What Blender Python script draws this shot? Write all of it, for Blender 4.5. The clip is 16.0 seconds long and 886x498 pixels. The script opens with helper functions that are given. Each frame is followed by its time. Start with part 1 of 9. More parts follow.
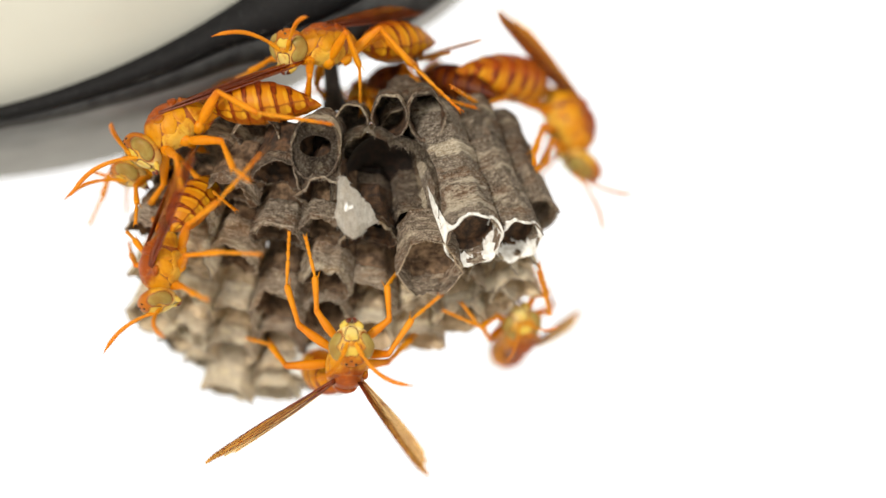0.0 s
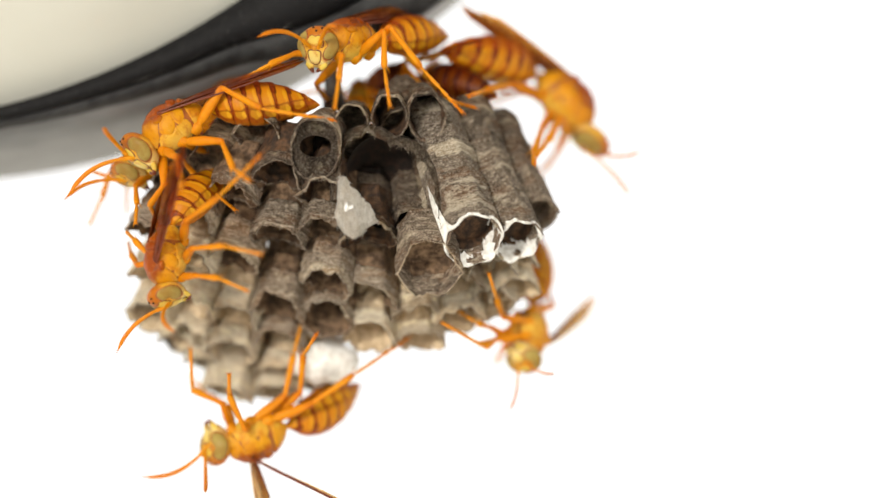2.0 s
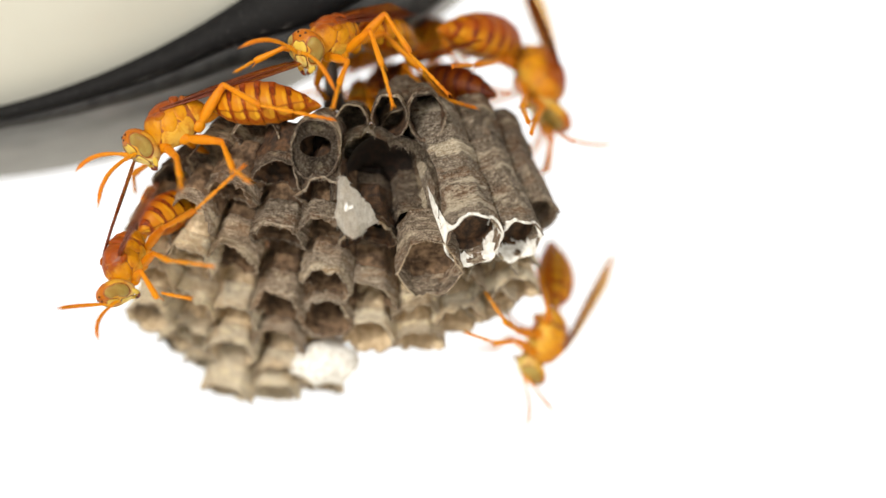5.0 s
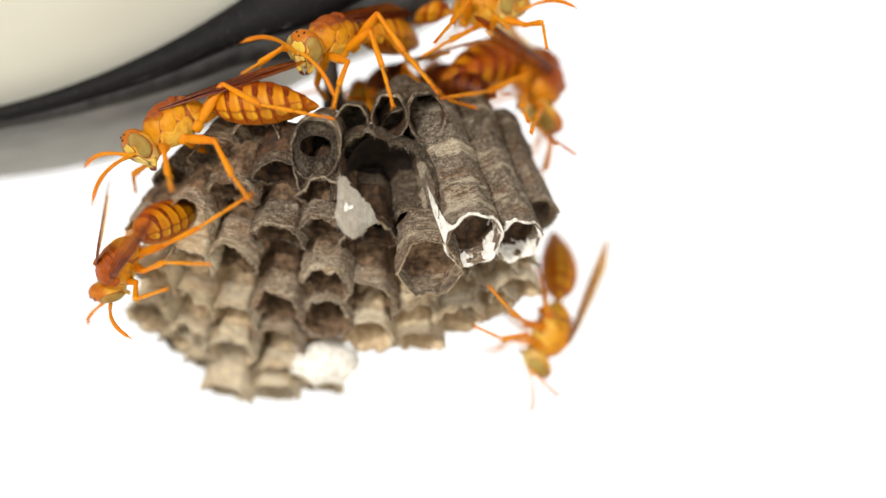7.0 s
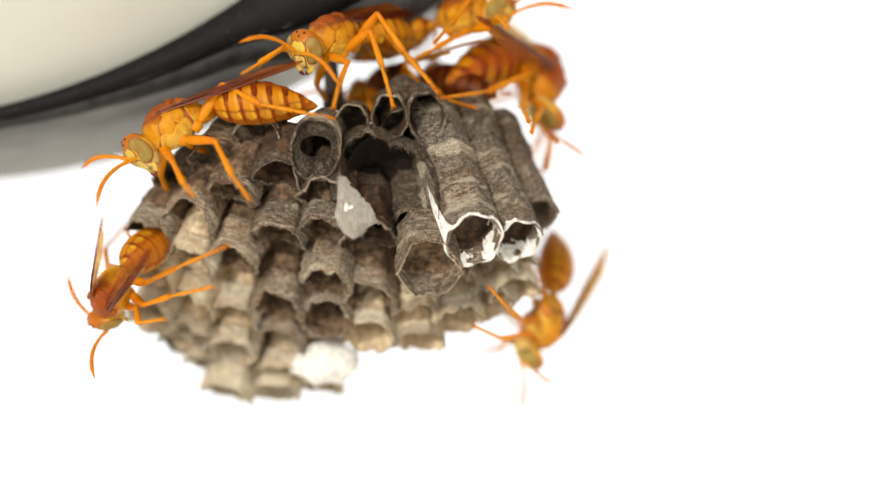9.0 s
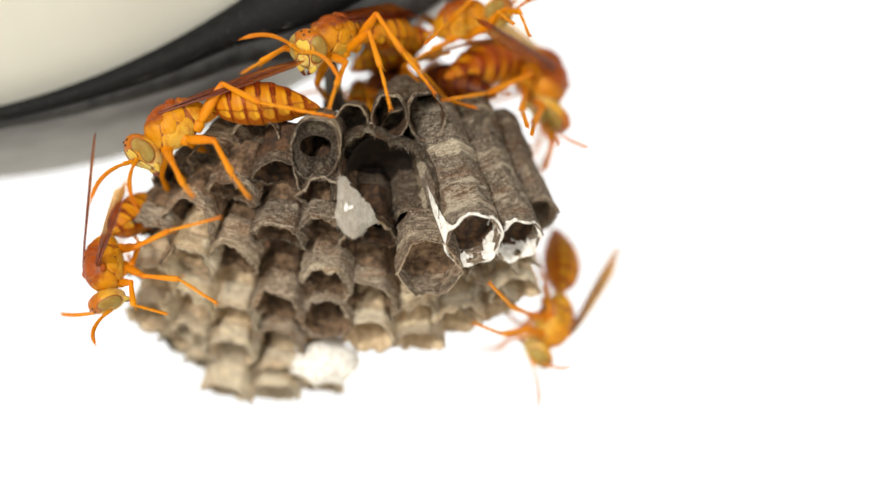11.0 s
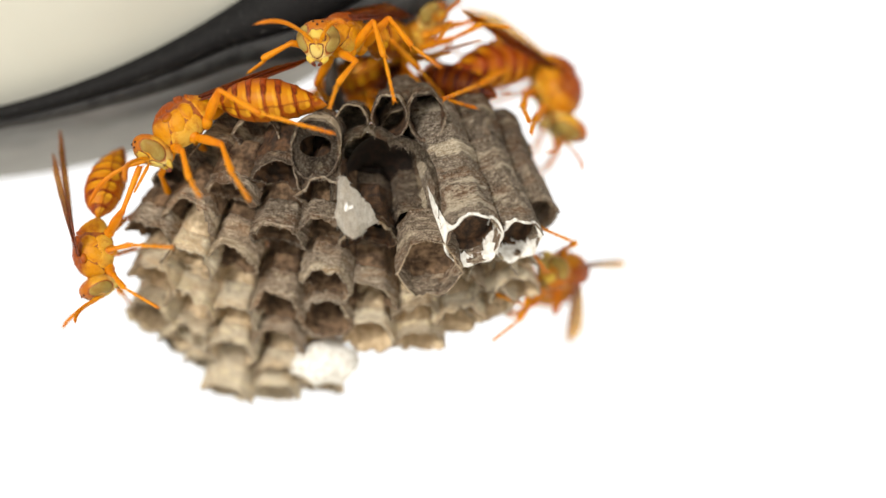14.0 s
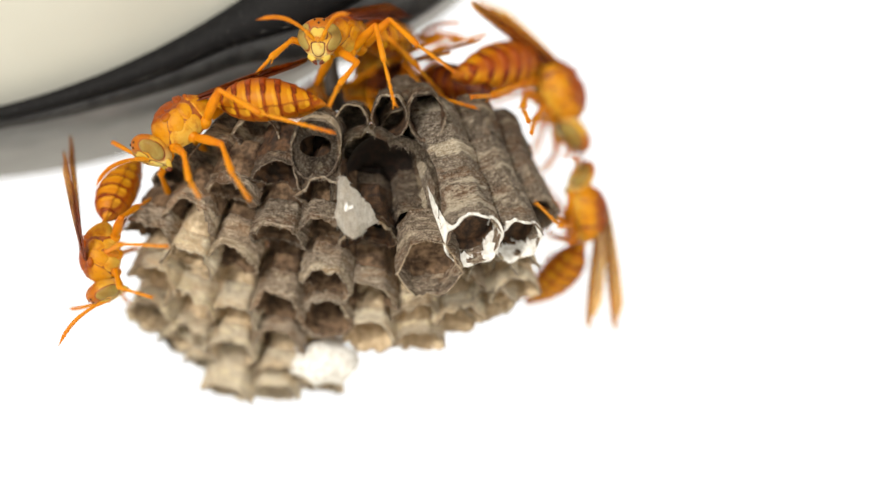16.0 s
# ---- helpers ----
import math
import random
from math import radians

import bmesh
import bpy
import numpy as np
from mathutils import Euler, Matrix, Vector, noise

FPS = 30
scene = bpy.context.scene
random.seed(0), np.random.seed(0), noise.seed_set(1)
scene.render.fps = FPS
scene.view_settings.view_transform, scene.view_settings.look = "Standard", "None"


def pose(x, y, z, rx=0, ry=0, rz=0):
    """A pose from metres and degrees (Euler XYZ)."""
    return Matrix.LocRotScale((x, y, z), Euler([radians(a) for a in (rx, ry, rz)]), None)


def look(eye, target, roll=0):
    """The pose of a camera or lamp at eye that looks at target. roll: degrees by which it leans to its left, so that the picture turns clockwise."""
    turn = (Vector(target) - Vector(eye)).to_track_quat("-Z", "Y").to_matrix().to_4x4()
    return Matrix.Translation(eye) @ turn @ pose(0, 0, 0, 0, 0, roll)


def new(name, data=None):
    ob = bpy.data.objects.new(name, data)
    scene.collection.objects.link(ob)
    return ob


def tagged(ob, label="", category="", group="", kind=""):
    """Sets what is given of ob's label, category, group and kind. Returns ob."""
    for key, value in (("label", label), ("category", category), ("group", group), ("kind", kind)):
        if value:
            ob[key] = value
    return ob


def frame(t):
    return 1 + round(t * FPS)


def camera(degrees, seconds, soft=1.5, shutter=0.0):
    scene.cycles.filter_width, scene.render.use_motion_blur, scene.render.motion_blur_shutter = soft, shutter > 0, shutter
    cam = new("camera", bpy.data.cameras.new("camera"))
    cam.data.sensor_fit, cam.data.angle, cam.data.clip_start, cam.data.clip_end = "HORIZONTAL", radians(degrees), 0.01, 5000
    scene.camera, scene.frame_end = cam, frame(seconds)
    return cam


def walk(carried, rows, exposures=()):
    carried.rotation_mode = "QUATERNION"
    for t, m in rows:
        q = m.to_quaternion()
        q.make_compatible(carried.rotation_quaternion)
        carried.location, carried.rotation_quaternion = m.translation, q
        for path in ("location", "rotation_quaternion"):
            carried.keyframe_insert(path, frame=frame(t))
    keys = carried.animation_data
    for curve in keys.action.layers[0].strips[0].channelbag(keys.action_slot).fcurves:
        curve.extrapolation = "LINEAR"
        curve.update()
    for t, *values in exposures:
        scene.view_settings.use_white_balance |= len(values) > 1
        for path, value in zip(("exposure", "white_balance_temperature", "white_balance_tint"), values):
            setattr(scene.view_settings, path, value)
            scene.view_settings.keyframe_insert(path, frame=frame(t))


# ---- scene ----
# ---- camera ----
MM = 0.001
FAR = 310.0  # camera to the plane y = 0, in mm
cam = camera(2 * math.degrees(math.atan(49 / FAR)), 16.0)
cam.data.dof.use_dof = True
cam.data.dof.focus_distance = 0.3115
cam.data.dof.aperture_fstop = 6.4
VIEW = pose(0, 0, 0, 8)  # the camera looks up under the housing; nest, housing and wasps are laid out along its view
EYE = VIEW @ Vector((0, -FAR * MM, 0))
walk(cam, [(0.0, look(EYE, (0, 0, 0))), (16.0, look(EYE, (0, 0, 0)))], exposures=[(0.0, -0.6), (16.0, -0.6)])

# ---- light ----
world = bpy.data.worlds.new("overcast_sky")
scene.world = world
world.use_nodes = True
wn = world.node_tree.nodes
sky = wn.new("ShaderNodeTexSky")
sky.sky_type, sky.sun_disc = "NISHITA", False
sky.sun_elevation, sky.sun_rotation = radians(8.8), radians(204)
sky.dust_density = 10.0
bg = wn["Background"]
bg.inputs["Strength"].default_value = 0.15
cloud = wn.new("ShaderNodeMix")  # a closed cloud cover over the sky
cloud.data_type = "RGBA"
cloud.inputs[0].default_value = 0.92
cloud.inputs[7].default_value = (14.5, 14.4, 14.2, 1)
world.node_tree.links.new(sky.outputs["Color"], cloud.inputs[6])
world.node_tree.links.new(cloud.outputs[2], bg.inputs["Color"])
sun = new("sun", bpy.data.lights.new("sun", "SUN"))
sun.data.energy, sun.data.angle, sun.data.color = 3.5, radians(8), (1.0, 0.93, 0.83)
sun.matrix_basis = look((-0.45, -1.0, 0.17), (0, 0, 0))


# ---- small tools ----
def rnd(a, b):
    return random.uniform(a, b)


def finish(bm, smooth=True):
    """A mesh in metres out of a bmesh in millimetres."""
    bmesh.ops.recalc_face_normals(bm, faces=bm.faces)
    bmesh.ops.scale(bm, vec=(MM, MM, MM), verts=bm.verts)
    me = bpy.data.meshes.new("mesh")
    bm.to_mesh(me)
    bm.free()
    for p in me.polygons:
        p.use_smooth = smooth
    return me


def part(name, me, material, parent=None, label=""):
    """Links a mesh (or a bmesh in millimetres) as one object under a thing or a part."""
    if not isinstance(me, bpy.types.Mesh):
        me = finish(me)
    if material and not me.materials:
        me.materials.append(material)
    ob = new(name, me)
    ob.parent = parent
    return tagged(ob, label)


def loft(bm, sections, n=20, power=2.0, caps=True):
    """Rings across the x axis, each (x, y offset, z offset, half width, half height)."""
    rings = []
    for x, oy, oz, ry, rz in sections:
        ring = []
        for i in range(n):
            a = 2 * math.pi * i / n
            c, s = math.cos(a), math.sin(a)
            ring.append(bm.verts.new((x, oy + ry * math.copysign(abs(c) ** (2 / power), c), oz + rz * math.copysign(abs(s) ** (2 / power), s))))
        rings.append(ring)
    for a, b in zip(rings, rings[1:]):
        for i in range(n):
            bm.faces.new((a[i], a[(i + 1) % n], b[(i + 1) % n], b[i]))
    if caps:
        bm.faces.new(rings[0])
        bm.faces.new(rings[-1])
    return bm


def smooth_sections(keys, count):
    """Fills in rings between a few key rings by a smooth curve."""
    keys = [np.array(k, float) for k in keys]
    out = []
    for j in range(count + 1):
        s = j / count * (len(keys) - 1)
        i = min(int(s), len(keys) - 2)
        f = s - i
        p0, p1, p2, p3 = keys[max(i - 1, 0)], keys[i], keys[i + 1], keys[min(i + 2, len(keys) - 1)]
        q = 0.5 * (2 * p1 + (p2 - p0) * f + (2 * p0 - 5 * p1 + 4 * p2 - p3) * f * f + (3 * p1 - p0 - 3 * p2 + p3) * f ** 3)
        q[3:] = np.maximum(q[3:], 0.02)
        out.append(tuple(q))
    return out


def blob(keys, count=12, n=20, power=2.0):
    return loft(bmesh.new(), smooth_sections(keys, count), n, power)


def ellipsoid(centre, radii, rings=10, n=16, bm=None):
    bm = bm or bmesh.new()
    m = Matrix.LocRotScale(centre, None, radii)
    bmesh.ops.create_uvsphere(bm, u_segments=n, v_segments=rings, radius=1, matrix=m)
    return bm


def tube(points, radii, n=8, bm=None):
    """A round tube through points with a radius at each."""
    bm = bm or bmesh.new()
    pts = [Vector(p) for p in points]
    rings, side = [], None
    for i, p in enumerate(pts):
        d = (pts[min(i + 1, len(pts) - 1)] - pts[max(i - 1, 0)]).normalized()
        side = (side - d * side.dot(d)).normalized() if side else d.orthogonal().normalized()
        other = d.cross(side)
        rings.append([bm.verts.new(p + (side * math.cos(2 * math.pi * k / n) + other * math.sin(2 * math.pi * k / n)) * radii[i]) for k in range(n)])
    for a, b in zip(rings, rings[1:]):
        for k in range(n):
            bm.faces.new((a[k], a[(k + 1) % n], b[(k + 1) % n], b[k]))
    bm.faces.new(rings[0])
    bm.faces.new(rings[-1])
    return bm


def aim(way, up):
    """A turn whose x axis is way and whose z axis leans to up."""
    x = Vector(way).normalized()
    z = Vector(up) - x * Vector(up).dot(x)
    if z.length < 1e-4:
        z = x.orthogonal()
    z.normalize()
    y = z.cross(x)
    return Matrix(((x.x, y.x, z.x), (x.y, y.y, z.y), (x.z, y.z, z.z)))


# ---- materials ----
class Nodes:
    """A node material in short form; lengths in its textures are millimetres of the object's own space."""

    def __init__(self, name, rough=0.5, metal=0.0):
        self.mat = bpy.data.materials.new(name)
        self.mat.use_nodes = True
        self.tree = self.mat.node_tree
        self.bsdf = self.tree.nodes["Principled BSDF"]
        self.bsdf.inputs["Roughness"].default_value = rough
        self.bsdf.inputs["Metallic"].default_value = metal
        co = self.tree.nodes.new("ShaderNodeTexCoord")
        scale = self.tree.nodes.new("ShaderNodeMapping")
        scale.inputs["Scale"].default_value = (1000, 1000, 1000)
        self.link(co.outputs["Object"], scale.inputs["Vector"])
        self.co = scale.outputs["Vector"]
        info = self.tree.nodes.new("ShaderNodeObjectInfo")
        self.random = info.outputs["Random"]

    def link(self, a, b):
        self.tree.links.new(a, b)

    def put(self, socket, value):
        if isinstance(value, (int, float)):
            socket.default_value = value
        elif isinstance(value, tuple):
            socket.default_value = (*value, 1.0) if len(value) == 3 and socket.type == "RGBA" else value
        else:
            self.link(value, socket)

    def scaled(self, sx, sy, sz, seed=False):
        m = self.tree.nodes.new("ShaderNodeMapping")
        self.link(self.co, m.inputs["Vector"])
        m.inputs["Scale"].default_value = (sx, sy, sz)
        if seed:
            c = self.tree.nodes.new("ShaderNodeCombineXYZ")
            for i in range(3):
                self.put(c.inputs[i], self.math("MULTIPLY", self.random, 37.0 + 11 * i))
            self.link(c.outputs[0], m.inputs["Location"])
        return m.outputs["Vector"]

    def noise(self, size, detail=4.0, rough=0.6, at=None):
        n = self.tree.nodes.new("ShaderNodeTexNoise")
        self.link(at or self.co, n.inputs["Vector"])
        n.inputs["Scale"].default_value = 1.0 / size
        n.inputs["Detail"].default_value = detail
        n.inputs["Roughness"].default_value = rough
        return n.outputs["Fac"]

    def axis(self, which):
        s = self.tree.nodes.new("ShaderNodeSeparateXYZ")
        self.link(self.co, s.inputs[0])
        return s.outputs[which]

    def math(self, op, a, b=0.0, c=0.0):
        m = self.tree.nodes.new("ShaderNodeMath")
        m.operation = op
        self.put(m.inputs[0], a), self.put(m.inputs[1], b), self.put(m.inputs[2], c)
        return m.outputs[0]

    def step(self, value, low, high):
        m = self.tree.nodes.new("ShaderNodeMapRange")
        m.interpolation_type = "SMOOTHSTEP"
        self.put(m.inputs["Value"], value)
        m.inputs["From Min"].default_value, m.inputs["From Max"].default_value = low, high
        return m.outputs["Result"]

    def mix(self, fac, a, b, blend="MIX"):
        m = self.tree.nodes.new("ShaderNodeMix")
        m.data_type, m.blend_type = "RGBA", blend
        self.put(m.inputs[0], fac), self.put(m.inputs[6], a), self.put(m.inputs[7], b)
        return m.outputs[2]

    def colour(self, value):
        self.put(self.bsdf.inputs["Base Color"], value)
        return self

    def bump(self, height, depth, strength=1.0):
        b = self.tree.nodes.new("ShaderNodeBump")
        b.inputs["Strength"].default_value = strength
        b.inputs["Distance"].default_value = depth * MM
        self.put(b.inputs["Height"], height)
        self.link(b.outputs["Normal"], self.bsdf.inputs["Normal"])
        return self

    def set(self, name, value):
        self.put(self.bsdf.inputs[name], value)
        return self


CREAM = (0.78, 0.56, 0.16)


def chitin(name, back, side, belly, rough=0.33, span=2.0):
    """Wasp armour: rust on the back, gold on the flanks, paler below, each plate a little different, with clouding and fine pits."""
    k = Nodes(name, rough)
    cloud = k.noise(1.3, 3, at=k.scaled(1, 1, 1, seed=True))
    z = k.math("ADD", k.axis(2), k.math("MULTIPLY", k.math("SUBTRACT", cloud, 0.5), 2.2))
    c = k.mix(k.step(z, -span, span * 0.15), belly, side)
    c = k.mix(k.step(z, span * 0.35, span * 0.95), c, back)
    c = k.mix(k.math("MULTIPLY", k.random, 0.2), c, k.mix(1.0, c, (1.0, 0.70, 0.45), "MULTIPLY"))
    c = k.mix(k.math("MULTIPLY", k.step(k.noise(0.9, 4), 0.50, 0.66), 0.55), c, (0.46, 0.095, 0.004))
    c = k.mix(k.math("MULTIPLY", k.step(k.noise(0.42, 3), 0.58, 0.72), 0.22), c, CREAM)
    k.colour(c).bump(k.math("ADD", k.noise(0.14, 3), k.math("MULTIPLY", cloud, 1.5)), 0.07, 0.8)
    return glossy(k)


def glossy(k, coat=0.22):
    k.set("Subsurface Weight", 0.05).set("Subsurface Radius", (1.0, 0.35, 0.08)).set("Subsurface Scale", 0.0006)
    k.set("Specular IOR Level", coat)
    thin = k.tree.nodes.new("ShaderNodeBsdfTranslucent")  # light from behind comes through the thin shell
    k.link(k.bsdf.inputs["Base Color"].links[0].from_socket, thin.inputs["Color"])
    both = k.tree.nodes.new("ShaderNodeMixShader")
    both.inputs[0].default_value = 0.15
    k.link(k.bsdf.outputs[0], both.inputs[1])
    k.link(thin.outputs[0], both.inputs[2])
    k.link(both.outputs[0], k.tree.nodes["Material Output"].inputs["Surface"])
    return k.mat


def abdomen_armour(name="banded_abdomen", shade=1.0, warm=1.0):
    """Each ring: a rust arch at its front on the flank with gold behind it, rust back, a lower row of pale lobes, amber belly."""
    k = Nodes(name, 0.4)

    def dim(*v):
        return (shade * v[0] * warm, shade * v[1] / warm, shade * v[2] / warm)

    z, side = k.axis(2), k.math("ABSOLUTE", k.axis(1))
    turn = k.math("ADD", k.math("ARCTAN2", side, z), k.math("MULTIPLY", k.math("SUBTRACT", k.noise(0.9, 2), 0.5), 0.35))
    wob = k.math("MULTIPLY", k.math("SUBTRACT", k.noise(0.6, 3), 0.5), 0.16)
    lean = k.math("MULTIPLY", k.math("SUBTRACT", turn, 1.4), -0.2)
    ph = k.math("FRACT", k.math("ADD", k.math("ADD", k.math("DIVIDE", k.math("SUBTRACT", k.axis(0), 1.3), 1.5), wob), lean))

    def lobe(p, q, w, h, soft=0.5):
        a = k.math("POWER", k.math("DIVIDE", k.math("ABSOLUTE", k.math("SUBTRACT", ph, p)), w), 2.0)
        b = k.math("POWER", k.math("DIVIDE", k.math("ABSOLUTE", k.math("SUBTRACT", turn, q)), h), 2.0)
        return k.step(k.math("ADD", a, b), 1.0 + soft, 1.0 - soft)

    rust, deep, gold, pale = dim(0.30, 0.046, 0.002), dim(0.13, 0.014, 0.002), dim(0.60, 0.215, 0.003), dim(0.72, 0.38, 0.014)
    amber = dim(0.42, 0.098, 0.002)
    broad = k.math("SUBTRACT", 0.42, k.math("MULTIPLY", k.step(turn, 0.5, 1.3), 0.21))
    front = k.step(k.math("SUBTRACT", ph, broad), 0.05, -0.05)
    c = k.mix(k.step(turn, 0.2, 0.9), amber, gold)
    c = k.mix(k.math("MULTIPLY", lobe(0.80, 1.30, 0.10, 0.5), 0.6), c, pale)
    c = k.mix(front, c, k.mix(k.step(turn, 1.3, 0.6), k.mix(0.5, rust, amber), rust))
    c = k.mix(k.math("MULTIPLY", lobe(0.17, 0.86, 0.20, 0.30, 0.3), 0.8), c, deep)
    c = k.mix(k.math("MULTIPLY", lobe(0.20, 0.84, 0.08, 0.14, 0.6), 0.6), c, rust)
    low = k.step(turn, 1.66, 1.80)
    under = k.mix(lobe(0.55, 2.0, 0.36, 0.32, 0.3), dim(0.32, 0.062, 0.002), dim(0.54, 0.23, 0.007))
    under = k.mix(k.math("MULTIPLY", lobe(0.76, 2.0, 0.15, 0.26), 0.9), under, pale)
    under = k.mix(k.math("MULTIPLY", k.step(turn, 2.25, 2.7), 0.8), under, dim(0.54, 0.18, 0.006))
    under = k.mix(k.math("MULTIPLY", lobe(0.45, 2.45, 0.10, 0.10), 0.6), under, rust)
    c = k.mix(low, c, under)
    seam = k.math("ADD", k.step(ph, 0.08, 0.02), k.step(ph, 0.965, 0.99))
    c = k.mix(k.math("MULTIPLY", seam, k.math("SUBTRACT", 0.9, k.math("MULTIPLY", low, 0.35))), c, deep)
    hem = k.math("MULTIPLY", k.step(turn, 1.62, 1.70), k.step(turn, 1.80, 1.72))
    c = k.mix(k.math("MULTIPLY", hem, 0.55), c, deep)
    c = k.mix(k.math("MULTIPLY", k.step(k.noise(1.6, 4), 0.52, 0.68), 0.25), c, dim(0.48, 0.11, 0.003))
    k.colour(c).bump(k.math("ADD", k.noise(0.15, 3), k.math("MULTIPLY", ph, 0.8)), 0.06, 0.6)
    return glossy(k)


def simple(name, colour, other, size, rough, relief=0.02):
    k = Nodes(name, rough)
    k.colour(k.mix(k.step(k.noise(size), 0.35, 0.7), colour, other)).bump(k.noise(size * 0.3, 3), relief, 0.6)
    return k.mat


def limb(name, near, far, knee, length):
    """A leg piece: it changes from near to far along x, with rust at its far joint, and lets a little light through."""
    k = Nodes(name, 0.42)
    x = k.math("ADD", k.axis(0), k.math("MULTIPLY", k.math("SUBTRACT", k.noise(0.8, 3, at=k.scaled(1, 1, 1, seed=True)), 0.5), 1.6))
    c = k.mix(k.step(x, 0.0, length), near, far)
    c = k.mix(k.math("MULTIPLY", k.step(x, length * 0.86, length * 1.12), 0.7), c, knee)
    c = k.mix(k.math("MULTIPLY", k.step(k.noise(0.5, 4), 0.50, 0.70), 0.4), c, knee)
    c = k.mix(k.math("MULTIPLY", k.step(k.axis(2), 0.05, 0.5), 0.35), c, (0.56, 0.14, 0.004))
    k.colour(c).bump(k.noise(0.16, 3), 0.04, 0.7)
    return glossy(k)


def film_of_wing(name, base, tip, streak, opaque, fade, clear_tint):
    """Wing skin: coloured and nearly opaque at its root, clearer towards its tip, with lengthwise streaks and creases."""
    k = Nodes(name, 0.4)
    k.set("Specular IOR Level", 0.2)
    along = k.step(k.axis(0), 4.0, 15.5)
    lines = k.noise(0.5, 4, at=k.scaled(0.14, 2.6, 2.6, seed=True))
    c = k.mix(along, base, tip)
    c = k.mix(k.math("MULTIPLY", k.step(lines, 0.46, 0.62), 0.85), c, streak)
    k.colour(c).bump(k.noise(0.5, 3, at=k.scaled(0.3, 1.6, 1.6)), 0.25, 0.8)
    clear = k.tree.nodes.new("ShaderNodeBsdfTransparent")
    clear.inputs[0].default_value = (*clear_tint, 1)
    mix = k.tree.nodes.new("ShaderNodeMixShader")
    solid = k.math("SUBTRACT", opaque, k.math("MULTIPLY", along, fade))
    k.link(k.math("ADD", solid, k.math("MULTIPLY", k.step(lines, 0.48, 0.62), 0.28)), mix.inputs[0])
    k.link(clear.outputs[0], mix.inputs[1])
    k.link(k.bsdf.outputs[0], mix.inputs[2])
    k.link(mix.outputs[0], k.tree.nodes["Material Output"].inputs["Surface"])
    return k.mat


M_THORAX = chitin("golden_thorax", (0.35, 0.075, 0.002), (0.67, 0.30, 0.006), (0.80, 0.52, 0.08))
M_COLLAR = chitin("rust_collar", (0.29, 0.054, 0.002), (0.64, 0.265, 0.005), (0.80, 0.52, 0.08))
M_NOTUM = chitin("rust_back", (0.30, 0.058, 0.003), (0.36, 0.075, 0.003), (0.48, 0.13, 0.004))
M_SEAM = simple("dark_seam", (0.19, 0.036, 0.002), (0.40, 0.11, 0.004), 0.8, 0.5)
M_HEAD = chitin("golden_head", (0.48, 0.15, 0.006), (0.70, 0.40, 0.04), (0.78, 0.60, 0.22), span=1.7)
M_FACE = chitin("cream_face", (0.64, 0.42, 0.03), (0.70, 0.52, 0.085), (0.80, 0.70, 0.32), span=2.6)
M_EYE = simple("olive_tan_eye", (0.34, 0.26, 0.07), (0.25, 0.145, 0.03), 1.8, 0.4, 0.004)
M_EYE.node_tree.nodes["Principled BSDF"].inputs["Specular IOR Level"].default_value = 0.15
M_OCELLUS = simple("dark_ocellus", (0.02, 0.01, 0.006), (0.05, 0.02, 0.01), 0.3, 0.1, 0.0)
M_JAW = simple("dark_jaw", (0.20, 0.03, 0.004), (0.06, 0.012, 0.004), 0.5, 0.3)
M_ABDOMEN = abdomen_armour()
# same bands, redder and at a fifth: shade behind the comb painted in
M_SHADED_RUST = abdomen_armour("shaded_abdomen", 0.19, 1.35)
M_FEMUR = limb("orange_femur", (0.73, 0.28, 0.004), (0.73, 0.25, 0.003), (0.54, 0.13, 0.002), 4.4)
M_TIBIA = limb("yellow_orange_shin", (0.73, 0.25, 0.003), (0.75, 0.30, 0.005), (0.56, 0.15, 0.002), 4.6)
M_TARSUS = limb("orange_foot", (0.74, 0.30, 0.010), (0.72, 0.26, 0.008), (0.50, 0.12, 0.004), 6.0)
M_ANTENNA = limb("orange_antenna", (0.76, 0.33, 0.010), (0.72, 0.23, 0.008), (0.42, 0.11, 0.004), 7.6)
M_WING = film_of_wing("rust_wing_fold", (0.050, 0.006, 0.0015), (0.27, 0.070, 0.005), (0.04, 0.005, 0.001), 0.56, 0.14, (0.95, 0.50, 0.11))
M_MEMBRANE = film_of_wing("pale_wing_membrane", (0.24, 0.050, 0.005), (0.64, 0.27, 0.030), (0.30, 0.075, 0.006), 0.46, 0.16, (1.0, 0.74, 0.34))
M_VEIN = simple("russet_vein", (0.10, 0.014, 0.003), (0.18, 0.03, 0.004), 0.8, 0.35)


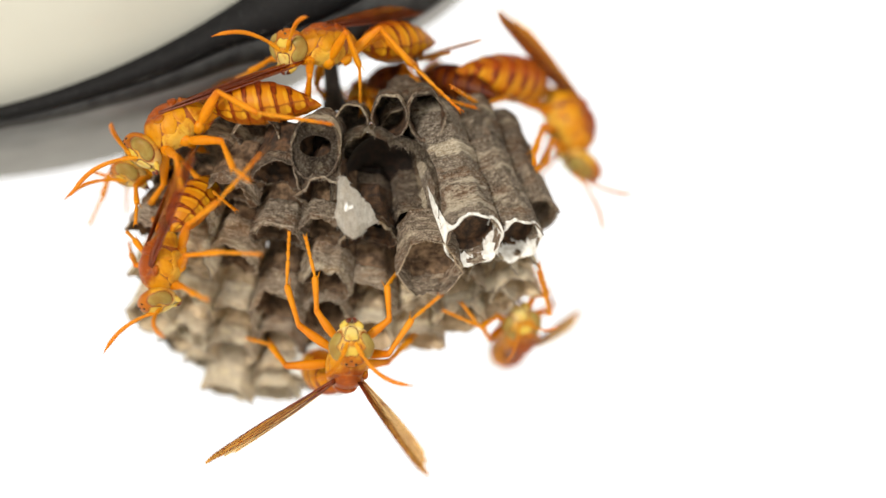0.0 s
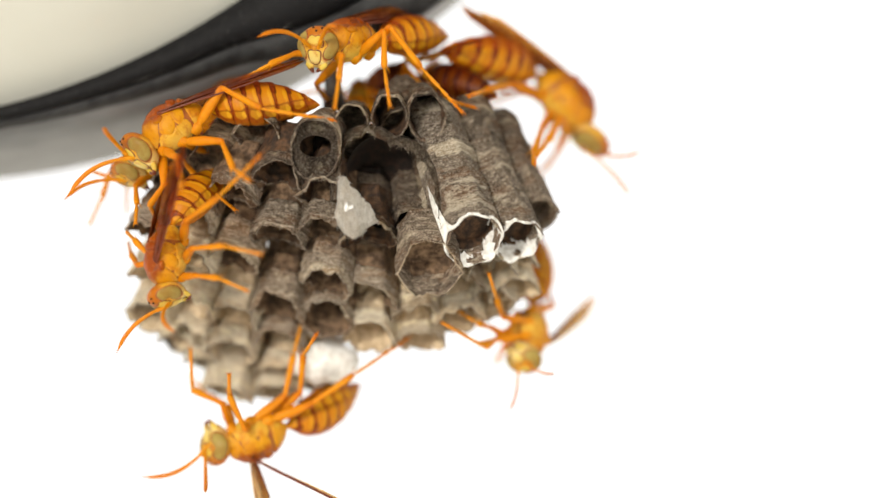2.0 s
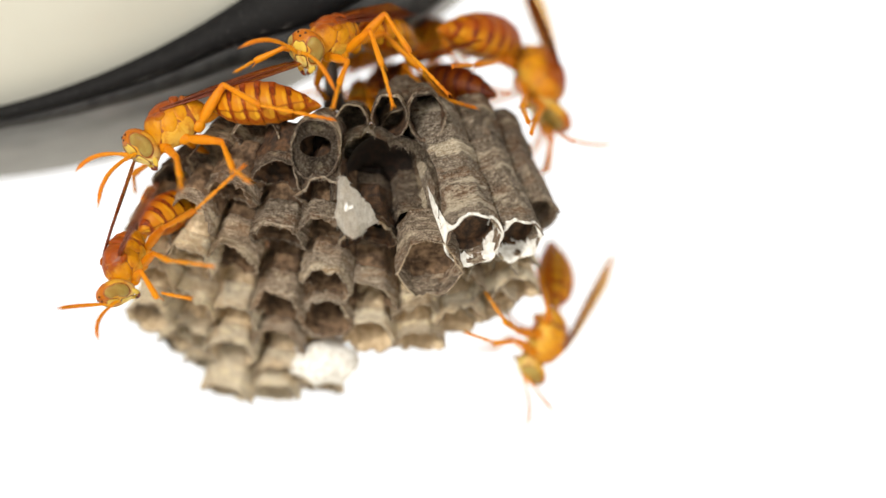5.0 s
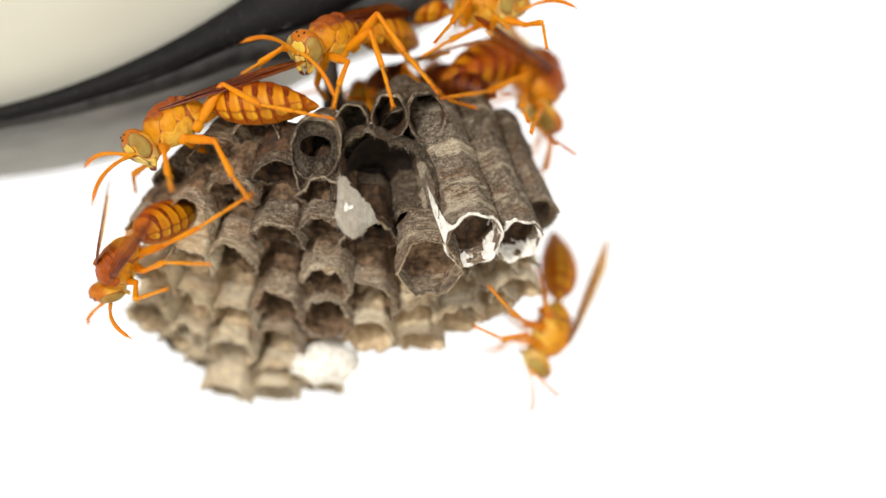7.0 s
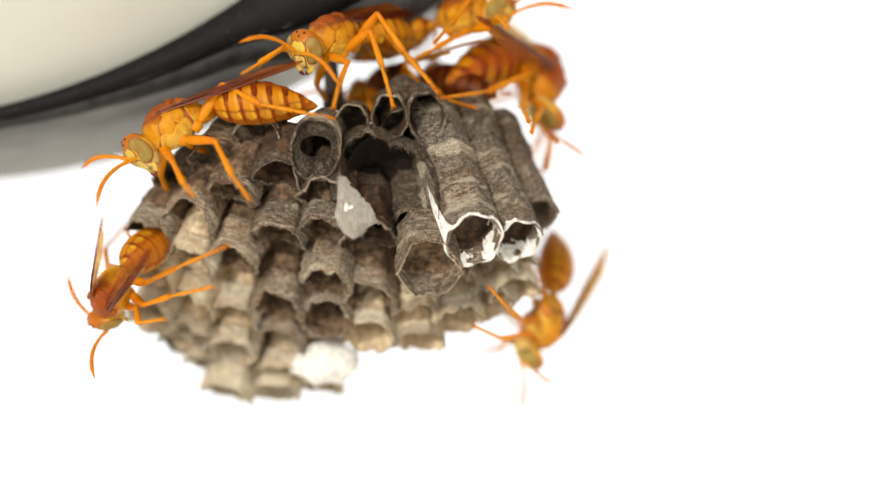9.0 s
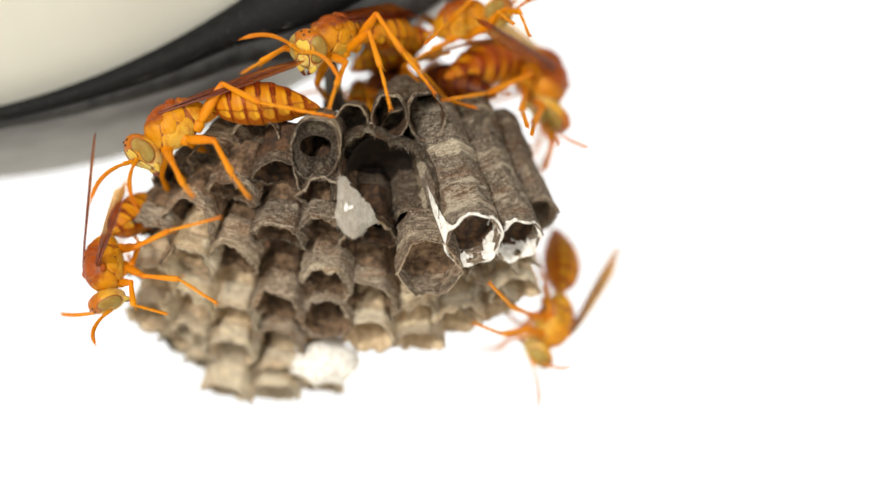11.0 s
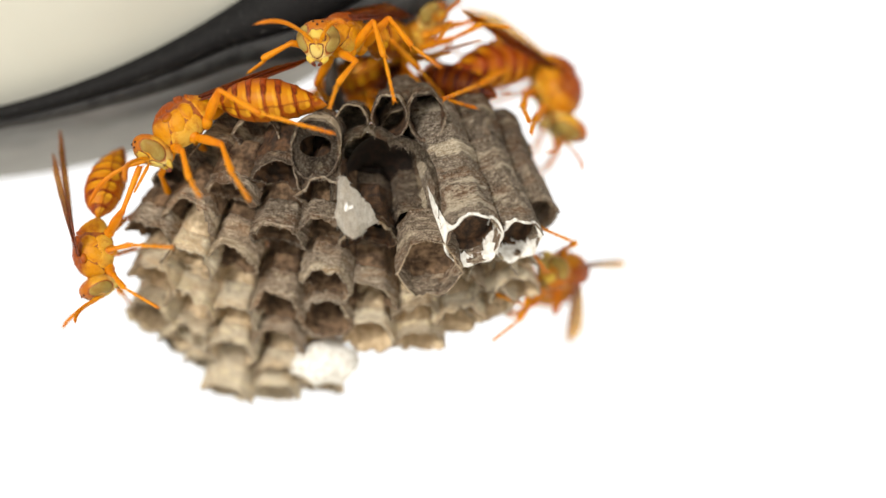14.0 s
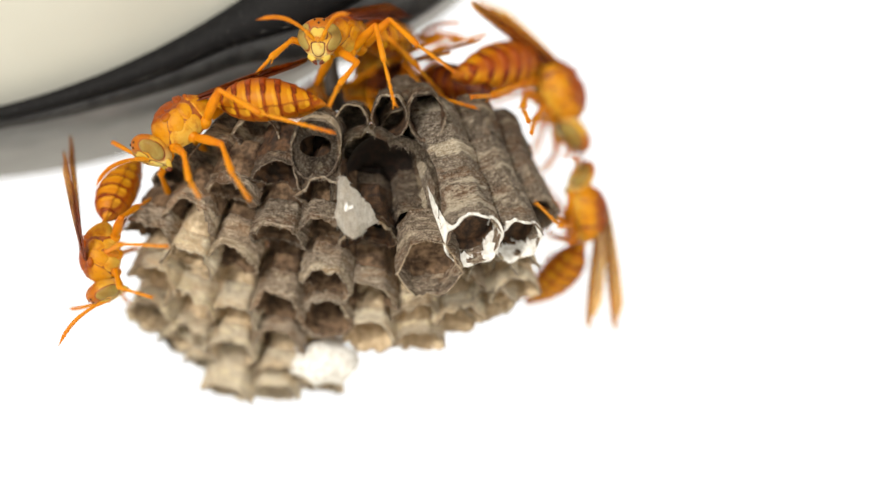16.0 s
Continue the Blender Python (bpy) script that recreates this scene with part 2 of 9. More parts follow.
def paper(name, dark, mid, light, brown, cream, amount, glow=0.2, tint=0.5):
    """Wasp paper: chewed fibres laid in rings round the cell, which runs along x, in bands of grey, brown and cream."""
    k = Nodes(name, 0.95)
    ring = k.noise(0.6, 5, 0.72, at=k.scaled(1.0, 0.16, 0.16, seed=True))
    broad = k.noise(1.9, 5, 0.66, at=k.scaled(1.0, 0.18, 0.18, seed=True))
    fibre = k.noise(0.30, 5, 0.85, at=k.scaled(1.2, 0.35, 0.35, seed=True))
    fuzz = k.noise(0.17, 4, 0.85)
    patch = k.noise(2.4, 5, 0.68, at=k.scaled(1.1, 0.4, 0.4, seed=True))
    stain = k.noise(1.4, 4, 0.65, at=k.scaled(1.2, 0.8, 0.8, seed=True))
    c = k.mix(k.step(ring, 0.36, 0.60), k.mix(0.45, dark, mid), mid)
    c = k.mix(k.math("MULTIPLY", k.step(patch, 0.48, 0.60), 0.75), c, brown)
    c = k.mix(k.math("MULTIPLY", k.step(broad, 0.44, 0.36), 0.55), c, dark)
    c = k.mix(k.math("MULTIPLY", k.step(broad, 0.56, 0.63), 0.6), c, cream)
    c = k.mix(k.math("MULTIPLY", k.step(stain, 0.57, 0.65), amount), c, cream)
    c = k.mix(k.math("MULTIPLY", k.step(ring, 0.58, 0.70), 0.6), c, light)
    c = k.mix(k.math("MULTIPLY", k.step(fibre, 0.52, 0.62), 0.6), c, light)
    c = k.mix(k.math("MULTIPLY", k.step(fibre, 0.48, 0.40), 0.8), c, dark)
    c = k.mix(k.math("MULTIPLY", k.step(fuzz, 0.53, 0.62), 0.6), c, light)
    c = k.mix(k.math("MULTIPLY", k.step(fuzz, 0.47, 0.38), 0.65), c, dark)
    c = k.mix(k.math("MULTIPLY", k.random, tint), c, k.mix(1.0, c, (1.0, 0.84, 0.66), "MULTIPLY"))
    k.colour(c)
    thin = k.tree.nodes.new("ShaderNodeBsdfTranslucent")
    k.put(thin.inputs["Color"], c)
    both = k.tree.nodes.new("ShaderNodeMixShader")
    both.inputs[0].default_value = glow
    k.link(k.bsdf.outputs[0], both.inputs[1])
    k.link(thin.outputs[0], both.inputs[2])
    k.link(both.outputs[0], k.tree.nodes["Material Output"].inputs["Surface"])
    k.bump(k.math("ADD", k.math("MULTIPLY", fibre, 0.9), k.math("ADD", k.math("MULTIPLY", ring, 1.2), k.math("MULTIPLY", fuzz, 0.7))), 0.22, 1.0)
    return k.mat


def silk():
    k = Nodes("white_silk", 0.8)
    c = k.mix(k.step(k.noise(0.7), 0.35, 0.6), (0.62, 0.60, 0.56), (0.86, 0.86, 0.84))
    k.colour(c).bump(k.noise(0.2, 4), 0.12, 1.0)
    return k.mat


# paper tones: grey to cream, spread wider to carry shade above, light below
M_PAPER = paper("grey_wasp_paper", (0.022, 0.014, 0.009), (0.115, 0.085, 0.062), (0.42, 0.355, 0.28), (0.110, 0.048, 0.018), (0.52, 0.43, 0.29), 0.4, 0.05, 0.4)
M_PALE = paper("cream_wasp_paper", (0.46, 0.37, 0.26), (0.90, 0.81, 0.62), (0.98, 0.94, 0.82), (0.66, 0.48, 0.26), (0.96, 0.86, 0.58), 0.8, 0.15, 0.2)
M_TUBE = paper("mid_grey_wasp_paper", (0.050, 0.034, 0.023), (0.215, 0.168, 0.127), (0.66, 0.575, 0.465), (0.165, 0.080, 0.035), (0.74, 0.65, 0.50), 0.5, 0.12, 0.3)
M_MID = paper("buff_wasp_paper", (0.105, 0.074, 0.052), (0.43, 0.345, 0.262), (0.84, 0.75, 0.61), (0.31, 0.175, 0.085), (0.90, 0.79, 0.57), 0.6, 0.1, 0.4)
M_LIP = paper("frayed_paper_lip", (0.07, 0.048, 0.034), (0.27, 0.215, 0.165), (0.66, 0.58, 0.47), (0.19, 0.105, 0.05), (0.76, 0.66, 0.48), 0.7, 0.1)
M_CREAM = paper("cream_paper_ring", (0.22, 0.165, 0.11), (0.56, 0.48, 0.36), (0.84, 0.77, 0.63), (0.34, 0.21, 0.10), (0.84, 0.74, 0.53), 0.6, 0.1, 0.3)
M_FLAP = paper("bleached_paper", (0.60, 0.56, 0.49), (0.90, 0.88, 0.83), (0.98, 0.97, 0.95), (0.76, 0.70, 0.60), (0.96, 0.94, 0.89), 0.8, 0.12, 0.1)
M_SILK = silk()
# cell linings: brown stain, with the shade inside the mouths painted in as well
M_SHADED_BROWN = simple("shaded_brown_lining", (0.025, 0.014, 0.008), (0.13, 0.065, 0.03), 0.9, 0.8, 0.15)
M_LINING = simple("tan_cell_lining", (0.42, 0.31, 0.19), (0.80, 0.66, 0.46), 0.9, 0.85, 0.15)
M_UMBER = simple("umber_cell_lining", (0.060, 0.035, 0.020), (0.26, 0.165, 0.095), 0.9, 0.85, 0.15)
# near-black that stands for the deep shade in the hollow and deepest cells
M_DEEP_SHADE = simple("painted_deep_shade", (0.006, 0.003, 0.0015), (0.026, 0.011, 0.005), 0.8, 0.9, 0.1)


def panel_paint():
    k = Nodes("ivory_painted_panel", 0.35)
    k.colour(k.mix(k.step(k.noise(30, 4), 0.3, 0.7), (0.56, 0.565, 0.51), (0.53, 0.535, 0.48))).bump(k.noise(0.6, 3), 0.01, 0.3)
    k.set("Coat Weight", 0.2)
    return k.mat


def rubber():
    k = Nodes("black_rubber", 0.6)
    k.set("Specular IOR Level", 0.15)
    dust = k.step(k.noise(0.45, 5, 0.8), 0.57, 0.68)
    k.colour(k.mix(k.math("MULTIPLY", dust, 0.3), (0.006, 0.006, 0.007), (0.16, 0.16, 0.16))).bump(k.noise(0.4, 5), 0.06, 0.5)
    return k.mat


def dusty_rubber():
    k = Nodes("dusty_charcoal_rubber", 0.75)
    k.set("Specular IOR Level", 0.25)
    c = k.mix(k.step(k.noise(2.2, 4), 0.35, 0.65), (0.016, 0.0165, 0.018), (0.040, 0.041, 0.043))
    k.colour(k.mix(k.math("MULTIPLY", k.step(k.noise(0.35, 5, 0.8), 0.58, 0.70), 0.4), c, (0.20, 0.20, 0.20))).bump(k.noise(0.4, 5), 0.06, 0.5)
    return k.mat


def brushed():
    k = Nodes("grey_flange", 0.38, 0.35)
    c = k.mix(k.step(k.noise(6, 5), 0.35, 0.7), (0.165, 0.172, 0.18), (0.215, 0.224, 0.233))
    c = k.mix(k.math("MULTIPLY", k.step(k.noise(1.0, 4, 0.7), 0.60, 0.7), 0.25), c, (0.22, 0.22, 0.22))
    k.colour(c).bump(k.noise(0.8, 4), 0.03, 0.4)
    return k.mat


M_PANEL, M_RUBBER, M_SKIRT, M_FLANGE = panel_paint(), rubber(), dusty_rubber(), brushed()


# ---- the setting ----
def sheet(name, corners, material, label, category):
    me = bpy.data.meshes.new(name)
    me.from_pydata(corners, [], [tuple(range(len(corners)))])
    me.materials.append(material)
    return tagged(new(name, me), label, category, kind="structure")


# ground out of view, made almost white to throw light up at the nest
M_GROUND = simple("bounce_ground", (0.86, 0.80, 0.69), (0.80, 0.74, 0.63), 60, 0.9, 1.0)
sheet("ground", [(-900, -900, -1.6), (900, -900, -1.6), (900, 900, -1.6), (-900, 900, -1.6)], M_GROUND, "unseen ground far below the nest, whitened to bounce light up", "ground")


def rim_sweep(profile, start=-125, end=-24, steps=100):
    """A band round the housing's edge. profile(a) gives its section at the angle a: (distance from the hub, depth)."""
    bm = bmesh.new()
    rows = []
    for j in range(steps + 1):
        a = start + (end - start) * j / steps
        c, s = math.cos(radians(a)), math.sin(radians(a))
        rows.append([bm.verts.new((HUB[0] + c * r, y, HUB[1] + s * r)) for r, y in profile(a)])
    n = len(rows[0])
    for a, b in zip(rows, rows[1:]):
        for i in range(n):
            bm.faces.new((a[i], a[(i + 1) % n], b[(i + 1) % n], b[i]))
    bm.faces.new(rows[0])
    bm.faces.new(rows[-1])
    return bm


HUB = (-70.2, 100.3)


def seal_width(a):
    return float(np.interp(a, (-125, -77, -70, -66, -60, -58, -56, -53, -49, -46, -24), (2.3, 2.4, 3.3, 4.1, 5.5, 6.6, 8.4, 10.8, 13.0, 14.0, 17.0)))


def seal_section(a):
    w = min(seal_width(a), 18)
    r = 86.2 - 0.025 * max(0, a + 88)
    w += 86.2 - r
    return [(r, 13.5), (r + 0.15, 12.2), (r + 0.12 * w, 11.2), (r + 0.32 * w, 10.7), (r + 0.54 * w, 10.8), (r + 0.64 * w, 11.5), (r + 0.66 * w, 14), (r + 0.64 * w, 18), (r, 18)]


def skirt_section(a):
    r = 86.2 - 0.025 * max(0, a + 88)
    w = min(seal_width(a), 18) + 86.2 - r
    return [(r + 0.63 * w, 12.0), (r + 0.68 * w, 11.6), (r + 0.76 * w, 11.5), (r + 0.87 * w, 12.1), (r + 0.95 * w, 13.0), (r + w, 14.2), (r + w - 0.2, 18), (r + 0.63 * w, 18)]


def flange_section(a):
    r = 86.2 + min(seal_width(a), 18) - 0.4
    e = max(93.2 + (a + 80) * 0.12, r + 0.6)
    m = (r + e) / 2
    return [(r, 14), (r + 0.3, 13.8), (m, 19), (e - 0.4, 31), (e, 33), (e - 0.3, 34), (m - 0.5, 23), (r, 18)]


def lamp_housing():
    thing = tagged(new("light_housing"), "round ivory housing with black rubber seal and grey flange", "light housing")
    # the shallow ivory bowl inside the seal
    bm = bmesh.new()
    rings = []
    for j in range(21):
        f = j / 20
        ring = []
        for i in range(97):
            a = 2 * math.pi * i / 96
            r = 0.02 + f * 88.0
            ring.append((HUB[0] + r * math.cos(a), 16 - 30 * (1 - f * f), HUB[1] + r * math.sin(a)))
        rings.append([bm.verts.new(p) for p in ring[:-1]])
    for a, b in zip(rings, rings[1:]):
        for i in range(96):
            bm.faces.new((a[i], a[(i + 1) % 96], b[(i + 1) % 96], b[i]))
    part("panel", bm, M_PANEL, thing, "smooth ivory painted panel")
    part("seal", rim_sweep(seal_section), M_RUBBER, thing, "black rubber seal with dusty specks")
    part("skirt", rim_sweep(skirt_section), M_SKIRT, thing, "dusty charcoal skirt of the seal")
    part("flange", rim_sweep(flange_section), M_FLANGE, thing, "dull grey flange")
    # pale specks of dust caught along the seal
    rng = random.Random(12)
    bm = bmesh.new()
    for _ in range(240):
        a = rng.uniform(-67, -54)
        r = 86.2 - 0.025 * max(0, a + 88) + rng.gauss(0.62, 0.07) * seal_width(a)
        q = rng.uniform(0.02, 0.045)
        ellipsoid((HUB[0] + r * math.cos(radians(a)), 10.95, HUB[1] + r * math.sin(radians(a))), (q * rng.uniform(0.8, 1.8), q, q), 5, 6, bm)
    part("dust", bm, simple("pale_dust", (0.22, 0.21, 0.20), (0.40, 0.39, 0.37), 0.5, 0.9), thing, "pale specks of dust")
    thing.matrix_basis = VIEW
    return thing


lamp_housing()


def shading_eave():
    """An unseen eave, added and sized to shade the nest from above."""
    bm = bmesh.new()
    bmesh.ops.create_cube(bm, size=1, matrix=Matrix.LocRotScale((0, -155, 220), None, (4000, 550, 60)))
    bmesh.ops.bevel(bm, geom=bm.edges[:], offset=4, segments=2, affect="EDGES")
    ob = part("eave", bm, M_PANEL)
    return tagged(ob, "unseen ivory eave added to shade the nest from above", "eave", kind="structure")


shading_eave()


# ---- the comb ----
TILT = radians(26)  # the cells lean towards the open side
ROOT = Vector((-7.0, 14.0, 62.0))  # the cells fan out from here
nest = tagged(new("wasp_nest"), "grey paper wasp nest of open cells hanging from a stalk", "wasp nest")
nest.matrix_basis = VIEW


def cell_depth(x, z):
    """How far back a cell's mouth lies: steep at the front of the comb, curling under below."""
    deep = -1.0 + 0.40 * (12 - z) if z > -3 else 5.0 + 1.0 * (-3 - z)
    return deep + 7.0 * ((x + 11.5) / 25) ** 2


def ceiling_of(x):
    """The height to which the cells reach: the comb's rounded upper edge."""
    if x > -1:
        return 17.0 - 0.4 * max(0.0, x - 4)
    return 13.6 if x > -18 else 13.6 + (x + 18) * 0.45


def comb_cell(x, z, y, r=2.65, length=9.0, lean=0.0, material=None, rag=0.35, floor=None, slant=1.0, label="", inner=6.5, bands=1.0, tilt=TILT, deep=16, collar=0, hexed=1.0, arch=0.2, tall=1.0, back=0.0, inside=None, band=None, edge=None):
    """One paper cell. Its mouth is at (x, y, z); the tube runs back and up from it, along its own x axis. slant: mm by which the front lip is cut back; inside: mm up the front wall from where it is the back of the cell above; band: the stretch of a cream ring."""
    mouth = Vector((x, y, z))
    fan = (x - ROOT.x) / max(ROOT.z - z, 10) + lean
    length = max(3.0, min(length, (ceiling_of(x) - z) / 0.9)) if tilt == TILT else length
    way = Vector((-fan, math.sin(tilt), math.cos(tilt))).normalized()
    turn = aim(way, (0, -1, 0.4))
    n, rows = 48, 22
    bm = bmesh.new()
    seed = rnd(0, 100)
    grid = []
    for wall in (0, 1):
        for j in range(rows + 1):
            f = j / rows
            s = length * (1 - f) ** 1.4 if wall == 0 else inner * f ** 1.4
            ring = []
            for i in range(n):
                a = 2 * math.pi * i / n
                c, q = math.cos(a), math.sin(a)
                flat = math.cos(radians(30)) / math.cos(a % radians(60) - radians(30))  # six-sided, a flat side to the front
                six = 1 + hexed * (1.09 * flat - 1)
                taper = 1 - 0.15 * (s / length) ** 1.5
                ridge = bands * 0.05 * math.sin(s * 5.2 + 0.9 * math.sin(a + seed) + seed) + 0.20 * noise.noise(Vector((s * 0.6, c * 1.4, q * 1.4 + seed))) + 0.14 * noise.noise(Vector((s * 2.4, c * 3, q * 3 + seed))) + 0.07 * noise.noise(Vector((s * 5, c * 11, q * 11 + seed)))
                lip = 0.05 * math.exp(-s / 0.3)
                rr = r * six * taper + ridge + lip - (0.2 if wall else 0)
                if inside and wall == 0 and q > 0:
                    rr -= 0.75 * min(1.0, max(0.0, (s - inside) / 0.9)) * q
                torn = rag * (noise.noise(Vector((c * 1.3, q * 1.3, seed))) + 0.55 * noise.noise(Vector((c * 5, q * 5, seed))) + 0.4 * noise.noise(Vector((c * 13, q * 13, seed))))
                ss = s + (q * slant + torn) * math.exp(-s / (length * 0.6)) - arch * (1.9 * abs(c) ** 2.2 * (1.25 if q > 0 else 0.5) - 0.6 + 0.25 * (abs(math.cos(3 * a)) ** 2 - 0.5)) * math.exp(-s / 2.4) + back * max(0.0, -q - 0.15) * math.exp(-s / (length * 0.5))
                ring.append(bm.verts.new((ss, rr * c, rr * q * tall)))
            grid.append(ring)
    for a, b in zip(grid, grid[1:]):
        for i in range(n):
            bm.faces.new((a[i], a[(i + 1) % n], b[(i + 1) % n], b[i]))
    bm.faces.new(grid[0])
    bm.faces.new(grid[-1])
    rng = random.Random(int(seed * 1000))
    for _ in range(60):
        v = grid[rows][rng.randrange(n)].co
        d = Vector((-rng.uniform(0.1, 0.9), rng.uniform(-0.5, 0.5), rng.uniform(-0.5, 0.5)))
        tube([v + Vector((0.15, 0, 0)), v + d * 0.2, v + d * rng.uniform(0.25, 0.6) + Vector((0, rng.uniform(-0.12, 0.12), 0))], [0.03, 0.022, 0.008], 3, bm)
    me = finish(bm)
    walls = n * (2 * rows + 1)
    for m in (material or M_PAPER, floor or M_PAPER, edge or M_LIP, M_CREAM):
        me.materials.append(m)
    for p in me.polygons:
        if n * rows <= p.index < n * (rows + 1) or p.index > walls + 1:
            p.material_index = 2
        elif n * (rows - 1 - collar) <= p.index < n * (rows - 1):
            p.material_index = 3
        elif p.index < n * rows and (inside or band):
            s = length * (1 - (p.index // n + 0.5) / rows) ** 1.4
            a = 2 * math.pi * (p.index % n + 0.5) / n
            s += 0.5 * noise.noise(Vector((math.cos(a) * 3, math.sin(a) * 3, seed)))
            # back of the mouth above: its brown lining and its shade, as one colour
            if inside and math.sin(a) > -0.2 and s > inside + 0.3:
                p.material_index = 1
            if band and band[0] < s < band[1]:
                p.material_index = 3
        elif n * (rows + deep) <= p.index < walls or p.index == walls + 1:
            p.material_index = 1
    ob = part("cell", me, None, nest, label)
    ob.matrix_basis = Matrix.Translation(mouth * MM) @ turn.to_4x4()
    return ob


def comb_column(x, above, lips, papers, r=2.95, lengths=(), last=True):
    """Open cells one under the other. above: the lip over the first; lips: the heights of their front lips, and of the lowest mouth's end; papers: one for each cell. last: nothing hangs below."""
    for i, (top, low) in enumerate(zip(lips, lips[1:])):
        slant = min(0.3 + rnd(-0.25, 0.7), max(0.2, ((top - low) / 2 - 0.44 * r) / 0.90))
        z = top - 0.44 * r - 0.9 * slant
        y = cell_depth(x, (top + low) / 2) + rnd(-0.25, 0.25)
        k = 1 + y / FAR
        back = 0.0 if last and low == lips[-1] else 1.5 + slant
        gap = (lips[i - 1] if i else above) - top
        comb_cell((x + rnd(-0.2, 0.2)) * k, z * k, y, r=r + rnd(-0.08, 0.1), rag=0.85, slant=slant, material=papers[i], length=lengths[i] if i < len(lengths) else 9.5, inside=gap * rnd(0.44, 0.60) / 0.9, collar=(0, 0, 0, 4)[int(rnd(0, 4))], floor={M_PALE: M_LINING, M_MID: M_UMBER, M_TUBE: M_UMBER}.get(papers[i], M_SHADED_BROWN), deep=int(rnd(1, 5)), back=back)


random.seed(4)
# the upper edge, short young cells turned to the front
UP = radians(78)
# inside of the lidded cell is painted near-black for its shade
comb_cell(-14.1, 11.0, -1.2, r=2.75, length=7, floor=M_DEEP_SHADE, rag=0.3, slant=-0.6, inner=6.0, tilt=radians(76), deep=2, collar=7, hexed=0.25, arch=0, tall=1.38, edge=M_PAPER, label="grey cell with a part-built lid")
comb_cell(-5.9, 14.7, 2.3, r=2.05, length=6, rag=0.6, floor=M_SHADED_BROWN, slant=-0.2, tilt=UP, deep=3, hexed=0.5, arch=0.0, collar=3, tall=1.3, edge=M_TUBE)
comb_cell(-1.8, 14.7, 2.3, r=2.15, length=6, rag=0.6, floor=M_SHADED_BROWN, slant=-0.3, tilt=radians(72), deep=4, collar=4, hexed=0.5, arch=0.0, tall=1.4, edge=M_TUBE)
comb_cell(-10.2, 14.2, 2.4, r=1.9, length=5, rag=0.3, slant=0.1, tilt=UP, hexed=0.3)
comb_cell(-26.0, 9.6, 5.0, r=2.7, length=6, rag=0.3, slant=1.4)
comb_cell(-20.6, 12.2, 3.0, r=2.8, length=6, rag=0.3, slant=1.2)
comb_cell(-30.4, 7.0, 8.0, r=2.6, length=6, rag=0.3, slant=1.2)
# long cells with white silk at the mouth
comb_cell(3.4, 1.0, 0.8, r=3.3, length=17, material=M_TUBE, rag=0.35, floor=M_SHADED_BROWN, lean=0.14, slant=1.4, inner=3.0, band=(9.4, 10.9), label="long grey cell with white silk at its mouth")
comb_cell(8.4, 0.9, 4.2, r=2.8, length=18, material=M_TUBE, rag=0.3, floor=M_SHADED_BROWN, lean=0.12, slant=1.0, inner=3.0, label="long grey cell with white silk at its mouth")
comb_cell(-1.5, -2.4, 1.8, r=3.4, length=6.0, rag=0.6, material=M_TUBE, collar=0, edge=M_CREAM, floor=M_UMBER, slant=1.8, inner=3.2)
comb_cell(10.6, 3.4, 9.5, r=2.7, length=16, material=M_TUBE, rag=0.3, lean=0.12, slant=0.6)
comb_cell(4.6, 10.5, 9.0, r=2.6, length=7)
comb_cell(8.0, 9.0, 12.0, r=2.6, length=7)
comb_cell(0.6, 5.0, 4.6, r=2.7, length=11, lean=0.1, collar=6)
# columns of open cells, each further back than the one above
# papers pale downwards: partly real cream, partly light from below put into colour
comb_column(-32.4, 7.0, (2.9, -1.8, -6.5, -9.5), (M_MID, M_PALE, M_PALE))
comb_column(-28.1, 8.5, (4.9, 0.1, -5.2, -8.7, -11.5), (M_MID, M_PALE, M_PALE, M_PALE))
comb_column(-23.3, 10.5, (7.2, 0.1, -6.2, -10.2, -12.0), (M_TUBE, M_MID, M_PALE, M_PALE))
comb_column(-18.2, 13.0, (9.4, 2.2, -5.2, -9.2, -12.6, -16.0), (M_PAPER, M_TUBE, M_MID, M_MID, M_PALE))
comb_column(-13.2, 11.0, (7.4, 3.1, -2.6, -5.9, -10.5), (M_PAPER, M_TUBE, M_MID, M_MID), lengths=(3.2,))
comb_cell(-8.4, 2.6, 6.2, r=2.6, length=5.4, rag=0.9, slant=1.0, floor=M_DEEP_SHADE)
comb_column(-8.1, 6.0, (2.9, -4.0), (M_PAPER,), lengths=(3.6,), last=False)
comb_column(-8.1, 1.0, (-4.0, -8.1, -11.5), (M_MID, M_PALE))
comb_cell(-3.4, 2.2, 6.8, r=2.6, length=6.4, rag=0.9, slant=1.0, floor=M_DEEP_SHADE)
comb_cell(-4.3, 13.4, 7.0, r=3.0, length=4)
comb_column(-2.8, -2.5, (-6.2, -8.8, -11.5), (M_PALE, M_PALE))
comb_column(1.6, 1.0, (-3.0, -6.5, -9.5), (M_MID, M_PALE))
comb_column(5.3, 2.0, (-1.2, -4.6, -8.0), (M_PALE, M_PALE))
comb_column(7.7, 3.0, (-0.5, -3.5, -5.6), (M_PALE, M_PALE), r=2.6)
random.seed(9)
comb_cell(-33.6, -8.6, 16.5, r=2.7, length=6, material=M_MID, rag=0.6, slant=0.2, floor=M_SHADED_BROWN, deep=3)
comb_cell(-30.6, -11.4, 18.0, r=2.8, length=6, material=M_PALE, rag=0.6, slant=0.0, floor=M_SHADED_BROWN, deep=3)
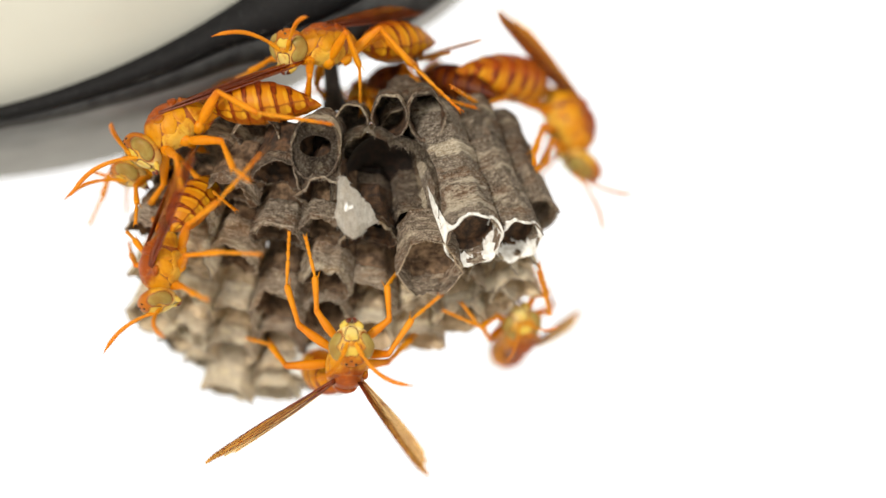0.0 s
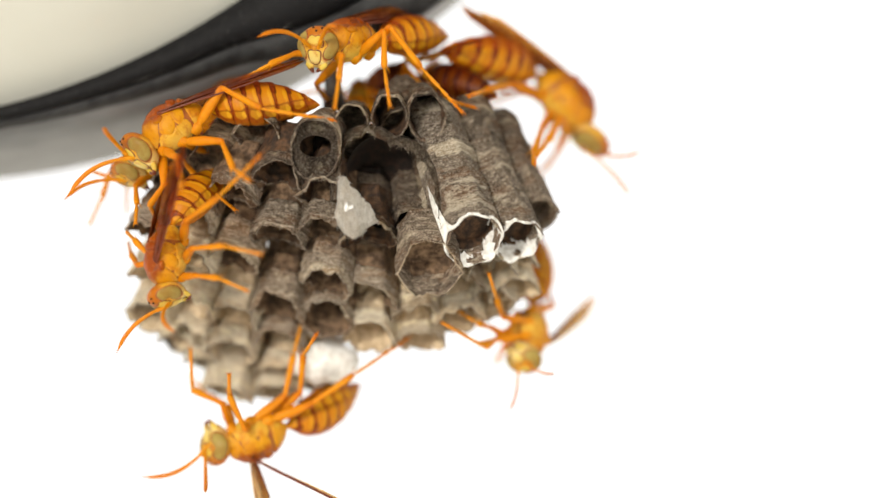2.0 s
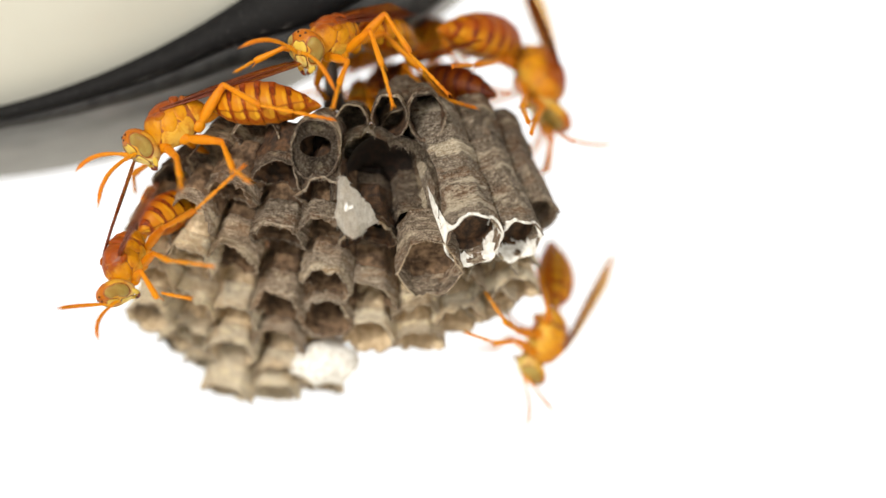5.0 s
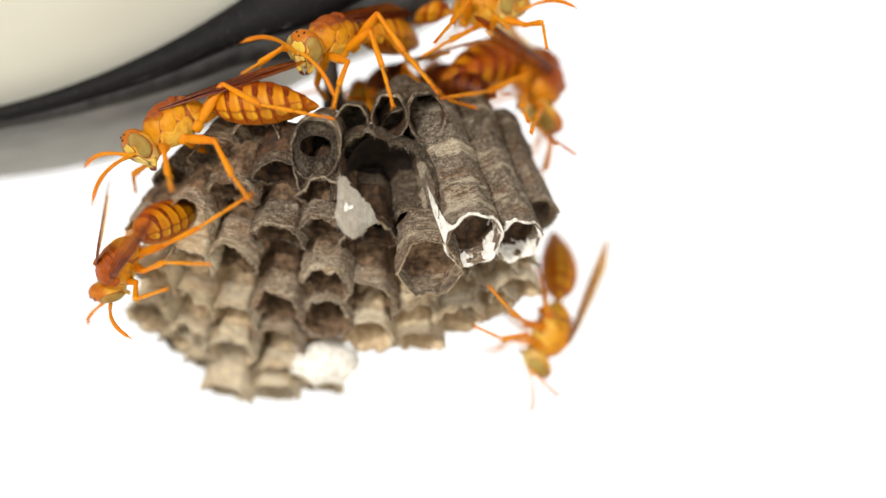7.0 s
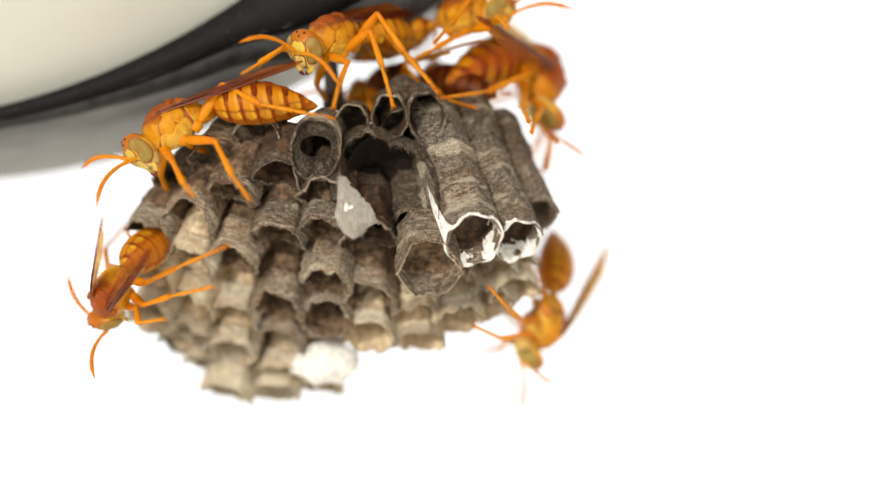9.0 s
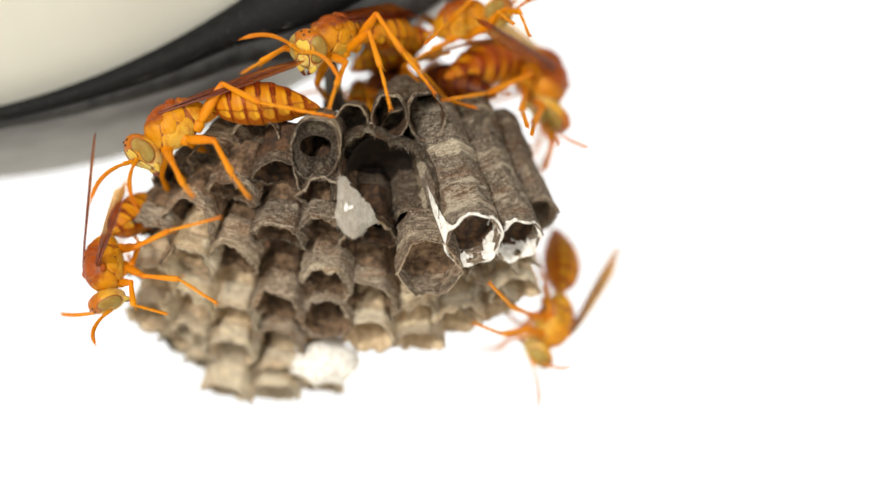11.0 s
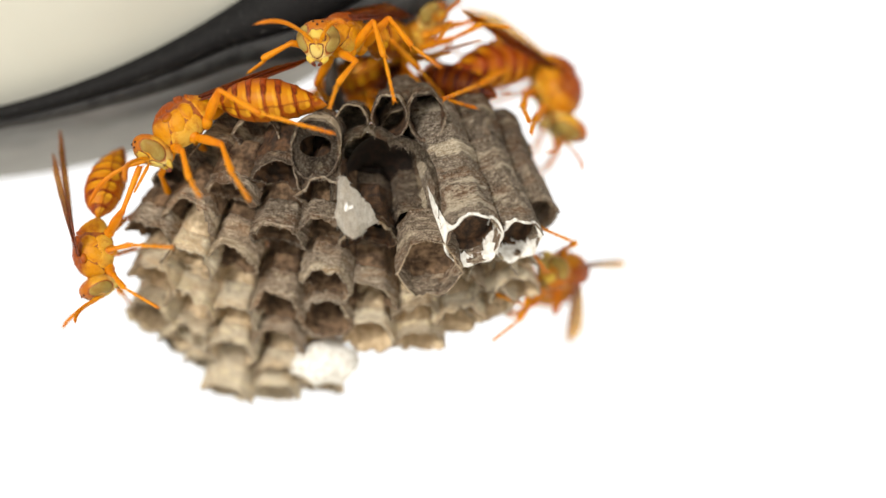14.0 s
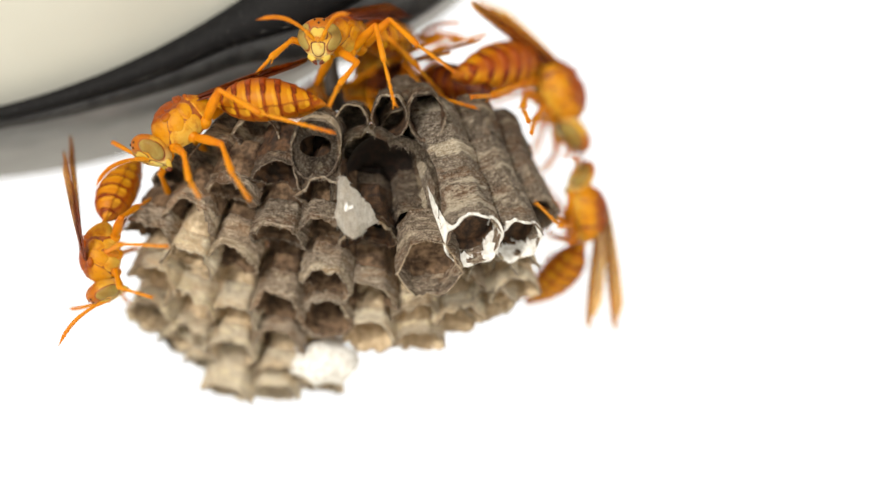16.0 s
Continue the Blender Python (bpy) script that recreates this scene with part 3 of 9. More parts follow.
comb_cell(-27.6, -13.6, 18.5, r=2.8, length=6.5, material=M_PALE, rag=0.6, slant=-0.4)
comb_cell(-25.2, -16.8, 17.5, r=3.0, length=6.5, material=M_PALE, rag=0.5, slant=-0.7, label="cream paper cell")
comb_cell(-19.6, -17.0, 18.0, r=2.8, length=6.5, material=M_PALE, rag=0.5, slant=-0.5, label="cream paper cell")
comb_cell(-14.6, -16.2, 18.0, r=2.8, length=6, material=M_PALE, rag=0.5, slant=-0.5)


def comb_back():
    """The paper sheet from which the cells start, seen between and above them."""
    bm = bmesh.new()
    way = Vector((0, math.sin(TILT), math.cos(TILT)))
    turn = aim(way, (0, -1, 0.4))
    rings = []
    for j in range(13):
        f = j / 12
        ring = []
        for i in range(48):
            a = 2 * math.pi * i / 48
            wob = 1 + 0.05 * noise.noise(Vector((math.cos(a) * 2, math.sin(a) * 2, 3.0)))
            p = Vector((4.5 * (1 - f ** 2.2) + 0.3 * noise.noise(Vector((f * 4, a * 2, 1))), 20.5 * f * wob * math.cos(a), 14.0 * f * wob * math.sin(a)))
            ring.append(p)
        rings.append(ring)
    made = [[bm.verts.new(p) for p in ring] for ring in rings[1:]]
    top = bm.verts.new(rings[0][0])
    for i in range(48):
        bm.faces.new((top, made[0][i], made[0][(i + 1) % 48]))
    for a, b in zip(made, made[1:]):
        for i in range(48):
            bm.faces.new((a[i], a[(i + 1) % 48], b[(i + 1) % 48], b[i]))
    low = [[bm.verts.new(v.co + Vector((-1.2, 0, 0))) for v in made[-1]]]
    for i in range(48):
        bm.faces.new((made[-1][i], made[-1][(i + 1) % 48], low[0][(i + 1) % 48], low[0][i]))
    bm.faces.new(low[0])
    ob = part("comb_back", bm, M_PAPER, nest, "grey paper sheet behind the cells")
    ob.matrix_basis = Matrix.Translation(Vector((-10.5, 20.0, 7.0)) * MM) @ turn.to_4x4()


comb_back()
stalk = part("stalk", tube([(-12.5, 15, 16), (-12.8, 14.5, 19), (-13.2, 14, 22.5), (-13.6, 13.6, 26)], [1.6, 1.0, 0.9, 1.6], 12), simple("dark_stalk", (0.02, 0.015, 0.012), (0.05, 0.035, 0.025), 0.5, 0.5, 0.1), nest, "dark stalk that holds the comb")


def silk_rim(x, z, y, r, lean, slant, smear, lining):
    """Torn white silk round a cell's mouth. smear, lining: (angle, mm, width) of the places where it reaches furthest outside and inside."""
    fan = (x - ROOT.x) / max(ROOT.z - z, 10) + lean
    way = Vector((-fan, math.sin(TILT), math.cos(TILT))).normalized()
    turn = aim(way, (0, -1, 0.4))
    bm = bmesh.new()
    n = 180
    rows = []

    def swell(a, spots):
        return sum(reach * math.exp(-(((a - at + 180) % 360 - 180) / width) ** 2) for at, reach, width in spots)

    for i in range(n + 1):
        deg = 360 * i / n
        a = radians(deg)
        c, q = math.cos(a), math.sin(a)
        rough = noise.noise(Vector((c * 2.2, q * 2.2, x)))
        rag = rough + 0.5 * noise.noise(Vector((c * 6, q * 6, x))) + 0.35 * noise.noise(Vector((c * 17, q * 17, x)))
        out = max(0.03, 0.18 + 0.34 * rag) + swell(deg, smear) * (1 + 0.4 * rag)
        inn = max(0.1, 0.5 + 0.9 * rag) + swell(deg, lining) * (1 + 0.7 * rag)
        edge = 1 + 0.09 * (math.cos(radians(30)) / math.cos(a % radians(60) - radians(30)) - 0.95)
        col = []
        for s, dr in ((out, 0.12), (out * 0.5, 0.16), (0.0, 0.15), (-0.16 + 0.14 * rough, 0.0), (0.0, -0.2), (inn * 0.5, -0.3), (inn, -0.3)):
            rr = r * edge * (1 - 0.15 * (max(s, 0) / 17) ** 1.5) + dr + 0.07 * noise.noise(Vector((s * 3, c * 9, q * 9)))
            col.append(bm.verts.new((s + q * slant - 0.4 * (abs(math.cos(3 * a)) ** 2 - 0.5) * math.exp(-s / 1.6), rr * c, rr * q)))
        rows.append(col)
    for a, b in zip(rows, rows[1:]):
        for k in range(6):
            bm.faces.new((a[k], a[k + 1], b[k + 1], b[k]))
    ob = part("silk_lining", bm, M_SILK, nest, "torn white silk lining")
    ob.matrix_basis = Matrix.Translation(Vector((x, y, z)) * MM) @ turn.to_4x4()
    return ob


silk_rim(3.4, 1.0, 0.8, 3.3, 0.14, 1.4, ((22, 5.0, 17), (350, 2.5, 30)), ((200, 2.8, 34), (262, 1.5, 40)))
silk_rim(8.4, 0.9, 4.2, 2.75, 0.12, 1.0, ((60, 0.5, 30),), ((10, 1.8, 50), (290, 1.3, 50)))


def lump(radii, seed, wob=0.25):
    bm = ellipsoid((0, 0, 0), radii, 14, 24)
    for v in bm.verts:
        v.co *= 1 + wob * noise.noise(v.co * 0.7 + Vector((seed, 0, 0))) + 0.1 * noise.noise(v.co * 2.2 + Vector((seed, 0, 5)))
    return bm


cap = part("silk_cap", lump((3.9, 2.4, 2.5), 3), M_SILK, nest, "white silk cap over a cell")
cap.matrix_basis = Matrix.Translation(Vector((-13.9, 15.2, -13.1)) * MM)


def flap():
    """A torn leaf of pale paper in the middle of the comb, narrow above, wide and pointed below."""
    bm = bmesh.new()
    rows = []
    for j in range(29):
        f = j / 28
        width = 0.8 + 3.7 * math.sin(min(1.0, f / 0.72) * math.pi / 2) ** 1.5
        left = -0.5 * f + 0.3 * noise.noise(Vector((f * 6, 1.0, 3.0)))
        if f > 0.72:
            g = (f - 0.72) / 0.28
            left += 0.45 * width * g ** 1.5
            width *= 1 - 0.93 * g ** 1.2
        width += 0.35 * noise.noise(Vector((f * 9, 7.0, 3.0))) + 0.2 * noise.noise(Vector((f * 24, 7.0, 3.0)))
        row = []
        for i in range(13):
            g = i / 12
            row.append(bm.verts.new((left + width * g, -1.0 * math.sin(3.1 * g) * (0.3 + f) + 0.4 * g + 1.0 * f + 0.3 * noise.noise(Vector((i * 0.5, j * 0.3, 9))), -6.9 * f + 0.25 * noise.noise(Vector((i * 0.6, j * 0.5, 2))))))
        rows.append(row)
    for a, b in zip(rows, rows[1:]):
        for k in range(12):
            bm.faces.new((a[k], a[k + 1], b[k + 1], b[k]))
    edge = [row[k].co.copy() for row in rows for k in (0, 12)]
    bmesh.ops.solidify(bm, geom=bm.faces[:], thickness=0.07)
    rng = random.Random(3)
    for p in edge:
        d = Vector((rng.uniform(-0.3, 0.3), -0.1, -rng.uniform(0.1, 0.5)))
        tube([p, p + d * 0.5, p + d], [0.04, 0.03, 0.01], 3, bm)
    ob = part("torn_flap", bm, M_FLAP, nest, "torn pale paper flap")
    ob.matrix_basis = Matrix.Translation(Vector((-11.5, -2.0, 8.0)) * MM)
    bm = lump((0.22, 0.12, 0.8), 8, 0.9)
    ellipsoid((0.35, 0, -0.35), (0.5, 0.1, 0.2), 8, 12, bm)
    for v in bm.verts:
        v.co += 0.25 * noise.noise_vector(v.co * 2.5)
    bit = part("silk_scrap", bm, M_SILK, nest, "scrap of white silk on the flap")
    bit.matrix_basis = Matrix.Translation(Vector((-10.6, -2.5, 4.9)) * MM)


flap()


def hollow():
    """The hollow where cells were torn away, its shade painted near-black, under a frayed arch of paper."""
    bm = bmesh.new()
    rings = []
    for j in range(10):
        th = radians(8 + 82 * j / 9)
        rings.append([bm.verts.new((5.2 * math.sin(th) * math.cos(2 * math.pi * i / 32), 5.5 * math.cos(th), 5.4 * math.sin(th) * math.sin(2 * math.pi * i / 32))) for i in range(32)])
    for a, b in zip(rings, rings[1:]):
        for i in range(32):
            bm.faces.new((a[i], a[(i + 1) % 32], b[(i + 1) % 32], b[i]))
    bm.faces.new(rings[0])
    ob = part("hollow", bm, M_DEEP_SHADE, nest, "hollow where cells were torn away, its shade painted near-black")
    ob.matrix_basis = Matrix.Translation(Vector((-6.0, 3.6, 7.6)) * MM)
    line = [(-11.3, 5.4), (-11.4, 8.6), (-10.9, 11.2), (-9.2, 12.6), (-7.4, 12.5), (-5.8, 11.4), (-3.8, 11.0), (-2.1, 9.4), (-1.0, 7.2), (-0.5, 4.4), (-0.2, 1.4)]
    bm = bmesh.new()
    rows = []
    n = 200
    for i in range(n + 1):
        f = i / n
        u = f * (len(line) - 1)
        k = min(int(u), len(line) - 2)
        p0, p1, p2, p3 = (Vector(line[max(0, min(q, len(line) - 1))]) for q in (k - 1, k, k + 1, k + 2))
        g = u - k
        p = 0.5 * (2 * p1 + (p2 - p0) * g + (2 * p0 - 5 * p1 + 4 * p2 - p3) * g * g + (3 * p1 - p0 - 3 * p2 + p3) * g ** 3)
        d = (p2 - p1).normalized()
        away = Vector((-d.y, d.x))  # out of the hollow
        rag = 0.40 * noise.noise(Vector((f * 16, 0, 1))) + 0.28 * noise.noise(Vector((f * 50, 0, 2))) + 0.2 * noise.noise(Vector((f * 120, 0, 5)))
        col = []
        for m in range(6):
            h = m / 5
            out = rag * (1 - h) ** 2 + 1.3 * h
            q = p + away * out
            col.append(bm.verts.new((q.x, -0.5 * (1 - h) ** 2 + 3.0 * h * h + 0.8 * f + 0.3 * noise.noise(Vector((f * 14, h * 3, 8))), q.y)))
        rows.append(col)
    for a, b in zip(rows, rows[1:]):
        for k in range(5):
            bm.faces.new((a[k], a[k + 1], b[k + 1], b[k]))
    edge = [row[0].co.copy() for row in rows]
    bmesh.ops.solidify(bm, geom=bm.faces[:], thickness=0.12)
    rng = random.Random(6)
    for _ in range(40):
        p = rng.choice(edge)
        d = (Vector((0, 0, -1)) * rng.uniform(0.3, 1.0) + Vector((rng.uniform(-0.4, 0.4), rng.uniform(-0.5, 0.2), 0)))
        tube([p, p + d * 0.35, p + d * rng.uniform(0.4, 0.7) + Vector((rng.uniform(-0.25, 0.25), 0, 0))], [0.035, 0.025, 0.01], 3, bm)
    part("torn_edge", bm, M_TUBE, nest, "frayed paper edge over the hollow")


hollow()

# a lid of paper with a hole in the big upper cell
bm = bmesh.new()
rows = []
for j in range(6):
    f = j / 5
    rows.append([bm.verts.new((0.3 * (1 - f) + 0.12 * noise.noise(Vector((i, j, 0))), (1.75 + 1.05 * f) * math.cos(2 * math.pi * i / 32), (1.2 + 2.6 * f) * math.sin(2 * math.pi * i / 32) + 0.1)) for i in range(32)])
for a, b in zip(rows, rows[1:]):
    for i in range(32):
        bm.faces.new((a[i], a[(i + 1) % 32], b[(i + 1) % 32], b[i]))
bmesh.ops.solidify(bm, geom=bm.faces[:], thickness=0.2)
lid = part("lid", bm, M_PAPER, nest, "part-built paper lid with a dark hole")
lid.matrix_basis = Matrix.Translation(Vector((-14.1, -0.3, 11.2)) * MM) @ aim((0.02, 0.97, 0.24), (0, -0.24, 0.97)).to_4x4()


# ---- the wasps ----
def turned(bm, m):
    bmesh.ops.transform(bm, matrix=m, verts=bm.verts)
    return bm


LEG = {"fore": (4.2, 3.5, 4.2), "mid": (4.7, 4.3, 5.6), "hind": (5.0, 5.3, 7.4)}
HIP = {"fore": (1.9, 0.9, -1.6), "mid": (-0.1, 1.1, -1.8), "hind": (-2.0, 1.0, -1.5)}
NECK, WAIST, WING = Vector((3.9, 0, -0.5)), Vector((-3.5, 0, -0.4)), Vector((0.5, 1.3, 1.95))


def spiky(bm, length, base, count, size, seed):
    """Short hairs and spurs along a leg piece."""
    rng = random.Random(seed)
    for _ in range(count):
        x, a = rng.uniform(0.3, length), rng.uniform(0, 6.28)
        d = Vector((0.6, math.cos(a), math.sin(a)))
        p = Vector((x, math.cos(a) * base, math.sin(a) * base))
        tube([p, p + d * size], [0.02, 0.006], 3, bm)
    return bm


def femur_mesh(kind):
    n = LEG[kind][0]
    w = {"fore": 0.50, "mid": 0.52, "hind": 0.56}[kind]
    bm = blob([(-0.5, 0, 0, 0.55, 0.6), (0.3, 0, 0, 0.62, 0.66), (0.75, 0, 0, 0.34, 0.36), (1.2, 0, 0, w * 0.8, w * 0.9), (n * 0.55, 0, 0.06, w * 0.9, w), (n * 0.85, 0, 0.04, w * 0.66, w * 0.75), (n, 0, 0, 0.33, 0.36), (n + 0.22, 0, 0, 0.15, 0.16)], 20, 12)
    return finish(bm)


def tibia_mesh(kind):
    n = LEG[kind][1]
    bm = blob([(-0.12, 0, 0, 0.18, 0.2), (0.15, 0, 0, 0.28, 0.3), (0.6, 0, 0, 0.25, 0.27), (n * 0.6, 0, 0, 0.31, 0.34), (n * 0.9, 0, 0, 0.35, 0.38), (n, 0, 0, 0.25, 0.27), (n + 0.1, 0, 0, 0.1, 0.1)], 16, 10)
    for s in (-1, 1):
        tube([(n - 0.1, 0.2 * s, -0.2), (n + 0.6, 0.34 * s, -0.5)], [0.07, 0.02], 5, bm)
    return finish(spiky(bm, n, 0.28, 14, 0.28, 5))


def tarsus_mesh(kind):
    n = LEG[kind][2]
    bm = bmesh.new()
    x = 0.0
    for share in (0.46, 0.18, 0.14, 0.10, 0.12):
        w = n * share
        k = [(x, 0, 0, 0.12, 0.12), (x + w * 0.3, 0, 0, 0.17, 0.17), (x + w * 0.9, 0, 0, 0.22, 0.22), (x + w + 0.03, 0, 0, 0.10, 0.10)]
        loft(bm, smooth_sections(k, 6), 8)
        x += w
    for s in (-1, 1):
        tube([(n - 0.05, 0.08 * s, 0), (n + 0.22, 0.22 * s, 0.02), (n + 0.38, 0.26 * s, -0.16)], [0.07, 0.05, 0.015], 5, bm)
    return finish(spiky(bm, n, 0.14, 16, 0.22, 8))


def antenna_mesh():
    """Scape, a bend and twelve rings that thicken and then taper to a point, bowed downwards; it runs along x from its socket."""
    bm = bmesh.new()
    tube([(0, 0, 0), (0.2, 0, 0.03), (0.8, 0, 0.26), (1.35, 0, 0.46), (1.55, 0, 0.5)], [0.12, 0.2, 0.25, 0.23, 0.14], 10, bm)
    pts, rad = [], []
    for j in range(61):
        f = j / 60
        pts.append((1.5 + 6.2 * f, 0, 0.5 + 0.62 * math.sin(f * 2.6) - 1.3 * f * f))
        swell = 0.155 + 0.095 * math.sin(math.pi * min(1, f * 0.75 + 0.08))
        rad.append(swell * (0.9 if j % 5 == 0 else 1.0) * (1 if f < 0.82 else 1 - 4.9 * (f - 0.82)))
    return finish(tube(pts, rad, 10, bm))


def wing_point(side, f, g):
    """A place on a folded wing: f from root to tip, g from the front edge to the rear."""
    w = 0.26 + 0.80 * math.sin(math.pi * min(1, f * 0.70 + 0.03)) ** 0.9
    if f > 0.86:
        w *= math.sqrt(max(0.0, 1 - ((f - 0.86) / 0.142) ** 2))
    fold = -0.55 * abs(g - 0.42) * w + 0.05 * math.sin(g * 19 + f * 9)
    return Vector((15.8 * f, side * (g - 0.35) * 1.75 * w, fold + 0.30 * math.sin(f * 2.6)))


def wing_mesh(side, g0, g1, end, ragged):
    """A strip of a folded wing between two lines along it."""
    bm = bmesh.new()
    rows = []
    for j in range(45):
        row = []
        for i in range(8):
            g = g0 + (g1 - g0) * i / 7
            stop = end - ragged * (0.5 * (i / 7) ** 2 + 0.35 * abs(math.sin(i * 2.3)))
            row.append(bm.verts.new(wing_point(side, j / 44 * stop, g)))
        rows.append(row)
    for a, b in zip(rows, rows[1:]):
        for k in range(7):
            bm.faces.new((a[k], a[k + 1], b[k + 1], b[k]))
    bmesh.ops.solidify(bm, geom=bm.faces[:], thickness=0.05)
    return finish(bm)


def vein_mesh(side, g, end, r):
    pts = [wing_point(side, j / 24 * end, g) + Vector((0, 0, 0.03)) for j in range(25)]
    return finish(tube(pts, [r * (1 - 0.6 * j / 24) for j in range(25)], 6))


VEINS = ((0.0, 0.93, 0.13), (0.16, 0.9, 0.07), (0.34, 0.97, 0.09), (0.56, 0.86, 0.06), (0.78, 0.78, 0.05))


def abdomen_radius(x):
    k = ((0, 0.30), (0.7, 0.40), (1.4, 0.98), (2.3, 1.72), (3.6, 2.26), (5.2, 2.46), (7.0, 2.32), (8.8, 1.80), (10.3, 1.12), (11.3, 0.55), (11.9, 0.08))
    for (a, ra), (b, rb) in zip(k, k[1:]):
        if x <= b:
            f = (x - a) / (b - a)
            f = f * f * (3 - 2 * f) * 0.3 + f * 0.7
            return ra + (rb - ra) * f
    return 0.1


def segment_mesh(i):
    """One ring of the abdomen: a back plate that laps over the belly plate at a scalloped hem and over the next ring at its rear."""
    a = 1.3 + 1.5 * (i - 1) if i else 0.0
    b = (1.6, 3.1, 4.6, 6.1, 7.6, 9.1, 10.55, 11.9)[i]
    bm = bmesh.new()
    n, rows = 48, []
    for j in range(13):
        f = j / 12
        x = a + (b - a) * f
        lap = 0.95 + 0.06 * f ** 1.6 if f < 0.95 else 0.975
        row = []
        for q in range(n):
            turn = 2 * math.pi * q / n
            off = abs((turn + math.pi) % (2 * math.pi) - math.pi)
            hem = 1.70 + 0.10 * math.sin(math.pi * f)
            under = 1 / (1 + math.exp(-(off - hem) / 0.03))
            r = 0.97 * abdomen_radius(x) * lap * (1 - 0.05 * under) + 0.03 * noise.noise(Vector((x * 1.5, math.cos(turn) * 2, math.sin(turn) * 2)))
            row.append(bm.verts.new((x, r * math.sin(turn), 0.06 * x - 0.012 * x * x + r * math.cos(turn))))
        rows.append(row)
    for p, q in zip(rows, rows[1:]):
        for k in range(n):
            bm.faces.new((p[k], p[(k + 1) % n], q[(k + 1) % n], q[k]))
    bm.faces.new(rows[0])
    bm.faces.new(rows[-1])
    return finish(bm)


def curve_through(points, fine):
    """A smooth closed line through corners."""
    pts, out = [Vector(p) for p in points], []
    n = len(pts)
    for i in range(n):
        p0, p1, p2, p3 = pts[i - 1], pts[i], pts[(i + 1) % n], pts[(i + 2) % n]
        for j in range(fine):
            f = j / fine
            out.append(0.5 * (2 * p1 + (p2 - p0) * f + (2 * p0 - 5 * p1 + 4 * p2 - p3) * f * f + (3 * p1 - p0 - 3 * p2 + p3) * f ** 3))
    return out


def shell(surface, outline, height, grow=1.0, flip=1, fine=6, rings=6, sink=0.06):
    """A plate that swells from a body: outline in the surface's own two coordinates, its hem sunk into the body."""
    line = curve_through(outline, fine)
    mid = sum(line, Vector((0, 0))) / len(line)
    bm = bmesh.new()

    def at(p, lift):
        e = 0.01
        o = surface(p.x, p.y)
        du, dv = surface(p.x + e, p.y) - o, surface(p.x, p.y + e) - o
        nrm = du.cross(dv)
        nrm = nrm.normalized() if nrm.length > 1e-9 else o.normalized()
        if nrm.dot(o) < 0:
            nrm = -nrm
        q = o + nrm * lift
        return bm.verts.new((q.x, q.y * flip, q.z))

    top = at(mid, height)
    made = []
    for j in range(1, rings + 1):
        f = (j / rings) ** 0.6
        made.append([at(mid + (p - mid) * grow * f, height * (1 - f ** 5) - sink * f ** 8) for p in line])
    n = len(line)
    for i in range(n):
        bm.faces.new((top, made[0][i], made[0][(i + 1) % n]))
    for a, b in zip(made, made[1:]):
        for i in range(n):
            bm.faces.new((a[i], a[(i + 1) % n], b[(i + 1) % n], b[i]))
    return finish(bm)


THORAX = [(-2.7, 0, 0, 0.9, 1.0), (-2.2, 0, 0, 1.6, 1.75), (-1.0, 0, 0.0, 2.0, 2.2), (0.4, 0, 0.05, 2.15, 2.35), (1.6, 0, 0.0, 1.9, 2.08), (2.4, 0, -0.1, 1.4, 1.62), (2.95, 0, -0.15, 0.8, 0.95)]


def thorax_at(x, turn):
    """The thorax's skin: along its length, and round it from the middle of the back."""
    xs = [k[0] for k in THORAX]
    oz, ry, rz = (float(np.interp(x, xs, [k[i] for k in THORAX])) for i in (2, 3, 4))
    return Vector((x, ry * math.sin(turn), oz + rz * math.cos(turn)))


def head_at(az, el):
    """The head's skin, by the way from its middle: degrees from straight ahead, and upwards."""
    a, e = radians(az), radians(el)
    low = max(0.0, -math.sin(e))
    return Vector((0.05 + 1.28 * math.cos(e) * math.cos(a), 2.28 * math.cos(e) * math.sin(a) * (1 - 0.26 * low), 0.1 + (2.2 if e > 0 else 2.3) * math.sin(e)))


def head_mesh():
    bm = bmesh.new()
    rows = [[bm.verts.new(head_at(360 * i / 40, -89 + 178 * j / 24)) for i in range(40)] for j in range(25)]
    for a, b in zip(rows, rows[1:]):
        for i in range(40):
            bm.faces.new((a[i], a[(i + 1) % 40], b[(i + 1) % 40], b[i]))
    bm.faces.new(rows[0])
    bm.faces.new(rows[-1])
    return finish(bm)


SHAPES = {}
for kind in LEG:
    SHAPES[kind] = (femur_mesh(kind), tibia_mesh(kind), tarsus_mesh(kind))
SHAPES["antenna"] = antenna_mesh()
for side in (1, -1):
    SHAPES["wing", side], SHAPES["veins", side] = wing_mesh(side, 0.0, 0.46, 1.0, 0.03), [vein_mesh(side, *v) for v in VEINS]
    SHAPES["membrane", side] = wing_mesh(side, 0.44, 1.0, 0.94, 0.22)
SHAPES["segments"] = [segment_mesh(i) for i in range(8)]
SHAPES["head"] = head_mesh()
SHAPES["thorax"] = finish(blob(THORAX, 22, 28))
SHAPES["hind_plate"] = finish(blob([(-3.75, 0, -0.4, 0.3, 0.3), (-3.5, 0, -0.3, 0.72, 0.78), (-2.9, 0, -0.1, 1.30, 1.40), (-2.2, 0, 0.0, 1.68, 1.82), (-1.95, 0, 0, 1.5, 1.6)], 12, 22))
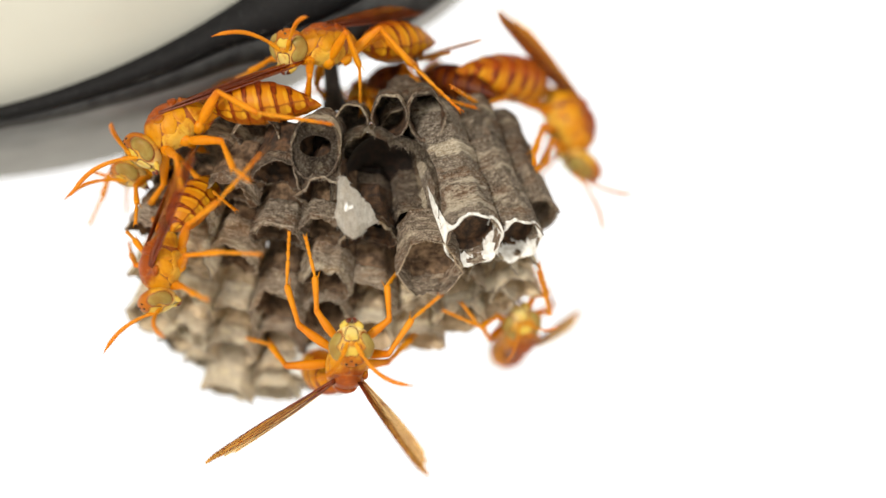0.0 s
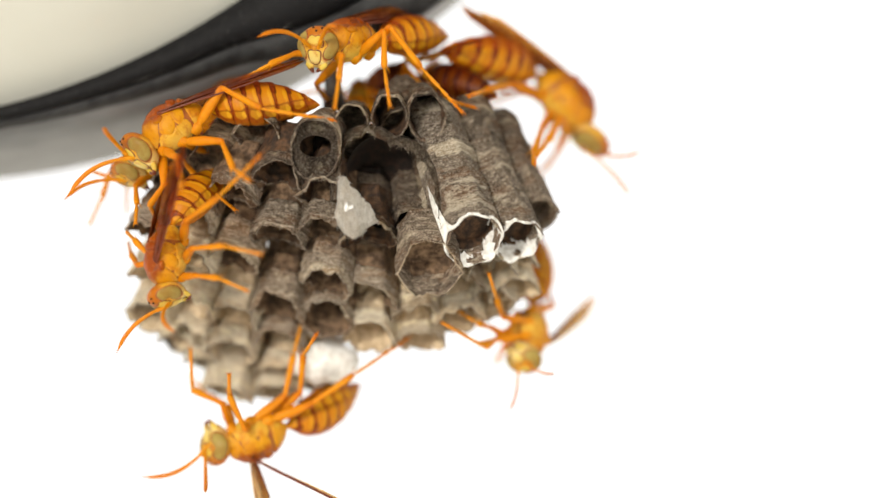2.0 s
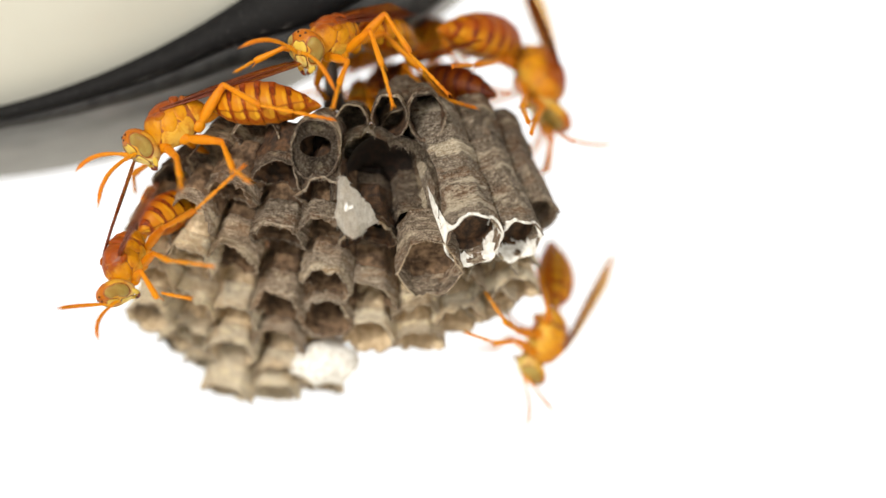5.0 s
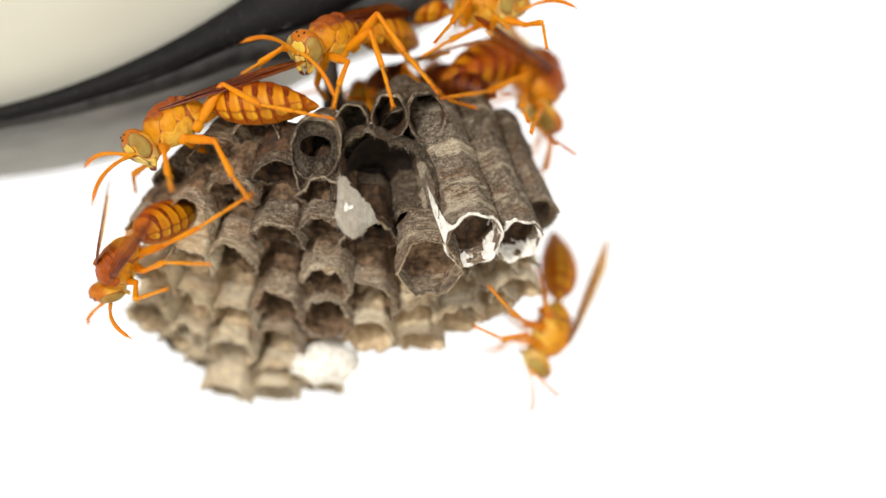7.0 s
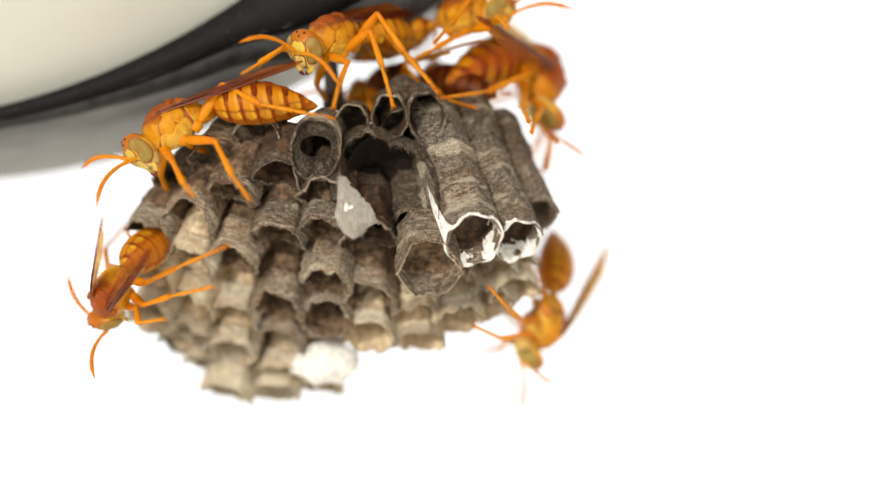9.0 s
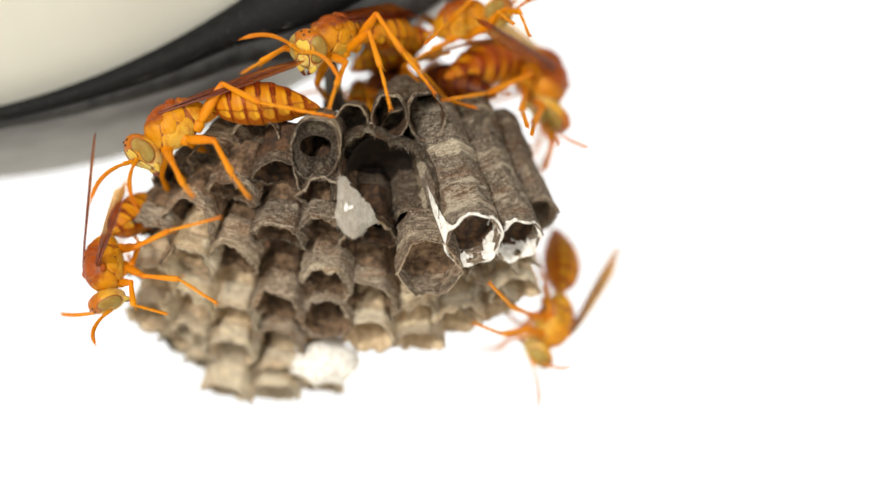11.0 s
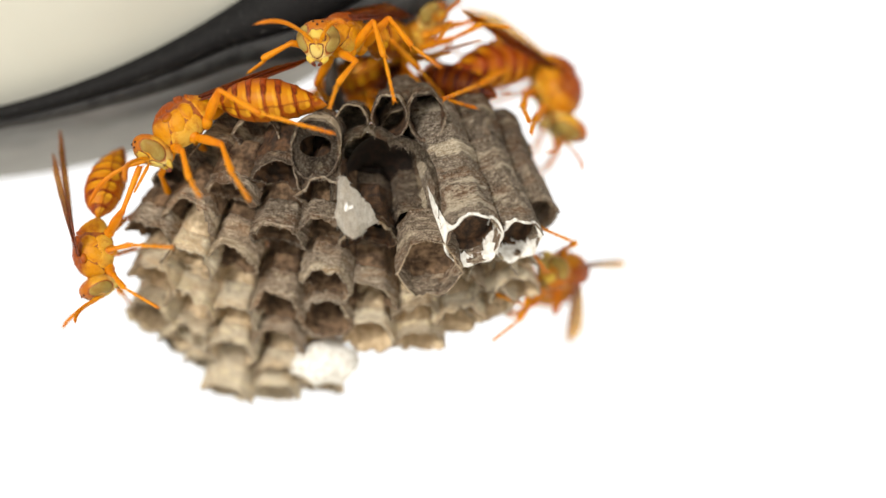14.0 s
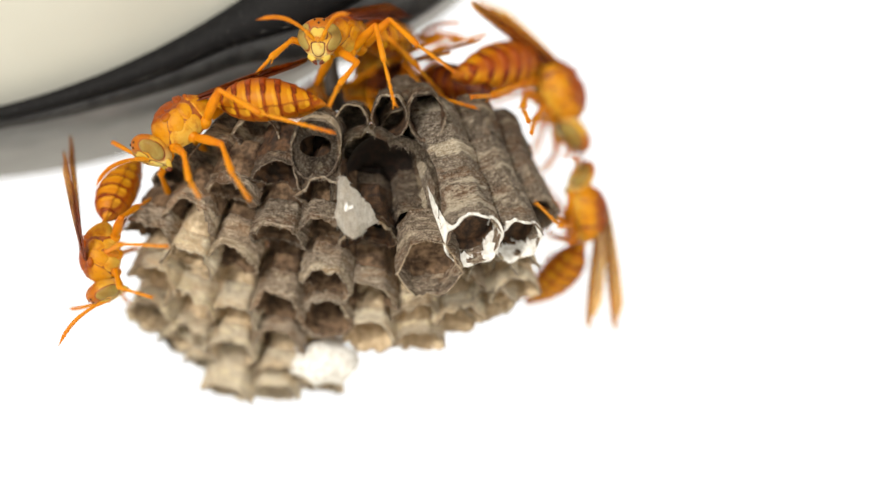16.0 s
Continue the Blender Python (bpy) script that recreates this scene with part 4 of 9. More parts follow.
SHAPES["notum"] = shell(thorax_at, [(1.75, -0.25), (1.75, 0.25), (1.35, 0.55), (0.75, 0.78), (-0.2, 0.78), (-0.62, 0.55), (-0.68, 0.0), (-0.62, -0.55), (-0.2, -0.78), (0.75, -0.78), (1.35, -0.55)], 0.10, 1.08)
SHAPES["back_plate"] = shell(thorax_at, [(-0.78, -0.5), (-0.76, 0.0), (-0.78, 0.5), (-1.2, 0.62), (-1.6, 0.45), (-1.72, 0.0), (-1.6, -0.45), (-1.2, -0.62)], 0.26, 1.06)
SHAPES["rear_plate"] = shell(thorax_at, [(-1.8, -0.6), (-1.86, 0.0), (-1.8, 0.6), (-2.1, 0.8), (-2.25, 0.0), (-2.1, -0.8)], 0.2, 1.06)
COLLAR = [(2.85, 0.06), (1.95, 0.06), (1.6, 0.5), (0.98, 0.9), (0.9, 1.12), (1.35, 1.45), (1.9, 1.95), (2.5, 2.3), (2.85, 1.5)]
FLANK = (("upper", [(0.85, 1.15), (0.2, 0.92), (-0.45, 0.90), (-0.62, 1.10), (-0.30, 1.62), (0.45, 1.80), (1.20, 1.55)], 0.30),
         ("lower", [(1.75, 1.98), (1.15, 1.70), (0.4, 1.92), (-0.30, 1.75), (-0.55, 2.3), (-0.2, 2.85), (1.0, 2.95), (1.9, 2.6)], 0.32),
         ("rear", [(-0.58, 0.92), (-1.35, 0.78), (-1.75, 1.05), (-1.55, 1.50), (-0.85, 1.62), (-0.52, 1.32)], 0.26),
         ("root", [(-0.45, 1.72), (-0.80, 1.70), (-1.55, 1.60), (-1.80, 2.05), (-1.30, 2.65), (-0.65, 2.5)], 0.26))
for side in (1, -1):
    SHAPES["collar", side] = shell(thorax_at, COLLAR, 0.10, 1.10, side)
    SHAPES["flank", side] = [shell(thorax_at, line, 0.36 * h, 1.23, side) for _, line, h in FLANK]
    SHAPES["shoulder_cap", side] = finish(ellipsoid((0.80, 1.78 * side, 1.32), (0.62, 0.34, 0.40)))
    eye = [(26, 29), (40, 45), (62, 50), (86, 41), (94, 15), (93, -11), (80, -28), (58, -35), (37, -32), (28, -20), (31, -4), (38, 8), (32, 19)]
    SHAPES["eye", side] = shell(head_at, eye, 0.14, flip=side)
    SHAPES["eye_rim", side] = shell(head_at, eye, 0.04, 1.04, side, sink=-0.02)
    SHAPES["cheek", side] = shell(head_at, [(27, -38), (42, -41), (64, -45), (60, -62), (30, -60), (26, -50)], 0.08, flip=side)
    SHAPES["jaw", side] = finish(blob([(-0.75, 0, 0, 0.2, 0.2), (-0.5, 0, 0, 0.40, 0.28), (0.1, 0, 0, 0.40, 0.27), (0.65, 0, -0.02, 0.32, 0.22), (1.05, 0, -0.06, 0.14, 0.14)], 12, 12))
    SHAPES["jaw_tip", side] = finish(tube([(0.5, 0.02, 0.08), (0.8, -0.02, 0.0), (1.08, -0.06, -0.12), (1.28, -0.08, -0.3)], [0.29, 0.27, 0.18, 0.04], 10))
FACE = [(-18, -9), (0, -7), (18, -9), (23, -26), (21, -46), (0, -55), (-21, -46), (-23, -26)]
BROW = [(-22, 31), (-13, 37), (0, 33), (13, 37), (22, 31), (28, 14), (23, 0), (11, 4), (0, 0), (-11, 4), (-23, 0), (-28, 14)]
SHAPES["face_plate"], SHAPES["face_seam"] = shell(head_at, FACE, 0.12), shell(head_at, FACE, 0.03, 1.055, sink=-0.02)
SHAPES["brow_plate"], SHAPES["brow_seam"] = shell(head_at, BROW, 0.07), shell(head_at, BROW, 0.02, 1.03, sink=-0.01)
SHAPES["face_knob"] = finish(ellipsoid((1.3, 0, 0.06), (0.24, 0.3, 0.3)))
SHAPES["socket"] = finish(ellipsoid((0, 0, 0), (0.2, 0.3, 0.3)))
SHAPES["ocellus"] = [finish(ellipsoid(head_at(*p), (0.15, 0.15, 0.13), 6, 8)) for p in ((0, 52), (32, 66), (-32, 66))]

SIDES = ((1, "left"), (-1, "right"))


def mirrored(v, s):
    return Vector((v[0], v[1] * s, v[2])) * MM


def make_wasp(label, size=1.0, rear=None, spread=0.25, away=1.0):
    """One paper wasp; x forwards, z to its back. away: how much further off than its poses say. Returns its thing and its jointed parts."""
    thing = tagged(new("paper_wasp"), label, "wasp", "wasps on the nest")
    thing.scale = (size * away, size * away, size * away)
    j = {"thing": thing, "spread": spread, "away": away}

    def plate(name, me, material, parent, label=""):
        me = me.copy() if rear else me  # a wasp darkened for shade has plates of its own
        me.materials.clear() if rear else None
        return part(name, me, rear or material, parent, label)

    thorax = plate("thorax", SHAPES["thorax"], M_SEAM, thing, "thorax of golden plates with dark seams")
    plate("notum", SHAPES["notum"], M_NOTUM, thorax, "rust-red back shield")
    plate("back_plate", SHAPES["back_plate"], M_COLLAR, thorax)
    plate("rear_plate", SHAPES["rear_plate"], M_THORAX, thorax)
    plate("hind_plate", SHAPES["hind_plate"], M_THORAX, thorax)
    for s, _ in SIDES:
        plate("collar", SHAPES["collar", s], M_COLLAR, thorax, "rust and gold collar plate")
        for me in SHAPES["flank", s]:
            plate("flank_plate", me, M_THORAX, thorax)
        plate("shoulder_cap", SHAPES["shoulder_cap", s], M_COLLAR, thorax)
    j["head"] = head = part("head", SHAPES["head"], M_HEAD, thing, "golden head with a cream face")
    part("face_plate", SHAPES["face_plate"], M_FACE, head, "cream face plate")
    part("face_seam", SHAPES["face_seam"], M_JAW, head, "dark seam round the face plate")
    part("brow_plate", SHAPES["brow_plate"], M_FACE, head, "yellow brow")
    part("brow_seam", SHAPES["brow_seam"], M_SEAM, head)
    part("face_knob", SHAPES["face_knob"], M_HEAD, head)
    for s, _ in SIDES:
        part("eye", SHAPES["eye", s], M_EYE, head, "olive-tan compound eye")
        part("eye_rim", SHAPES["eye_rim", s], M_SEAM, head)
        part("cheek", SHAPES["cheek", s], M_FACE, head)
        jaw = part("jaw", SHAPES["jaw", s], M_FACE, head, "cream jaw")
        jaw.matrix_basis = Matrix.Translation(Vector((0.62, 0.74 * s, -1.95)) * MM) @ aim((0.25, -0.55 * s, -0.6), (1, 0, 0)).to_4x4() @ Matrix.Diagonal((0.72, 0.85, 0.8, 1))
        tip = part("jaw_tip", SHAPES["jaw_tip", s], M_JAW, head, "dark red-brown jaw tip")
        tip.matrix_basis = jaw.matrix_basis
        socket = part("socket", SHAPES["socket"], M_ANTENNA, head)
        socket.matrix_basis = Matrix.Translation(Vector((1.18, 0.44 * s, 0.12)) * MM)
        j["antenna", s] = part("antenna", SHAPES["antenna"], M_ANTENNA, head, "slim orange antenna with a dark tip")
        if away > 1:
            j["antenna", s].scale = (0.9, 0.65, 0.65)
    for me in SHAPES["ocellus"]:
        part("ocellus", me, M_OCELLUS, head)
    j["abdomen"] = abdomen = part("abdomen", SHAPES["segments"][0], None, thing, "banded orange and rust abdomen")
    abdomen.data = abdomen.data.copy() if rear else abdomen.data
    for me in SHAPES["segments"][1:]:
        part("segment", me.copy() if rear else me, None, abdomen)
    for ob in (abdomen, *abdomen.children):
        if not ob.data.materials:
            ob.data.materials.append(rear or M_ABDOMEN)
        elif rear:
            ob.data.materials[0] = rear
    for s, _ in SIDES:
        j["wing", s] = part("wing", SHAPES["wing", s], M_WING, thing, "folded rust-brown wing")
        part("membrane", SHAPES["membrane", s], M_MEMBRANE, j["wing", s], "pale clear rear part of the wing")
        for me in SHAPES["veins", s]:
            part("vein", me, M_VEIN, j["wing", s])
        for kind in LEG:
            a, b, c = SHAPES[kind]
            j[kind, s, 0] = leg = part("leg", a, M_FEMUR, thing)
            j[kind, s, 1] = part("shin", b, M_TIBIA, leg)
            j[kind, s, 2] = part("foot", c, M_TARSUS, leg)
    j["rows"] = {}
    return j


def joint(j, name, t, place, turn):
    j["rows"].setdefault(name, []).append((t, Matrix.Translation(place) @ turn.to_4x4()))


def hold(j, t, at, body, head, rear, wings, antennae, legs):
    """How a wasp holds itself at a time. at: the thorax, in mm; body, head: their ways forwards and up;
    rear: the abdomen's way; wings, antennae: ways for the left and the right; legs: for each the ways of its three pieces. All in the place's own axes."""
    turn = aim(body[:3], body[3:])
    back = turn.transposed()
    up = back @ Vector(body[3:])
    joint(j, "thing", t, EYE + (Vector(at) * MM - EYE) * j["away"], turn)
    ht = back @ aim(head[:3], head[3:])
    joint(j, "head", t, NECK * MM, ht)
    joint(j, "abdomen", t, WAIST * MM, aim(back @ Vector(rear), (0, 0, 1)))
    hb = ht.transposed() @ back
    for i, (s, _) in enumerate(SIDES):
        joint(j, ("wing", s), t, mirrored(WING, s), aim(back @ Vector(wings[3 * i:3 * i + 3]), (0, j["spread"] * s, 1)))
        joint(j, ("antenna", s), t, Vector((1.2, 0.42 * s, 0.1)) * MM, aim(hb @ Vector(antennae[3 * i:3 * i + 3]), (0, 0, 1)))
        for m, kind in enumerate(LEG):
            d = legs[27 * i + 9 * m:27 * i + 9 * m + 9]
            a = aim(back @ Vector(d[0:3]), (0.1, 0, 1))
            inv = a.transposed() @ back
            n = LEG[kind]
            joint(j, (kind, s, 0), t, mirrored(HIP[kind], s), a)
            shin = aim(inv @ Vector(d[3:6]), (0.3, 0, 1))
            joint(j, (kind, s, 1), t, Vector((n[0], 0, 0)) * MM, shin)
            ankle = Vector((n[0], 0, 0)) + shin @ Vector((n[1], 0, 0))
            joint(j, (kind, s, 2), t, ankle * MM, aim(inv @ Vector(d[6:9]), (0.3, 0, 1)))


def play(j):
    for name, rows in j["rows"].items():
        walk(j[name], rows)


def motions():
    top_wasp = make_wasp("orange and gold paper wasp standing on the comb's upper edge", 1.05, spread=1.4)
    hold(top_wasp, 0.0, (-13.27, 1.76, 23.4), (-0.95, -0.3, -0.06, 0.05, -0.24, 0.97), (-0.5, -0.81, -0.31, 0, -0.38, 0.93), (0.71, 0.64, 0.28), (0.7, 0.66, 0.28, 0.73, 0.62, 0.29), (0.32, -0.89, 0.32, -0.9, -0.4, 0.16),
         (0.04, -0.82, -0.57, -0.1, 0.9, -0.43, 0.03, 0.99, -0.1, 0.43, -0.72, 0.54, 0.31, 0.6, -0.74, 0.01, 0.6, -0.8, 0.74, -0.13, 0.66, 0.66, 0.15, -0.74, 0.69, -0.2, -0.7, -0.89, 0.45, 0.11, -0.75, 0.58, -0.32, -0.36, 0.93, 0.04, -0.19, 0.92, -0.35, 0.18, 0.97, -0.17, 0.01, 1, 0.02, 0.87, -0.09, 0.48, 0.75, 0.14, -0.64, 0.5, 0.75, -0.43))
    hold(top_wasp, 0.5, (-12.96, 1.74, 23.52), (-0.87, -0.47, -0.16, 0.05, -0.24, 0.97), (-0.5, -0.81, -0.31, 0, -0.38, 0.93), (0.71, 0.66, 0.25), (0.67, 0.69, 0.28, 0.73, 0.62, 0.28), (0.4, -0.86, 0.32, -0.62, -0.76, -0.18),
         (-0.13, -0.81, -0.57, -0.1, 0.9, -0.43, 0.03, 0.99, -0.1, 0.31, -0.81, 0.49, 0.31, 0.6, -0.74, 0.01, 0.6, -0.8, 0.73, -0.17, 0.66, 0.62, 0.16, -0.77, 0.68, -0.2, -0.71, -0.82, -0.57, -0.05, -0.76, 0.56, -0.34, -0.41, 0.91, -0, -0.22, 0.89, -0.39, 0.18, 0.97, -0.17, 0.01, 1, 0.02, 0.89, -0.08, 0.45, 0.74, 0.14, -0.66, 0.5, 0.75, -0.43))
    hold(top_wasp, 1.0, (-12.32, 1.73, 23.59), (-0.82, -0.56, -0.14, 0.05, -0.24, 0.97), (-0.5, -0.81, -0.31, 0, -0.38, 0.93), (0.72, 0.63, 0.28), (0.62, 0.74, 0.28, 0.69, 0.67, 0.28), (0.5, -0.83, 0.24, -0.62, -0.79, -0.02),
         (0.19, -0.98, -0.06, -0.27, -0.36, -0.89, -0.08, -0.83, -0.56, 0.18, -0.86, 0.48, 0.31, 0.6, -0.74, 0.01, 0.6, -0.8, 0.63, -0.49, 0.6, 0.62, 0.16, -0.77, 0.67, -0.22, -0.71, -0.81, -0.59, 0.05, -0.72, -0.48, -0.49, -0.82, 0.53, -0.23, -0.31, 0.86, -0.41, 0.18, 0.97, -0.17, 0.01, 1, 0.02, 0.87, -0.09, 0.48, 0.71, 0.15, -0.69, 0.48, 0.77, -0.43))
    hold(top_wasp, 1.5, (-11.18, 1.71, 23.78), (-0.75, -0.65, -0.11, 0.05, -0.24, 0.97), (-0.34, -0.9, -0.27, 0, -0.38, 0.93), (0.69, 0.65, 0.31), (0.53, 0.8, 0.28, 0.62, 0.73, 0.29), (0.46, -0.88, 0.13, -0.68, -0.73, 0.04),
         (0.23, -0.95, -0.19, -0.06, -0.59, -0.81, -0.08, -0.53, -0.84, 0.48, -0.77, 0.42, -0.1, 0.6, -0.8, -0.15, -0.41, -0.9, 0.58, -0.63, 0.51, 0.61, 0.16, -0.78, 0.6, -0.31, -0.73, -0.88, 0.44, 0.17, -0.74, -0.46, -0.48, -0.61, 0.77, -0.2, -0.5, 0.73, -0.47, 0.18, 0.97, -0.17, 0.01, 1, 0.02, 0.7, 0.43, 0.58, 0.71, 0.15, -0.69, 0.49, 0.75, -0.44))
    hold(top_wasp, 2.0, (-10.67, 1.69, 23.9), (-0.77, -0.6, -0.19, 0.05, -0.24, 0.97), (-0.34, -0.9, -0.27, 0, -0.38, 0.93), (0.68, 0.68, 0.28), (0.52, 0.81, 0.28, 0.6, 0.75, 0.29), (0.29, -0.95, 0.12, -0.68, -0.73, 0.04),
         (0.1, -0.98, -0.18, -0.06, -0.59, -0.81, -0.08, -0.53, -0.84, 0.66, -0.55, 0.5, 0.01, -0.24, -0.97, 0.12, -0.53, -0.84, 0.47, -0.78, 0.42, 0.61, 0.16, -0.78, 0.6, -0.32, -0.73, -0.83, -0.56, -0.05, -0.75, -0.49, -0.44, -0.71, 0.66, -0.25, -0.63, 0.57, -0.54, 0.18, 0.97, -0.17, 0.01, 1, 0.02, 0.56, 0.61, 0.55, 0.71, 0.15, -0.69, 0.49, 0.75, -0.44))
    hold(top_wasp, 2.5, (-11.69, 1.67, 24.03), (-0.77, -0.58, -0.25, 0.05, -0.24, 0.97), (-0.57, -0.72, -0.39, 0, -0.38, 0.93), (0.68, 0.7, 0.23), (0.58, 0.77, 0.27, 0.66, 0.7, 0.27), (0.42, -0.9, 0.12, -0.74, -0.67, -0.03),
         (0.45, -0.84, -0.31, -0.23, -0.55, -0.8, -0.11, -0.7, -0.71, 0.54, -0.72, 0.44, 0.3, -0.24, -0.92, 0.22, -0.47, -0.86, 0.59, -0.17, 0.79, 0.5, -0.28, -0.82, 0.57, -0.43, -0.7, -0.81, -0.59, 0.06, -0.79, 0.55, -0.28, -0.56, 0.82, -0.13, -0.45, 0.72, -0.54, 0.18, 0.97, -0.17, 0.01, 1, 0.02, 0.75, 0.47, 0.47, 0.71, 0.15, -0.69, 0.49, 0.75, -0.44))
    hold(top_wasp, 3.0, (-11.69, 1.67, 24.03), (-0.77, -0.58, -0.25, 0.05, -0.24, 0.97), (-0.57, -0.72, -0.39, 0, -0.38, 0.93), (0.68, 0.7, 0.23), (0.58, 0.77, 0.27, 0.66, 0.7, 0.27), (0.43, -0.89, 0.16, -0.8, -0.6, 0),
         (0.45, -0.84, -0.31, -0.23, -0.55, -0.8, -0.11, -0.7, -0.71, 0.54, -0.72, 0.44, 0.3, -0.24, -0.92, 0.22, -0.47, -0.86, 0.59, -0.17, 0.79, 0.5, -0.28, -0.82, 0.57, -0.43, -0.7, -0.81, -0.59, 0.06, -0.79, 0.55, -0.28, -0.56, 0.82, -0.13, -0.45, 0.72, -0.54, 0.18, 0.97, -0.17, 0.01, 1, 0.02, 0.75, 0.47, 0.47, 0.71, 0.15, -0.69, 0.49, 0.75, -0.44))
    hold(top_wasp, 3.5, (-12.19, 1.65, 24.15), (-0.71, -0.63, -0.32, 0.05, -0.24, 0.97), (-0.58, -0.66, -0.48, 0, -0.38, 0.93), (0.66, 0.73, 0.17), (0.61, 0.75, 0.26, 0.7, 0.66, 0.26), (0.68, -0.52, -0.51, -0.72, -0.69, -0.06),
         (0.5, -0.81, -0.3, -0.23, -0.55, -0.8, -0.11, -0.7, -0.71, 0.62, -0.67, 0.41, 0.3, -0.24, -0.92, 0.22, -0.46, -0.86, 0.67, -0.15, 0.73, 0.46, -0.23, -0.86, 0.61, -0.38, -0.7, -0.86, 0.42, 0.29, -0.7, -0.45, -0.55, -0.5, 0.86, -0.1, -0.35, 0.75, -0.56, 0.18, 0.97, -0.17, 0.01, 1, 0.02, 0.88, 0.29, 0.38, 0.71, 0.15, -0.69, 0.49, 0.76, -0.43))
    hold(top_wasp, 4.2, (-12.32, 1.65, 24.22), (-0.67, -0.65, -0.34, 0.05, -0.24, 0.97), (-0.58, -0.66, -0.48, 0, -0.38, 0.93), (0.57, 0.8, 0.16), (0.61, 0.75, 0.26, 0.71, 0.66, 0.25), (0.43, -0.47, -0.77, -0.72, -0.68, -0.09),
         (0.51, -0.8, -0.31, -0.23, -0.55, -0.8, -0.11, -0.7, -0.71, 0.63, -0.66, 0.4, 0.3, -0.24, -0.92, 0.22, -0.46, -0.86, 0.69, -0.15, 0.71, 0.47, -0.23, -0.85, 0.61, -0.38, -0.7, -0.81, -0.59, 0.06, -0.68, -0.47, -0.56, -0.49, 0.87, -0.08, -0.31, 0.76, -0.57, 0.18, 0.97, -0.17, 0.01, 1, 0.02, 0.92, 0.19, 0.34, 0.71, 0.15, -0.69, 0.49, 0.76, -0.43))
    hold(top_wasp, 6.3, (-12.45, 1.63, 24.34), (-0.71, -0.61, -0.37, 0.05, -0.24, 0.97), (-0.58, -0.66, -0.48, 0, -0.38, 0.93), (0.57, 0.81, 0.14), (0.63, 0.74, 0.25, 0.72, 0.65, 0.24), (0.52, -0.81, -0.27, -0.79, -0.61, 0.08),
         (0.55, -0.77, -0.32, -0.23, -0.55, -0.8, -0.11, -0.7, -0.71, 0.65, -0.66, 0.37, 0.3, -0.24, -0.92, 0.22, -0.46, -0.86, 0.52, -0.64, 0.57, 0.54, -0.2, -0.82, 0.49, -0.52, -0.7, -0.81, -0.59, 0.05, -0.74, 0.56, -0.36, -0.47, 0.88, -0.08, -0.3, 0.73, -0.61, 0.18, 0.97, -0.17, 0.01, 1, 0.02, 0.91, 0.26, 0.31, 0.71, 0.15, -0.69, 0.49, 0.76, -0.43))
    hold(top_wasp, 7.0, (-12.45, 1.63, 24.34), (-0.71, -0.61, -0.37, 0.05, -0.24, 0.97), (-0.58, -0.66, -0.48, 0, -0.38, 0.93), (0.57, 0.81, 0.14), (0.63, 0.74, 0.25, 0.72, 0.65, 0.24), (0.51, -0.44, -0.74, -0.71, -0.7, 0.03),
         (0.55, -0.77, -0.32, -0.23, -0.55, -0.8, -0.11, -0.7, -0.71, 0.65, -0.66, 0.37, 0.3, -0.24, -0.92, 0.22, -0.46, -0.86, 0.52, -0.64, 0.57, 0.54, -0.2, -0.82, 0.49, -0.52, -0.7, -0.81, -0.59, 0.05, -0.74, 0.56, -0.36, -0.47, 0.88, -0.08, -0.3, 0.73, -0.61, 0.18, 0.97, -0.17, 0.01, 1, 0.02, 0.91, 0.26, 0.31, 0.71, 0.15, -0.69, 0.49, 0.76, -0.43))
    hold(top_wasp, 8.0, (-12.45, 1.63, 24.34), (-0.71, -0.61, -0.37, 0.05, -0.24, 0.97), (-0.58, -0.66, -0.48, 0, -0.38, 0.93), (0.57, 0.81, 0.14), (0.63, 0.74, 0.25, 0.72, 0.65, 0.24), (0.53, -0.58, -0.62, -0.73, -0.69, 0.04),
         (0.55, -0.77, -0.32, -0.23, -0.55, -0.8, -0.11, -0.7, -0.71, 0.65, -0.66, 0.37, 0.3, -0.24, -0.92, 0.22, -0.46, -0.86, 0.52, -0.64, 0.57, 0.54, -0.2, -0.82, 0.49, -0.52, -0.7, -0.81, -0.59, 0.05, -0.74, 0.56, -0.36, -0.47, 0.88, -0.08, -0.3, 0.73, -0.61, 0.18, 0.97, -0.17, 0.01, 1, 0.02, 0.91, 0.26, 0.31, 0.71, 0.15, -0.69, 0.49, 0.76, -0.43))
    hold(top_wasp, 9.0, (-12.45, 1.63, 24.34), (-0.71, -0.61, -0.37, 0.05, -0.24, 0.97), (-0.58, -0.66, -0.48, 0, -0.38, 0.93), (0.57, 0.81, 0.14), (0.63, 0.74, 0.25, 0.72, 0.65, 0.24), (0.55, -0.63, -0.55, -0.73, -0.69, 0.04),
         (0.55, -0.77, -0.32, -0.23, -0.55, -0.8, -0.11, -0.7, -0.71, 0.65, -0.66, 0.37, 0.3, -0.24, -0.92, 0.22, -0.46, -0.86, 0.52, -0.64, 0.57, 0.54, -0.2, -0.82, 0.49, -0.52, -0.7, -0.81, -0.59, 0.05, -0.74, 0.56, -0.36, -0.47, 0.88, -0.08, -0.3, 0.73, -0.61, 0.18, 0.97, -0.17, 0.01, 1, 0.02, 0.91, 0.26, 0.31, 0.71, 0.15, -0.69, 0.49, 0.76, -0.43))
